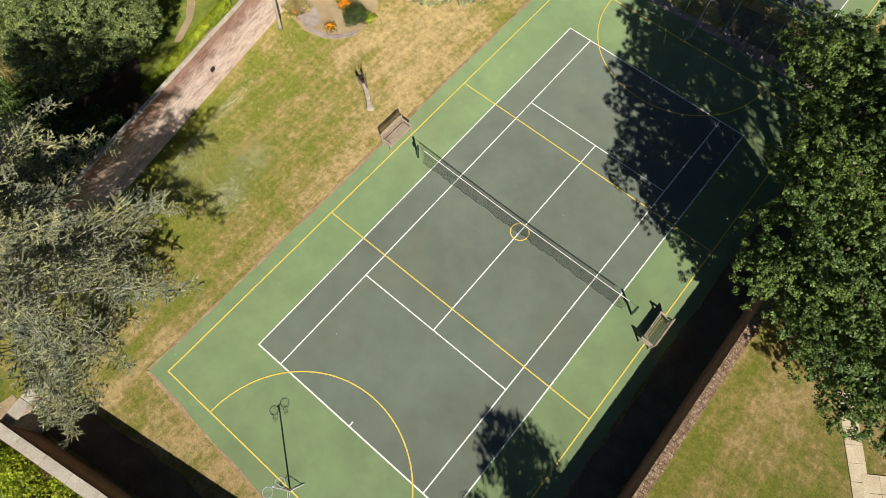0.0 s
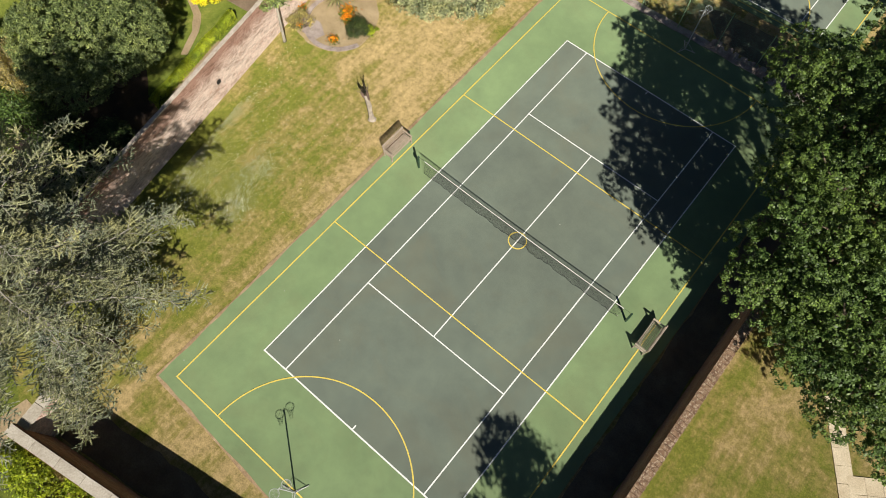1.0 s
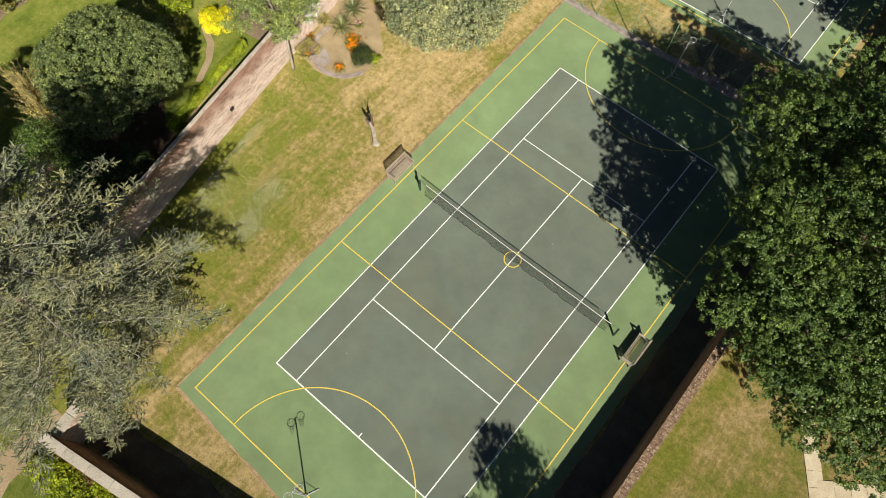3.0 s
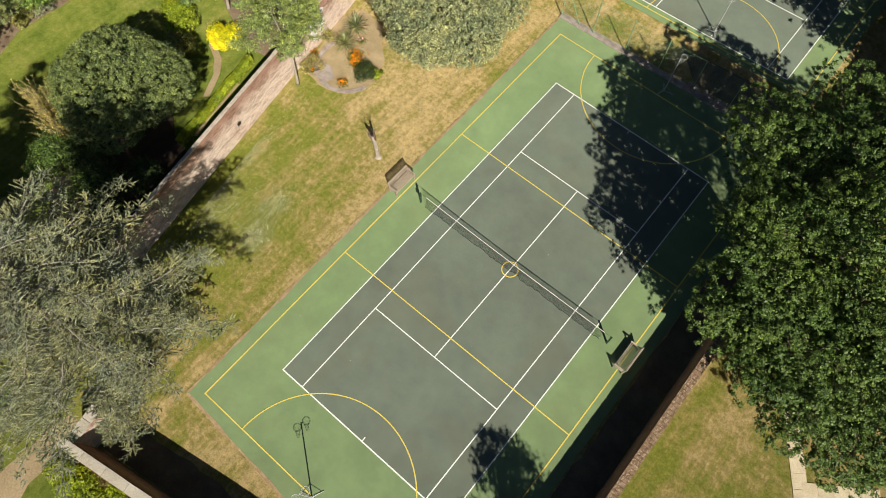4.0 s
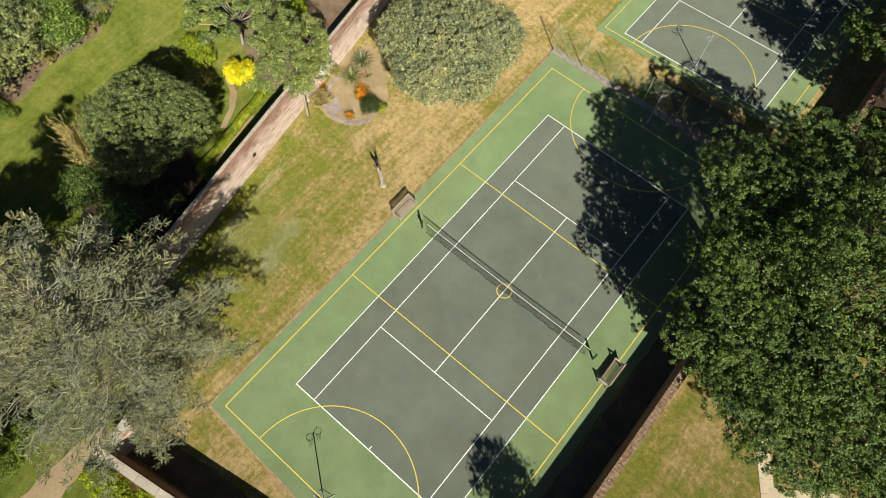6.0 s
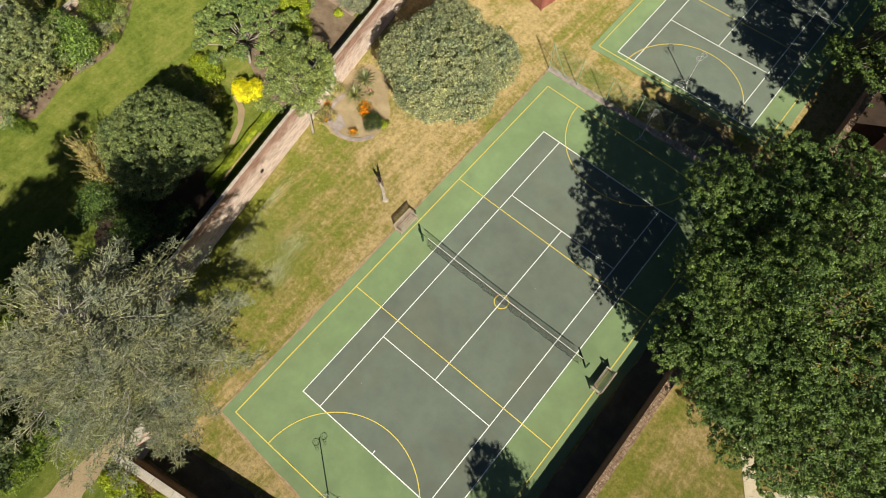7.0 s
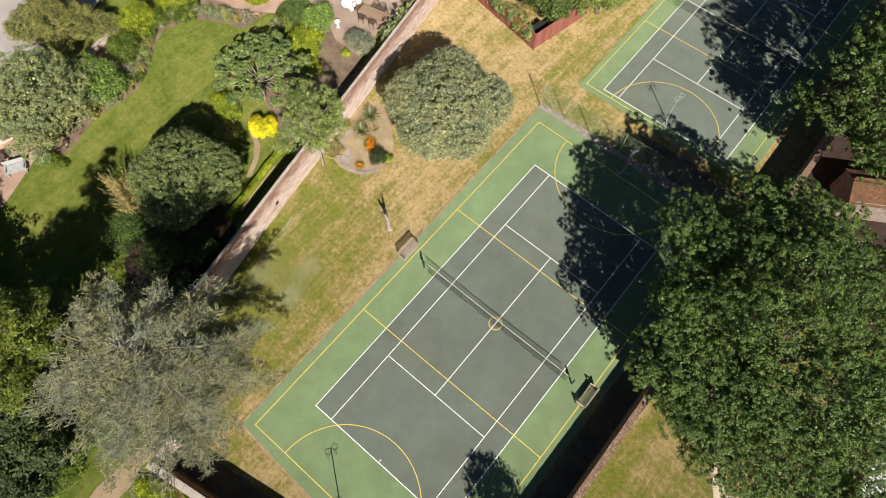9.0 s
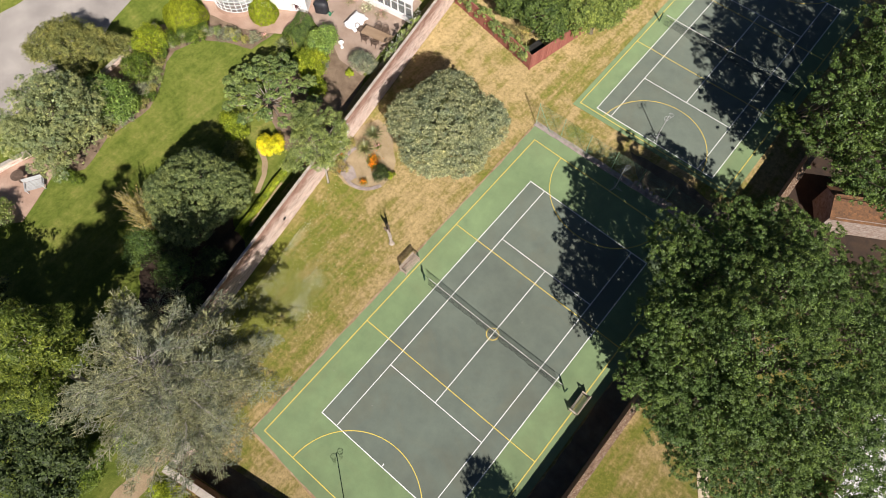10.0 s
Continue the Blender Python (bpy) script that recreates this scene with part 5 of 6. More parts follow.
for i, (x, y, lob, n, m, lab) in enumerate([
        (-14.6, 24.4, [(-14.4, 24.4, 3.0, 2.2, 1.7, 2.2), (-16.8, 24.2, 2.8, 1.9, 1.7, 2.2), (-12.9, 24.3, 2.6, 1.3, 1.4, 1.9), (-15.2, 26.6, 4.2, 2.2, 2.0, 2.4)], 460, M_LAUREL, "dark green tree behind the timber fence"),
        (-10.6, 27.6, [(-11.6, 26.4, 3.0, 1.6, 1.8, 2.4), (-10.4, 28.4, 2.8, 1.7, 1.8, 2.4), (-11.8, 29.4, 4.2, 2.0, 2.0, 2.4), (-10.2, 31.2, 3.2, 1.8, 1.8, 2.4)], 460, M_SPRAY, "green feathery conifer behind the timber fence"),
        (-19.6, 25.2, [(-19.4, 25.2, 3.4, 2.0, 1.8, 2.0), (-21.4, 25.6, 3.0, 1.6, 1.6, 1.8)], 150, M_FIG, "leafy tree behind the timber fence")]):
    broadleaf("tree", (x, y, 0), lob, n, 0.5, 85, 0.17, m, M_BARK, lab, seed=30 + i, r0=0.2, lowest=-0.7, group="trees behind the fence", depth=0.25)


def tris_mesh(name, verts):
    """One mesh of loose three-cornered pieces; verts is (n, 3, 3)."""
    n = len(verts)
    me = bpy.data.meshes.new(name)
    me.vertices.add(3 * n)
    me.vertices.foreach_set("co", np.ascontiguousarray(verts, dtype=np.float32).ravel())
    me.loops.add(3 * n)
    me.loops.foreach_set("vertex_index", np.arange(3 * n, dtype=np.int32))
    me.polygons.add(n)
    me.polygons.foreach_set("loop_start", np.arange(0, 3 * n, 3, dtype=np.int32))
    me.update(calc_edges=True)
    me.validate()
    return me


def needle_tufts(rng, twigs, core, gap, needle, per):
    """Shoots packed with short needles: a crossed, tapering core of packed needles, fringed with tufts; twigs is (n, 2, 3)."""
    a, b = twigs[:, 0], twigs[:, 1]
    d = unit(b - a)
    out = []
    first = unit(np.cross(d, rng.normal(size=d.shape)))
    for k in range(2):
        s = first if k == 0 else np.cross(d, first)
        w0, w1, w2 = ((core * q * (0.7 + 0.6 * rng.random(len(a))))[:, None] for q in (0.7, 1.0, 0.5))
        m = a * 0.45 + b * 0.55 + rng.normal(size=a.shape) * core * 0.4
        for p0, p1, p2, p3 in ((a - s * w0, m - s * w1, m + s * w1, a + s * w0), (m - s * w1, b - s * w2, b + s * w2, m + s * w1)):
            out += [np.stack([p0, p1, p2], 1), np.stack([p0, p2, p3], 1)]
    k = np.maximum(2, (np.linalg.norm(b - a, axis=1) / gap).astype(int))
    idx = np.repeat(np.arange(len(a)), k * per)
    d = d[idx]
    spur = np.concatenate([np.repeat((np.arange(m) + rng.random(m)) / m, per) for m in k])[:, None]
    o = rng.normal(size=d.shape)
    o = unit(o - d * (o * d).sum(1, keepdims=True))
    way = unit(o + 0.7 * d * rng.random((len(idx), 1)) + np.array([0, 0, 0.2]))
    foot = a[idx] * (1 - spur) + b[idx] * spur
    ln = needle * (0.65 + 0.6 * rng.random((len(idx), 1))) * (1.15 - 0.45 * spur)
    side = unit(np.cross(way, rng.normal(size=way.shape))) * ln * 0.2
    out.append(np.stack([foot - side, foot + side, foot + way * ln], 1))
    return np.concatenate(out)


def cedar(name, base, height, reach, branches, label, mat, seed, lean=(0, 0), low=3.0, low_sprays=(), spread=()):
    """A blue cedar: tiers of long pale boughs, each a flat feather of side shoots clothed in needle tufts; spread: (compass way, longer by)."""
    rng = np.random.default_rng(seed)
    ob = thing(name, base, label, "tree")
    wood = Shape()
    trunk = [Vector((lean[0] * f + 0.15 * math.sin(5 * f), lean[1] * f + 0.12 * math.cos(4 * f) - 0.12, height * f - 0.1)) for f in (0, 0.03, 0.25, 0.5, 0.75, 0.92, 1.0)]
    wood.tube(trunk, [0.55, 0.42, 0.36, 0.27, 0.16, 0.07, 0.02], 9)
    part("trunk", wood, M_BARK, ob, smooth=True)
    bw, twigs = Shape(), []
    for i in range(branches):
        f = (i + 0.5) / branches
        h = low + (height - low - 0.2) * f ** 0.9
        o = Vector((lean[0] * h / height, lean[1] * h / height, h))
        az = i * 2.39996 + rng.normal() * 0.3
        ln = reach * (0.08 + 0.92 * (1 - f ** 4.2)) * (0.66 + 0.48 * rng.random()) * min(1.0, 0.62 + 1.6 * f)
        for way, more in spread:
            ln *= 1 + more * max(0.0, math.cos(az - way)) ** 2 * (1 - f)
        rise, droop, bend = 0.16 + 0.5 * f, 0.26, rng.normal() * 0.35
        pts = []
        for s in np.linspace(0, 1, 9):
            a = az + bend * s + 0.06 * math.sin(8 * s + i) * s
            pts.append(o + Vector((math.cos(a) * ln * s, math.sin(a) * ln * s, ln * (rise * s - droop * s * s - 0.08 * s ** 3))))
        for x, y, z in low_sprays[i:i + 1]:
            tip = Vector((x, y, z)) - Vector(base)
            ln = (tip - o).length
            pts = [o.lerp(tip, s) + Vector((0, 0, 0.5 * math.sin(math.pi * s))) for s in np.linspace(0, 1, 9)]
        thick = 0.022 + 0.024 * ln / reach
        bw.tube(pts, [thick * (1 - 0.86 * s) for s in np.linspace(0, 1, 9)], 5)
        bare = 0.05 + 0.15 * rng.random()
        n2 = int(ln / 0.23) + 3
        for q in range(n2):
            s = 0.12 + 0.88 * (q + 0.7 * rng.random()) / n2
            if s > 0.99:
                continue
            u = s * 8
            a0 = pts[int(u)].lerp(pts[int(u) + 1], u - int(u))
            d0 = (pts[int(u) + 1] - pts[int(u)]).normalized()
            d1 = Matrix.Rotation((1 if q % 2 else -1) * (0.7 + 0.3 * rng.random()), 3, "Z") @ d0
            d1.z = d1.z * 0.5 + rng.normal() * 0.2 + 0.1
            d1.normalize()
            l2 = (0.3 + 0.3 * ln * min(1.0, 1.9 * s) * (1.02 - s)) * (0.55 + 0.65 * rng.random())
            l2 = min(l2, 1.5)
            e = a0 + d1 * l2 + Vector((0, 0, -0.1 * l2 * l2))
            m = a0.lerp(e, 0.5) + Vector((0, 0, 0.04 * l2))
            bw.tube([a0, m, e], [0.011, 0.008, 0.003], 3)
            leafy = s > bare or rng.random() < 0.4
            n3 = int(l2 / 0.115) + 1
            for w in range(n3):
                g = 0.12 + 0.85 * (w + 0.6 * rng.random()) / n3
                a1 = a0.lerp(e, g) + Vector((0, 0, 0.08 * l2 * g * (1 - g)))
                d2 = Matrix.Rotation((1 if w % 2 else -1) * (0.6 + 0.4 * rng.random()), 3, "Z") @ d1
                l3 = (0.14 + 0.5 * (1 - g) * min(1.0, l2)) * (0.6 + 0.7 * rng.random())
                e2 = a1 + Vector((d2.x * l3, d2.y * l3, (d2.z + 0.3 * rng.normal() + 0.15) * l3))
                if leafy:
                    twigs.append((tuple(a1), tuple(e2)))
                else:
                    bw.tube([a1, e2], [0.006, 0.003], 3)
            if leafy:
                twigs.append((tuple(a0.lerp(e, 0.25)), tuple(e)))
        for q in range(int(ln / 0.2)):
            u = (0.25 + 0.74 * rng.random()) * 8
            a0 = pts[int(u)].lerp(pts[int(u) + 1], u - int(u))
            d1 = (pts[int(u) + 1] - pts[int(u)]).normalized() * 0.5 + Vector((rng.normal() * 0.6, rng.normal() * 0.6, 0.25 + 0.5 * rng.random()))
            twigs.append((tuple(a0), tuple(a0 + d1.normalized() * (0.14 + 0.2 * rng.random()))))
        twigs.append((tuple(pts[6]), tuple(pts[7])))
        twigs.append((tuple(pts[7]), tuple(pts[8])))
    part("branch_wood", bw, M_TWIG, ob, "pale grey bare branch wood")
    part("needles", tris_mesh("needles", needle_tufts(rng, np.array(twigs), 0.019, 0.054, 0.062, 6)), mat, ob, "blue-grey needle sprays")
    return ob


cedar("cedar_tree", (-11.0, -16.4, 0), 15.4, 6.0, 112, "tall blue-grey cedar with feathery sprays and bare grey twigs", M_CEDAR, 21, (0.8, 0.6), 2.6, low_sprays=((-5.9, -17.1, 5.4), (-6.5, -18.7, 3.9), (-7.4, -18.9, 4.2)), spread=((radians(215), 0.3), (radians(5), -0.22)))
broadleaf("silver_conifer", (-35.4, -9.4, 0), [(-35.7, -9.3, 4.2, 2.9, 2.9, 2.6), (-38.2, -8.4, 3.2, 2.2, 2.2, 2.0), (-34.2, -8.0, 3.0, 1.7, 1.7, 1.9), (-33.8, -10.8, 2.9, 2.0, 2.0, 1.9), (-36.6, -11.2, 3.0, 2.1, 2.0, 2.0), (-35.6, -6.9, 3.0, 2.0, 1.8, 2.0)],
          4200, 0.14, 24, 0.12, M_SPRUCE, M_BARK, "broad dome-shaped silver-green conifer at the lawn's edge", seed=22, r0=0.25, aspect=0.24, lowest=-0.6, depth=0.16, flat=1.0, sub=0.62, fill=3500, fill_leaf=0.22)
broadleaf("feathery_shrub", (-41.8, -3.7, 0), [(-41.8, -3.8, 2.4, 1.9, 1.8, 1.3), (-43.6, -5.2, 1.9, 1.5, 1.4, 1.2), (-40.2, -2.2, 2.0, 1.5, 1.4, 1.2), (-43.4, -3.0, 2.1, 1.4, 1.3, 1.2), (-40.6, -4.8, 1.7, 1.4, 1.4, 1.1), (-44.6, -6.2, 1.5, 0.9, 0.8, 0.9), (-39.4, -1.0, 1.7, 1.0, 0.9, 1.0), (-44.4, -4.0, 2.0, 0.8, 0.8, 0.8), (-42.0, -2.0, 2.2, 1.0, 0.9, 0.9)],
          1500, 0.27, 30, 0.19, M_DUSKY, M_BARK_PALE, "big feathery olive-green shrub by the driveway", category="shrub", seed=115, r0=0.1, aspect=0.19, inner=0.2, lowest=-0.6, depth=0.3, flat=1.0, sub=0.5, fill=1500, fill_leaf=0.2)
broadleaf("cypress_tree", (-18.0, -20.6, 0), [(-17.2, -19.4, 12.4, 1.5, 1.4, 2.8), (-17.8, -19.4, 8.6, 2.2, 1.9, 2.6), (-17.0, -21.2, 8.8, 1.8, 1.6, 2.6), (-19.2, -21.2, 7.6, 1.9, 1.8, 2.6), (-20.4, -20.0, 6.0, 1.8, 1.8, 2.6)],
          480, 0.42, 100, 0.17, M_CYPRESS, M_BARK_PALE, "tall yellow-green tree with drooping sprays", seed=23, r0=0.28, aspect=0.28, flat=0.35, depth=0.4, sub=0.75, fill=3000, fill_leaf=0.2)
broadleaf("dark_tree", (-16.6, -24.6, 0), [(-15.0, -24.0, 4.4, 1.9, 1.7, 2.2), (-16.9, -23.0, 5.6, 2.0, 1.7, 2.4), (-14.1, -25.6, 3.6, 1.6, 1.6, 1.9), (-16.6, -25.6, 5.4, 2.1, 2.0, 2.4), (-19.0, -24.0, 5.6, 2.1, 2.0, 2.4)],
          380, 0.45, 80, 0.17, M_DARK_CONIFER, M_BARK_PALE, "dark dense evergreen beside the dirt path", seed=24, r0=0.2, lowest=-0.7)
for i, (x, y, h) in enumerate([(-23.2, -22.0, 7.4), (-27.6, -21.8, 5.6)]):
    broadleaf("dark_tree", (x, y, 0), [(x + 0.2, y, h * 0.62, 2.2, 2.1, h * 0.24), (x - 0.9, y + 0.8, h * 0.8, 1.5, 1.4, h * 0.18), (x + 1.0, y - 0.7, h * 0.5, 1.7, 1.6, h * 0.2), (x - 0.8, y - 1.0, h * 0.48, 1.6, 1.6, h * 0.2)],
              170, 0.5, 70, 0.19, M_DARK_CONIFER, M_BARK, "tall dark tree at the garden's edge", seed=40 + i, r0=0.22, lowest=-0.7, group="garden edge trees")

# Pollarded dead tree on the lawn
snag = thing("dead_tree", (-10.35, 0.65, 0), "small pollarded grey trunk, split and hollow, with thin twigs", "tree")
s = Shape()
s.tube([(0, 0, -0.05), (0.0, 0.0, 0.08), (-0.10, 0.05, 0.5), (-0.16, 0.10, 0.85), (-0.34, 0.17, 1.15), (-0.50, 0.20, 1.42)], [0.26, 0.155, 0.115, 0.135, 0.12, 0.08], 9)
fork = Shape()
fork.tube([(-0.28, 0.15, 1.05), (-0.36, 0.26, 1.35), (-0.44, 0.32, 1.75)], [0.095, 0.08, 0.05], 6)
fork.tube([(-0.36, 0.17, 1.22), (-0.60, 0.12, 1.45), (-0.68, 0.12, 1.6)], [0.10, 0.085, 0.06], 6)
s.tube([(-0.14, 0.08, 0.75), (0.0, 0.02, 0.92)], [0.06, 0.035], 6)
for i, v in enumerate(s.v):
    k = 0.06 * noise.noise((v[0] * 9, v[1] * 9, v[2] * 5))
    s.v[i] = (v[0] + k, v[1] - k, v[2])
part("trunk", s, M_WOOD_DARK, snag)
part("fork", fork, M_WICKER, snag, "dark dead fork")
rng = np.random.default_rng(8)
s = Shape()
for i in range(22):
    b0 = Vector((-0.44, 0.32, 1.72)) if i % 3 else Vector((-0.68, 0.12, 1.55))
    d = Vector((rng.normal() * 0.16, rng.normal() * 0.16, 0.3 + 0.6 * rng.random()))
    s.tube([b0, b0 + d * 0.5 + Vector(rng.normal(size=3) * 0.05), b0 + d], [0.010, 0.006, 0.003], 4)
part("twigs", s, M_BARK, snag)

# ---------- shrubs and borders ----------
BUSHES = [
    ("golden_shrub", (-23.3, 0.6), (0.92, 0.92, 1.3), 8000, 0.09, M_GOLD, "bright golden-yellow rounded shrub"),
    ("lime_shrub", (-26.2, 8.3), (1.5, 1.4, 1.7), 4200, 0.13, M_LIME, "lime-green leafy shrub in the bed"),
    ("lime_shrub", (-24.6, 7.0), (0.9, 0.9, 1.1), 1600, 0.13, M_LIME, "lime-green leafy shrub in the bed"),
    ("lime_shrub", (-27.0, -0.2), (1.4, 1.1, 1.1), 2600, 0.13, M_LIME, "yellow-green shrub under the open tree"),
    ("olive_shrub", (-25.2, -1.6), (1.1, 1.0, 1.0), 1600, 0.13, M_OLIVE, "olive-green low shrub in the bed"),
    ("leafy_shrub", (-26.8, 10.6), (1.2, 1.4, 2.6), 3600, 0.14, M_FRESH, "tall light green shrub by the patio"),
    ("silver_shrub", (-23.1, 11.3), (1.25, 1.2, 1.5), 3600, 0.10, M_GREYLEAF, "round silver-leaved shrub on the patio's edge"),
    ("yellow_shrub", (-23.7, 10.2), (0.35, 0.35, 0.4), 700, 0.11, M_LIME, "small yellow shrub beside the patio"),
    ("silver_shrub", (-26.1, 9.6), (0.5, 0.5, 0.5), 600, 0.09, M_GREYLEAF, "small silver-leaved shrub beside the patio"),
    ("silver_shrub", (-34.4, 6.6), (0.8, 0.7, 0.7), 1200, 0.09, M_GREYLEAF, "pale silver shrub in the border"),
    ("purple_shrub", (-32.6, 12.4), (0.55, 0.55, 0.8), 900, 0.10, M_PURPLE, "small dark purple shrub on the terrace"),
    ("clipped_dome", (-39.0, 5.1), (1.95, 1.9, 2.3), 13000, 0.075, M_DOME, "large clipped yellow-green dome"),
    ("clipped_dome", (-34.2, 10.0), (1.35, 1.25, 1.8), 8000, 0.075, M_DOME, "clipped yellow-green dome by the bay window"),
    ("border_shrub", (-36.4, 4.2), (0.9, 0.9, 0.9), 1400, 0.12, M_HEDGE, "green shrub in the mixed border"),
    ("border_shrub", (-37.9, 2.6), (0.8, 0.8, 0.9), 1200, 0.12, M_HEDGE, "green shrub in the mixed border"),
    ("yellow_shrub", (-38.2, 1.0), (1.5, 1.5, 2.4), 4200, 0.14, M_LIME, "tall yellow-green shrub over the low wall"),
    ("olive_shrub", (-37.2, -1.6), (1.3, 1.3, 2.0), 3000, 0.13, M_HEDGE, "leafy green shrub in the border"),
    ("silver_shrub", (-35.6, -2.6), (0.7, 1.2, 0.7), 1400, 0.10, M_GREYLEAF, "grey-green low border planting"),
    ("border_shrub", (-36.2, -4.0), (0.7, 0.9, 0.8), 1100, 0.12, M_HEDGE, "green shrub in the mixed border"),
    ("leafy_shrub", (-35.5, -5.4), (2.1, 1.9, 3.0), 6500, 0.16, M_FRESH, "fresh green leafy shrub at the lawn's edge"),
    ("border_shrub", (-33.6, -11.6), (1.6, 0.6, 0.6), 1500, 0.11, M_HEDGE, "low green planting under the conifer"),
    ("leafy_shrub", (-34.2, -17.2), (1.2, 1.2, 1.8), 2400, 0.15, M_LIGHT_LEAF, "fresh green shrub by the seating terrace"),
    ("tan_shrub", (-25.4, -9.8), (1.9, 1.7, 4.4), 220, 0.12, M_TAN, "tall tan feathery shrub beside the round tree"),
    ("olive_shrub", (-26.6, -6.6), (1.3, 1.3, 2.2), 70, 0.11, M_OLIVE, "olive feathery shrub beside the round tree"),
    ("dark_shrub", (-23.6, -11.8), (1.6, 1.5, 1.8), 3000, 0.13, M_OAK, "dark green shrub in the shade of the cedar"),
    ("dark_shrub", (-20.6, -11.6), (1.4, 1.4, 1.6), 2400, 0.13, M_OAK, "dark green shrub in the shade of the cedar"),
    ("dark_shrub", (-19.2, -9.4), (1.0, 1.3, 1.7), 2400, 0.12, M_DARK_CONIFER, "dark evergreen shrub under the round tree"),
    ("dark_shrub", (-18.0, -12.6), (1.0, 1.6, 1.9), 2600, 0.12, M_DARK_CONIFER, "dark evergreen shrub in the shade of the cedar"),
    ("dark_shrub", (-21.6, -10.6), (1.4, 1.0, 1.6), 2400, 0.12, M_DARK_CONIFER, "dark evergreen shrub in the shade of the cedar"),
    ("ivy", (-8.8, -22.0), (1.9, 0.8, 0.5), 2600, 0.13, M_LIME, "fresh green ivy outside the wall"),
    ("ivy", (-5.8, -21.2), (1.9, 0.7, 0.5), 2400, 0.13, M_LIME, "fresh green ivy outside the wall"),
    ("ivy", (-14.3, -25.0), (0.9, 1.5, 0.5), 2600, 0.12, M_HEDGE, "low green ivy beside the dirt path"),
    ("leafy_shrub", (-14.6, -23.6), (0.9, 1.0, 0.9), 1800, 0.12, M_HEDGE, "green shrub beside the dirt path"),
    ("olive_shrub", (-14.4, -21.4), (0.8, 0.9, 0.7), 1300, 0.12, M_LIGHT_LEAF, "light green growth beside the dirt path"),
    ("heather_bush", (-14.9, 4.5), (0.85, 0.75, 0.8), 2600, 0.07, M_DARK_CONIFER, "dark rounded bush in the island bed"),
    ("lime_shrub", (-14.3, 4.9), (0.4, 0.4, 0.6), 500, 0.09, M_LIME, "small lime shrub in the island bed"),
    ("olive_shrub", (-17.7, 2.7), (0.8, 0.7, 0.8), 900, 0.12, M_TAN, "thin dry shrub at the tree's foot"),
    ("silver_shrub", (-18.8, 5.2), (0.6, 0.6, 0.6), 600, 0.10, M_OLIVE, "thin olive shrub by the wall"),
    ("tan_shrub", (-15.0, 22.6), (1.2, 0.9, 1.5), 1800, 0.13, M_TAN, "dry tan shrub inside the fence corner"),
]
for i, (n, at, r, k, leaf, m, lab) in enumerate(BUSHES):
    if n == "clipped_dome":
        clipped_dome(n, at, r, 2 * k, leaf, m, lab, 100 + i)
    elif "feathery" in lab:
        spray_shrub(n, at, r, k, leaf, m, lab, 100 + i)
    else:
        bush(n, at, r, int(k * 1.7), leaf * 0.88, m, lab, 100 + i, 0.32 if m in (M_TAN, M_OLIVE) else 0.6)

# Mixed planting just behind the lawn's curved edge
EDGE_KINDS = [("border_plant", M_HEDGE, "green leafy plant at the border's edge"), ("border_plant", M_GREYLEAF, "silvery low plant at the border's edge"), ("border_plant", M_LIME, "lime-green low plant at the border's edge"),
              ("border_plant", M_OLIVE, "olive-green plant at the border's edge"), ("border_plant", M_LIGHT_LEAF, "light green plant at the border's edge")]
rnd = random.Random(21)
for i in range(3, len(LAWN_EDGE) - 1):
    (x0, y0), (x1, y1) = LAWN_EDGE[i], LAWN_EDGE[i + 1]
    d = math.hypot(x1 - x0, y1 - y0)
    for j in range(max(1, round(d / 0.6))):
        f = (j + 0.5) / max(1, round(d / 0.6))
        o = 0.12 + 0.8 * rnd.random()
        n, m, lab = rnd.choice(EDGE_KINDS)
        r = 0.4 + 0.3 * rnd.random()
        bush(n, (x0 + (x1 - x0) * f - (y1 - y0) / d * o, y0 + (y1 - y0) * f + (x1 - x0) / d * o), (r, r, 0.4 + 0.5 * rnd.random()), 1100, 0.09, m, lab, 300 + i * 10 + j, group="border plants")

# Climbers on the timber fence
for i, (x, sc) in enumerate(((-21.2, 1.1), (-19.9, 0.7), (-18.4, 1.2), (-16.9, 0.8), (-15.7, 1.0), (-14.1, 0.75), (-13.2, 0.5))):
    bush("climber", (x, 20.95 + (-12.36 - x) * 0.171 - 0.1), (0.95 * sc, 0.45, 1.5 + 0.5 * sc), 1800, 0.13, M_LIGHT_LEAF, "green climber hanging over the timber fence", 170 + i, group="climbers")
# Climbing roses on the garden side of the west wall
for i, y in enumerate((12.6, 14.6, 16.6)):
    x = -14.6 - 8.3 * (y + 17.6) / 46.1 - 1.0
    bush("climbing_rose", (x, y), (0.3, 0.9, 3.0), 1500, 0.10, M_LIGHT_LEAF, "climbing rose against the wall", 180 + i, group="climbing roses")
    rng = np.random.default_rng(190 + i)
    p = np.stack([x + 0.3 * rng.normal(size=120) * 0.6, y + 0.6 * rng.normal(size=120), 1.2 + 2.2 * rng.random(120)], 1)
    tagged(part("rose_blossom", quads_mesh("rose_blossom", leaf_quads(rng, p, rng.normal(size=p.shape) + (0, 0, 1.2), np.full(120, 0.09), 0.9)), M_DAISY), "white rose blossom on the wall", "flowers", kind="stuff")


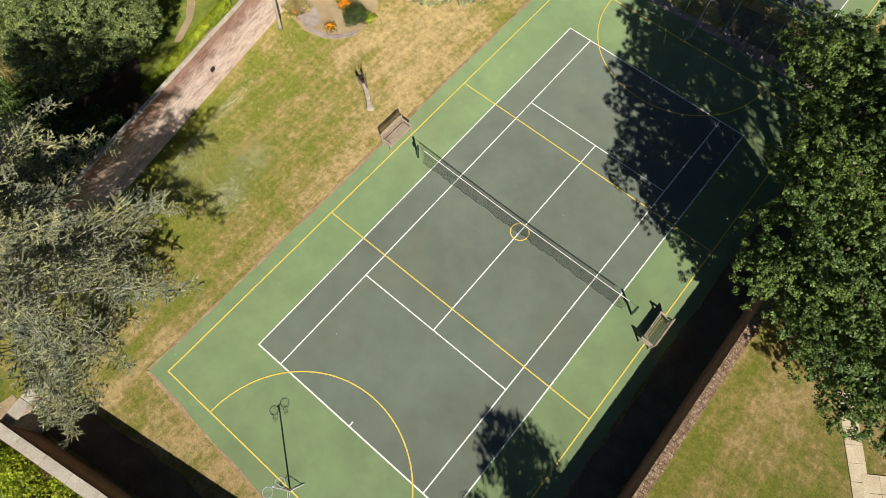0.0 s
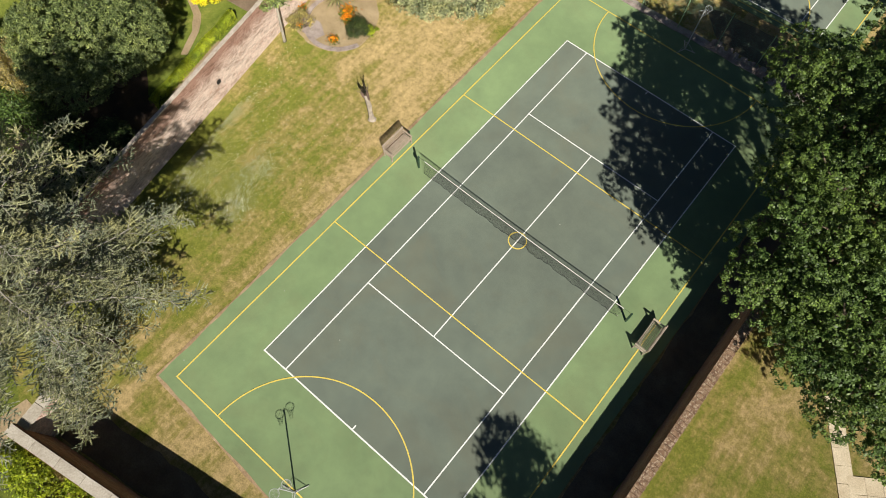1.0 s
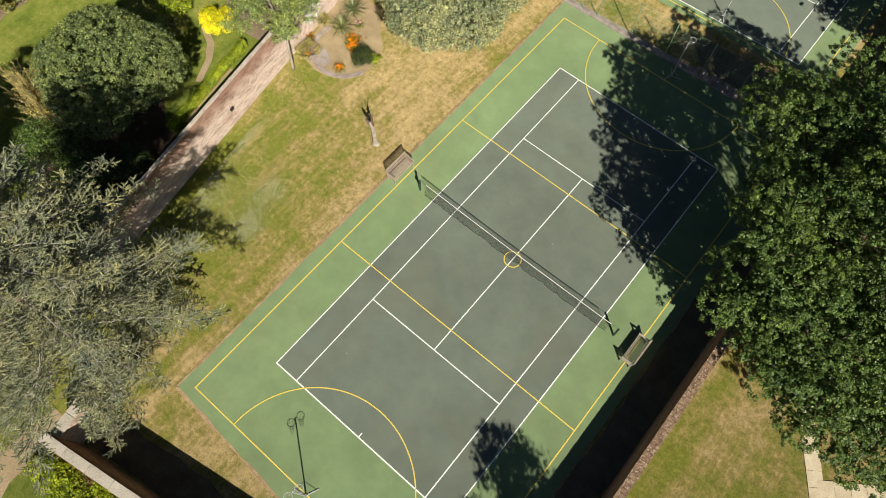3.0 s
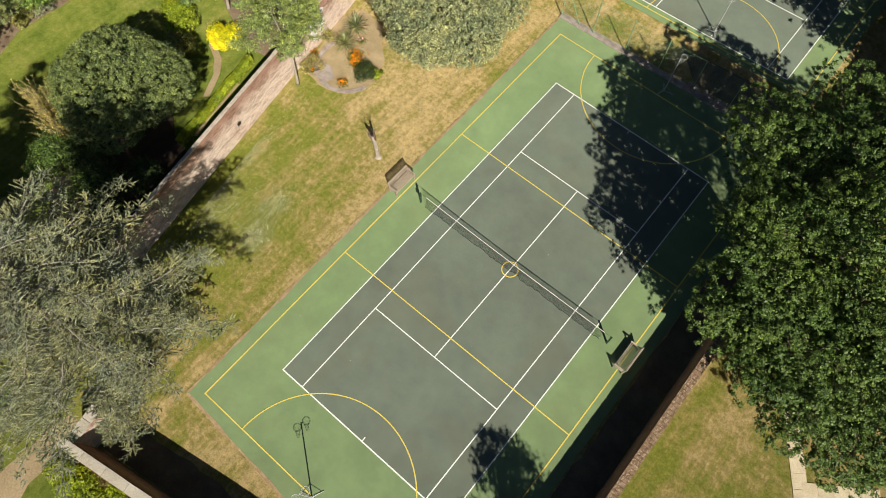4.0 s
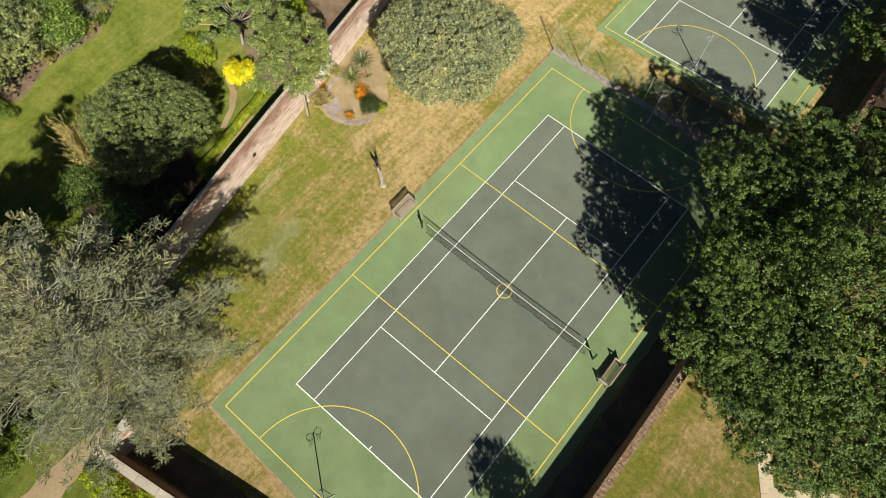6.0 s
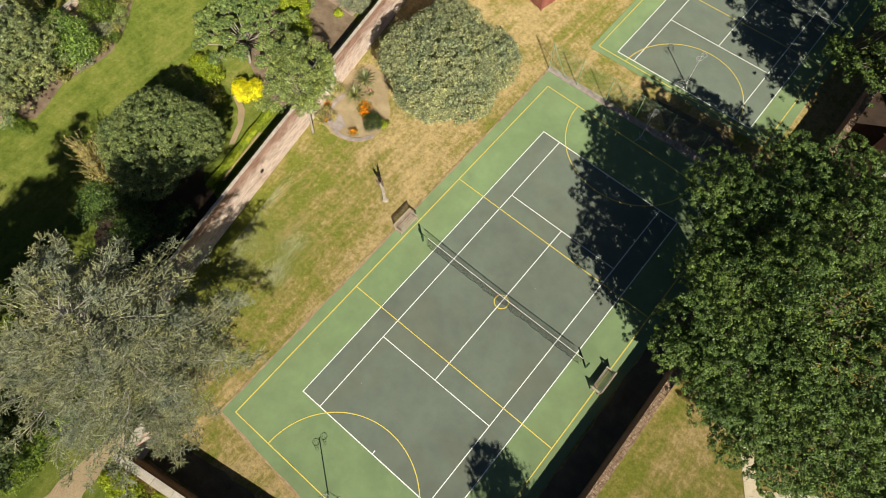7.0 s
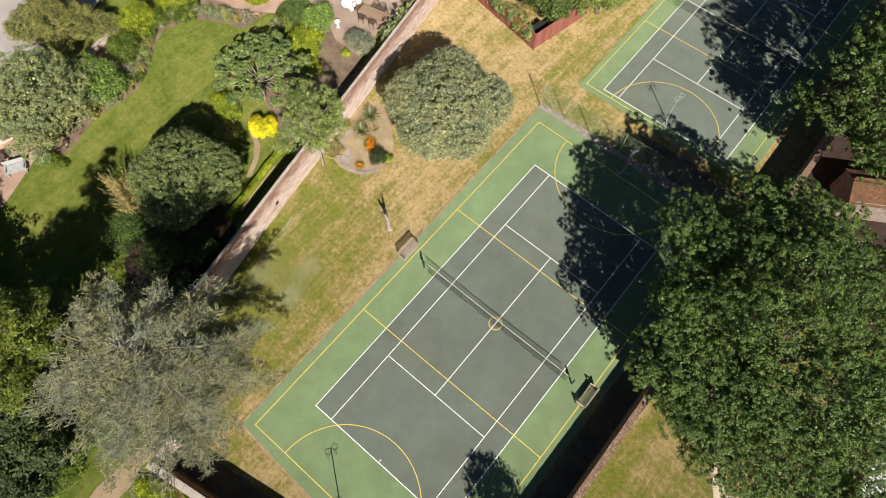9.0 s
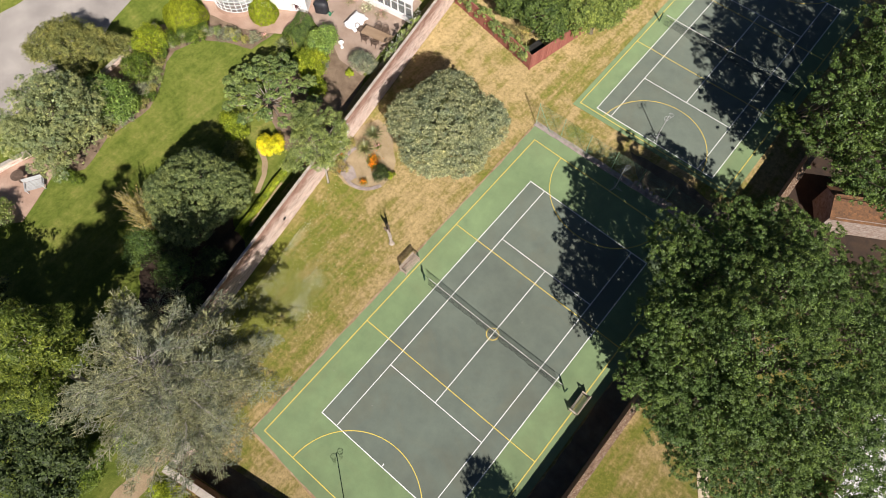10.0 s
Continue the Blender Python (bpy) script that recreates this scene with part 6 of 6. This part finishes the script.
def hedge(a, b, width, height, mat, label, seed):
    """A clipped hedge: rows of stems inside a tight coat of leaves."""
    rng = np.random.default_rng(seed)
    d = Vector((b[0] - a[0], b[1] - a[1], 0))
    n = d.length
    ob = thing("hedge", (a[0], a[1], 0), label, "hedge", "clipped hedges", turn=math.degrees(math.atan2(d.y, d.x)))
    s = Shape()
    for i in range(int(n / 0.35)):
        x = 0.2 + i * 0.35
        s.tube([(x, 0, -0.03), (x + 0.05, 0.03, height * 0.5), (x, 0.05, height * 0.85)], [0.03, 0.02, 0.008], 4)
    part("stems", s, M_BARK, ob)
    k = int(1500 * n * (width + height))
    u = rng.random(k) * n
    ang = rng.random(k) * math.pi
    rr = 0.75 + 0.3 * rng.random(k) ** 0.5
    ex = 0.6
    cy, sy = np.cos(ang), np.sin(ang)
    p = np.stack([u, width / 2 * np.sign(cy) * np.abs(cy) ** ex * rr, height * np.abs(sy) ** ex * rr * (0.93 + 0.07 * np.sin(u * 3))], 1)
    p[:, 2] = np.maximum(p[:, 2], 0.03)
    f = np.stack([rng.normal(size=k) * 0.4, cy + rng.normal(size=k) * 0.4, sy + 0.3], 1)
    part("foliage", quads_mesh("foliage", leaf_quads(rng, p, f, 0.075 * (0.6 + 0.8 * rng.random(k)), 0.6)), mat, ob)
    return ob


hedge((-19.75, -6.4), (-21.15, 0.6), 0.45, 0.7, M_LIME, "low clipped bright green hedge behind the wall", 201)
hedge((-29.6, 9.0), (-30.2, 11.6), 1.7, 1.8, M_LAUREL, "tall clipped dark green hedge block", 202)
hedge((-38.0, 3.4), (-36.4, 5.6), 0.9, 1.0, M_HEDGE, "low clipped green hedge", 203)

# Island bed with yuccas and marigolds
flat("island_bed", wavy([(-17.7, 2.3), (-16.7, 2.1), (-15.4, 2.5), (-14.4, 3.5), (-14.2, 5.0), (-15.0, 6.2), (-17.0, 8.2), (-18.8, 8.4), (-19.4, 6.8), (-18.6, 4.0)], 0.5, 0.1, 13), -0.014, M_BED, "round island bed of dry sandy soil", "flower bed", 0.012)
rim = Shape()
for i in range(44):
    a = math.pi * (0.93 + 0.95 * i / 43)
    cx, cy = -16.3 + 2.05 * math.cos(a), 4.55 + 2.15 * math.sin(a)
    m = pose(cx, cy, 0.0, 0, 0, math.degrees(a) + 90 + random.uniform(-8, 8))
    rim.box(-0.085, 0.085, -0.13, 0.13, -0.03, 0.035 + 0.02 * random.random(), m)
tagged(part("bed_edging", rim, M_ROCK), "curved edging of pale stones round the island bed", "edging", kind="structure")
flat("stone_patch", wavy([(-18.1, 3.5), (-17.5, 2.5), (-16.5, 2.6), (-16.3, 3.2), (-17.2, 3.6)], 0.3, 0.08, 4), 0.0, M_ROCK, "grey stony patch in the island bed", "stones", 0.012)


def yucca(at, n, length, seed, label):
    """A rosette of sword leaves on a short stem."""
    rng = np.random.default_rng(seed)
    ob = thing("yucca", (at[0], at[1], 0), label, "yucca", "yuccas in the island bed")
    part("stem", Shape().tube([(0, 0, -0.03), (0.02, 0, 0.25), (0, 0, 0.6)], [0.11, 0.09, 0.07], 8), M_BARK, ob)
    rows = []
    for i in range(n):
        az, el = i * 2.39996, math.radians(8 + 74 * (i / n)) - 0.1
        ln = length * (0.8 + 0.35 * rng.random())
        d = np.array([math.cos(az) * math.cos(el), math.sin(az) * math.cos(el), math.sin(el)])
        side = np.array([-math.sin(az), math.cos(az), 0]) * 0.026
        o = np.array([0, 0, 0.52])
        pts = [o + d * ln * f + np.array([0, 0, -0.22 * ln * f * f * math.cos(el)]) for f in (0.05, 0.55, 1.0)]
        w = (0.9, 1.0, 0.1)
        for j in range(2):
            rows.append([pts[j] - side * w[j], pts[j + 1] - side * w[j + 1], pts[j + 1] + side * w[j + 1], pts[j] + side * w[j]])
    part("leaves", quads_mesh("leaves", np.array(rows)), M_YUCCA, ob, "stiff pointed grey-green leaves")
    return ob


yucca((-17.75, 6.75), 90, 1.0, 1, "spiky yucca rosette in the island bed")
yucca((-17.35, 5.3), 90, 1.0, 2, "spiky yucca rosette in the island bed")
yucca((-29.9, 8.4), 80, 0.9, 3, "pale spiky rosette on the lawn's edge")
yucca((-36.9, 3.3), 60, 0.7, 4, "pale spiky rosette in the border")


def flowers(at, spread, n, size, mat, label, seed, height=0.35):
    """A clump of flowers: green stems and leaves below, blossoms above."""
    rng = np.random.default_rng(seed)
    ob = thing("flower_clump", (at[0], at[1], 0), label, "flowers", "flower clumps")
    k = n * 3
    p = np.stack([rng.normal(size=k) * spread, rng.normal(size=k) * spread, height * (0.1 + 0.75 * rng.random(k))], 1)
    part("leaves", quads_mesh("leaves", leaf_quads(rng, p, rng.normal(size=p.shape) + (0, 0, 0.6), np.full(k, 0.11), 0.4)), M_HEDGE, ob)
    s = Shape()
    for i in range(8):
        x, y = rng.normal(size=2) * spread * 0.7
        s.tube([(x * 0.6, y * 0.6, -0.03), (x, y, height)], [0.01, 0.006], 4)
    part("stems", s, M_HEDGE, ob)
    p = np.stack([rng.normal(size=n) * spread, rng.normal(size=n) * spread, height * (0.8 + 0.35 * rng.random(n))], 1)
    part("blossoms", quads_mesh("blossoms", leaf_quads(rng, p, rng.normal(size=p.shape) * 0.5 + (0, 0, 1), size * (0.7 + 0.6 * rng.random(n)), 0.9)), mat, ob)
    return ob


flowers((-16.35, 5.15), 0.26, 150, 0.09, M_ORANGE, "bright orange flowers in the island bed", 1)
flowers((-16.0, 4.75), 0.18, 90, 0.09, M_ORANGE, "bright orange flowers in the island bed", 2)
flowers((-15.55, 3.1), 0.16, 80, 0.09, M_ORANGE, "orange flowers at the bed's edge", 3)
flowers((-17.75, 2.55), 0.12, 40, 0.09, M_ORANGE, "orange flowers at the bed's edge", 4)
flowers((-18.5, 3.6), 0.14, 40, 0.09, M_ORANGE, "orange flowers by the wall", 5)
flowers((-16.9, 6.3), 0.14, 40, 0.08, M_PINK, "red-pink flowers by the yucca", 6)
flowers((-33.0, 7.3), 0.22, 80, 0.10, M_PINK, "pink flowers in the border", 7)
flowers((-32.4, 8.2), 0.18, 60, 0.10, M_PINK, "pink flowers in the border", 8)
flowers((-37.0, -1.6), 0.3, 60, 0.11, M_DAISY, "white flowers in the border", 9)
flowers((-29.4, 16.3), 0.3, 90, 0.10, M_PINK, "pale pink flowers before the conservatory", 10)
flowers((-27.7, 16.6), 0.35, 100, 0.10, M_DAISY, "white flowers before the conservatory", 11)
flowers((-26.2, 16.9), 0.3, 80, 0.10, M_PINK, "pale pink flowers before the conservatory", 12)

# Daisies in drifts over the lawn by the west wall
rng = np.random.default_rng(77)
pts = []
for x, y, sx, sy, n in ((-16.3, -4.4, 0.4, 1.3, 1800), (-15.9, -7.3, 0.35, 1.0, 1700), (-12.0, -7.7, 0.55, 0.7, 1500), (-14.4, -9.0, 0.8, 0.9, 700), (-13.6, -6.6, 1.8, 2.4, 1500), (-15.2, -7.6, 0.8, 1.2, 1600), (-12.7, -5.6, 0.6, 0.8, 1300), (-12.4, -7.6, 0.8, 1.0, 500), (-13.4, -9.0, 1.0, 0.8, 400), (-14.0, -4.0, 2.2, 3.2, 700), (-17.0, -0.8, 0.6, 1.6, 300)):
    pts.append(np.stack([x + sx * rng.normal(size=n) * 0.8, y + sy * rng.normal(size=n) * 0.8, 0.015 + 0.05 * rng.random(n)], 1))
p = np.concatenate(pts)
p = p[(p[:, 0] > -17.1 - 0.18 * p[:, 1]) & (p[:, 0] < -8.9)]
tagged(part("daisies", quads_mesh("daisies", leaf_quads(rng, p, rng.normal(size=p.shape) * 0.35 + (0, 0, 1), 0.026 * (0.6 + 0.8 * rng.random(len(p))), 0.9)), M_DAISY), "drifts of white daisies in the grass", "flowers", kind="stuff")

# Grass blades in tufts
n = 15000
x = np.concatenate([-8.6 - 9.6 * rng.random(n), -8.3 + 16.6 * rng.random(n // 12), 10.9 + 9 * rng.random(n // 3)])
y = np.concatenate([-17 + 37 * rng.random(n), 17.4 + 3.0 * rng.random(n // 12), -14 + 20 * rng.random(n // 3)])
p = np.stack([x, y, np.zeros(len(x))], 1)
p = p[(p[:, 0] > -17.5 - 0.18 * p[:, 1])]
k = len(p)
p[:, 2] = 0.0
up = np.stack([rng.normal(size=k) * 0.5, rng.normal(size=k) * 0.5, np.ones(k)], 1)
tagged(part("grass_tufts", quads_mesh("grass_tufts", leaf_quads(rng, p, rng.normal(size=p.shape) + (0, 0, 1.5), 0.04 * (0.5 + 0.9 * rng.random(k)), 0.35, 0.1, up)), M_BLADE), "short dry grass tufts", "grass", kind="stuff")

# ---------- patio and terrace furniture ----------
def patio_table(at, turn, L, W, H, mat, label):
    ob = thing("patio_table", at, label, "table", turn=turn)
    part("tabletop", Shape().box(-L / 2, L / 2, -W / 2, W / 2, H - 0.04, H), mat, ob)
    for sx in (-1, 1):
        for sy in (-1, 1):
            part("leg", Shape().box(sx * (L / 2 - 0.12) - 0.04, sx * (L / 2 - 0.12) + 0.04, sy * (W / 2 - 0.12) - 0.04, sy * (W / 2 - 0.12) + 0.04, 0, H - 0.04), mat, ob)
    return ob


patio_table((-24.5, 14.55, 0.014), 12, 2.7, 1.0, 0.73, M_TABLE, "long brown patio table")


def patio_chair(at, turn):
    ob = thing("patio_chair", at, "dark brown wicker patio chair", "chair", "patio chairs", turn=turn)
    part("seat", Shape().box(-0.26, 0.26, -0.26, 0.26, 0.40, 0.45), M_WICKER, ob)
    s = Shape()
    for i in range(9):
        a = math.pi * (0.1 + 0.8 * i / 8)
        x, y = 0.27 * math.cos(a), 0.05 + 0.24 * math.sin(a)
        s.tube([(x, y, 0.44), (x * 1.08, y * 1.15, 0.88 - 0.1 * abs(math.cos(a)))], [0.014, 0.014], 4)
    s.tube([(0.27 * 1.08 * math.cos(math.pi * (0.1 + 0.8 * i / 8)), 1.15 * (0.05 + 0.24 * math.sin(math.pi * (0.1 + 0.8 * i / 8))), 0.88 - 0.1 * abs(math.cos(math.pi * (0.1 + 0.8 * i / 8)))) for i in range(9)], [0.02] * 9, 5)
    part("backrest", s, M_WICKER, ob)
    for sx in (-0.23, 0.23):
        part("armrest", Shape().box(sx - 0.03, sx + 0.03, -0.24, 0.2, 0.62, 0.65), M_WICKER, ob)
        for sy in (-0.23, 0.23):
            part("leg", Shape().box(sx - 0.02, sx + 0.02, sy - 0.02, sy + 0.02, 0, 0.62 if sy < 0 else 0.4), M_WICKER, ob)
    return ob


chair = patio_chair((-25.2, 13.75, 0.014), 190)
for x, y, t in ((-24.2, 13.95, 186), (-25.1, 15.4, 10), (-24.4, 15.55, 12), (-26.3, 14.2, 100)):
    copy_thing(chair, pose(x, y, 0.014, 0, 0, t))

cloth_table = thing("draped_table", (-27.1, 14.6, 0.014), "table draped with a white cloth with hanging corners", "table", turn=5)
cloth_table.scale = (1.25, 1.25, 1.0)
s = Shape()
nx, ny = 12, 18
for j in range(ny + 1):
    for i in range(nx + 1):
        u, v = -0.8 + 1.6 * i / nx, -1.05 + 2.1 * j / ny
        ox, oy = max(0, abs(u) - 0.42), max(0, abs(v) - 0.65)
        drop = min(0.62, max(ox, oy) + 0.35 * min(ox, oy))
        w = 0.05 * math.sin(9 * (u + v)) * (1 if drop > 0 else 0)
        s.v.append((math.copysign(min(abs(u), 0.42) + 0.25 * ox + w * (ox > 0), u), math.copysign(min(abs(v), 0.65) + 0.25 * oy + w * (oy > 0), v), 0.76 - drop))
s.f = [[j * (nx + 1) + i, j * (nx + 1) + i + 1, (j + 1) * (nx + 1) + i + 1, (j + 1) * (nx + 1) + i] for j in range(ny) for i in range(nx)]
part("cloth", s, M_CLOTH, cloth_table, "white cloth", smooth=True)
for sx in (-0.34, 0.34):
    for sy in (-0.55, 0.55):
        part("leg", Shape().box(sx - 0.04, sx + 0.04, sy - 0.04, sy + 0.04, 0, 0.74), M_TABLE, cloth_table)

urn = thing("stone_urn", (-26.3, 11.9, 0.014), "white stone urn on a pedestal", "urn")
urn.scale = (0.75, 0.75, 0.75)
part("pedestal", Shape().lathe([(0.2, 0), (0.2, 0.08), (0.12, 0.14), (0.1, 0.5), (0.16, 0.56)], 14), M_CLOTH, urn)
part("bowl", Shape().lathe([(0.1, 0.56), (0.26, 0.72), (0.3, 0.86), (0.33, 0.9), (0.27, 0.9), (0.2, 0.74)], 16), M_CLOTH, urn)

bbq = thing("covered_barbecue", (-30.6, 13.8, 0.014), "barbecue under a black cover", "barbecue", turn=30)
s = Shape()
for z, a, b in ((0, 0.62, 0.42), (0.5, 0.6, 0.4), (0.85, 0.66, 0.38), (1.1, 0.45, 0.3), (1.15, 0.2, 0.12)):
    for i in range(20):
        w = 2 * math.pi * i / 20
        q = 1 + 0.05 * math.sin(5 * w + 3 * z)
        s.v.append((a * q * math.copysign(abs(math.cos(w)) ** 0.6, math.cos(w)), b * q * math.copysign(abs(math.sin(w)) ** 0.6, math.sin(w)), z))
s.f = [[20 * k + i, 20 * k + (i + 1) % 20, 20 * (k + 1) + (i + 1) % 20, 20 * (k + 1) + i] for k in range(4) for i in range(20)] + [[80 + i for i in range(20)]]
part("cover", s, M_BLACK, bbq, smooth=True)
can = thing("watering_can", (-29.7, 13.9, 0.014), "green plastic watering can", "watering can", turn=50)
part("body", Shape().lathe([(0.12, 0), (0.13, 0.02), (0.12, 0.28), (0.08, 0.32)], 14), M_GREEN_PLASTIC, can)
part("spout", Shape().tube([(0.1, 0, 0.08), (0.25, 0, 0.25), (0.34, 0, 0.36)], [0.03, 0.02, 0.035], 7), M_GREEN_PLASTIC, can)
part("handle", Shape().tube([(-0.1, 0, 0.08), (-0.22, 0, 0.2), (-0.14, 0, 0.34), (0.02, 0, 0.4), (0.08, 0, 0.3)], [0.014] * 5, 6), M_GREEN_PLASTIC, can)

tb = thing("terrace_bench", (-34.85, -13.85, 0.01), "pale grey slatted seat on the small terrace", "bench", turn=60)
for i in range(7):
    part("seat_slat", Shape().box(-0.75, 0.75, -0.42 + 0.12 * i, -0.33 + 0.12 * i, 0.42, 0.45), M_GALV, tb)
for x in (-0.65, 0.65):
    for y in (-0.36, 0.36):
        part("leg", Shape().box(x - 0.03, x + 0.03, y - 0.03, y + 0.03, 0, 0.42), M_GALV, tb)
    part("armrest", Shape().box(x - 0.03, x + 0.03, -0.4, 0.45, 0.6, 0.64), M_GALV, tb)
part("backrest", Shape().box(-0.75, 0.75, 0.42, 0.46, 0.45, 0.9), M_GALV, tb)
rt = thing("round_table", (-36.3, -14.2, 0.01), "dark round slatted terrace table", "table")
part("tabletop", Shape().lathe([(0.5, 0.70), (0.52, 0.72), (0.5, 0.74)], 20), M_WICKER, rt)
part("foot", Shape().lathe([(0.28, 0), (0.26, 0.04), (0.05, 0.08), (0.05, 0.70)], 12), M_WICKER, rt)
wall("terrace_wall", (-38.4, -15.9), (-37.6, -12.4), 0.25, 0.5, M_WALL_PINK, M_COPING, "low pink wall beside the seating terrace", 0.6)
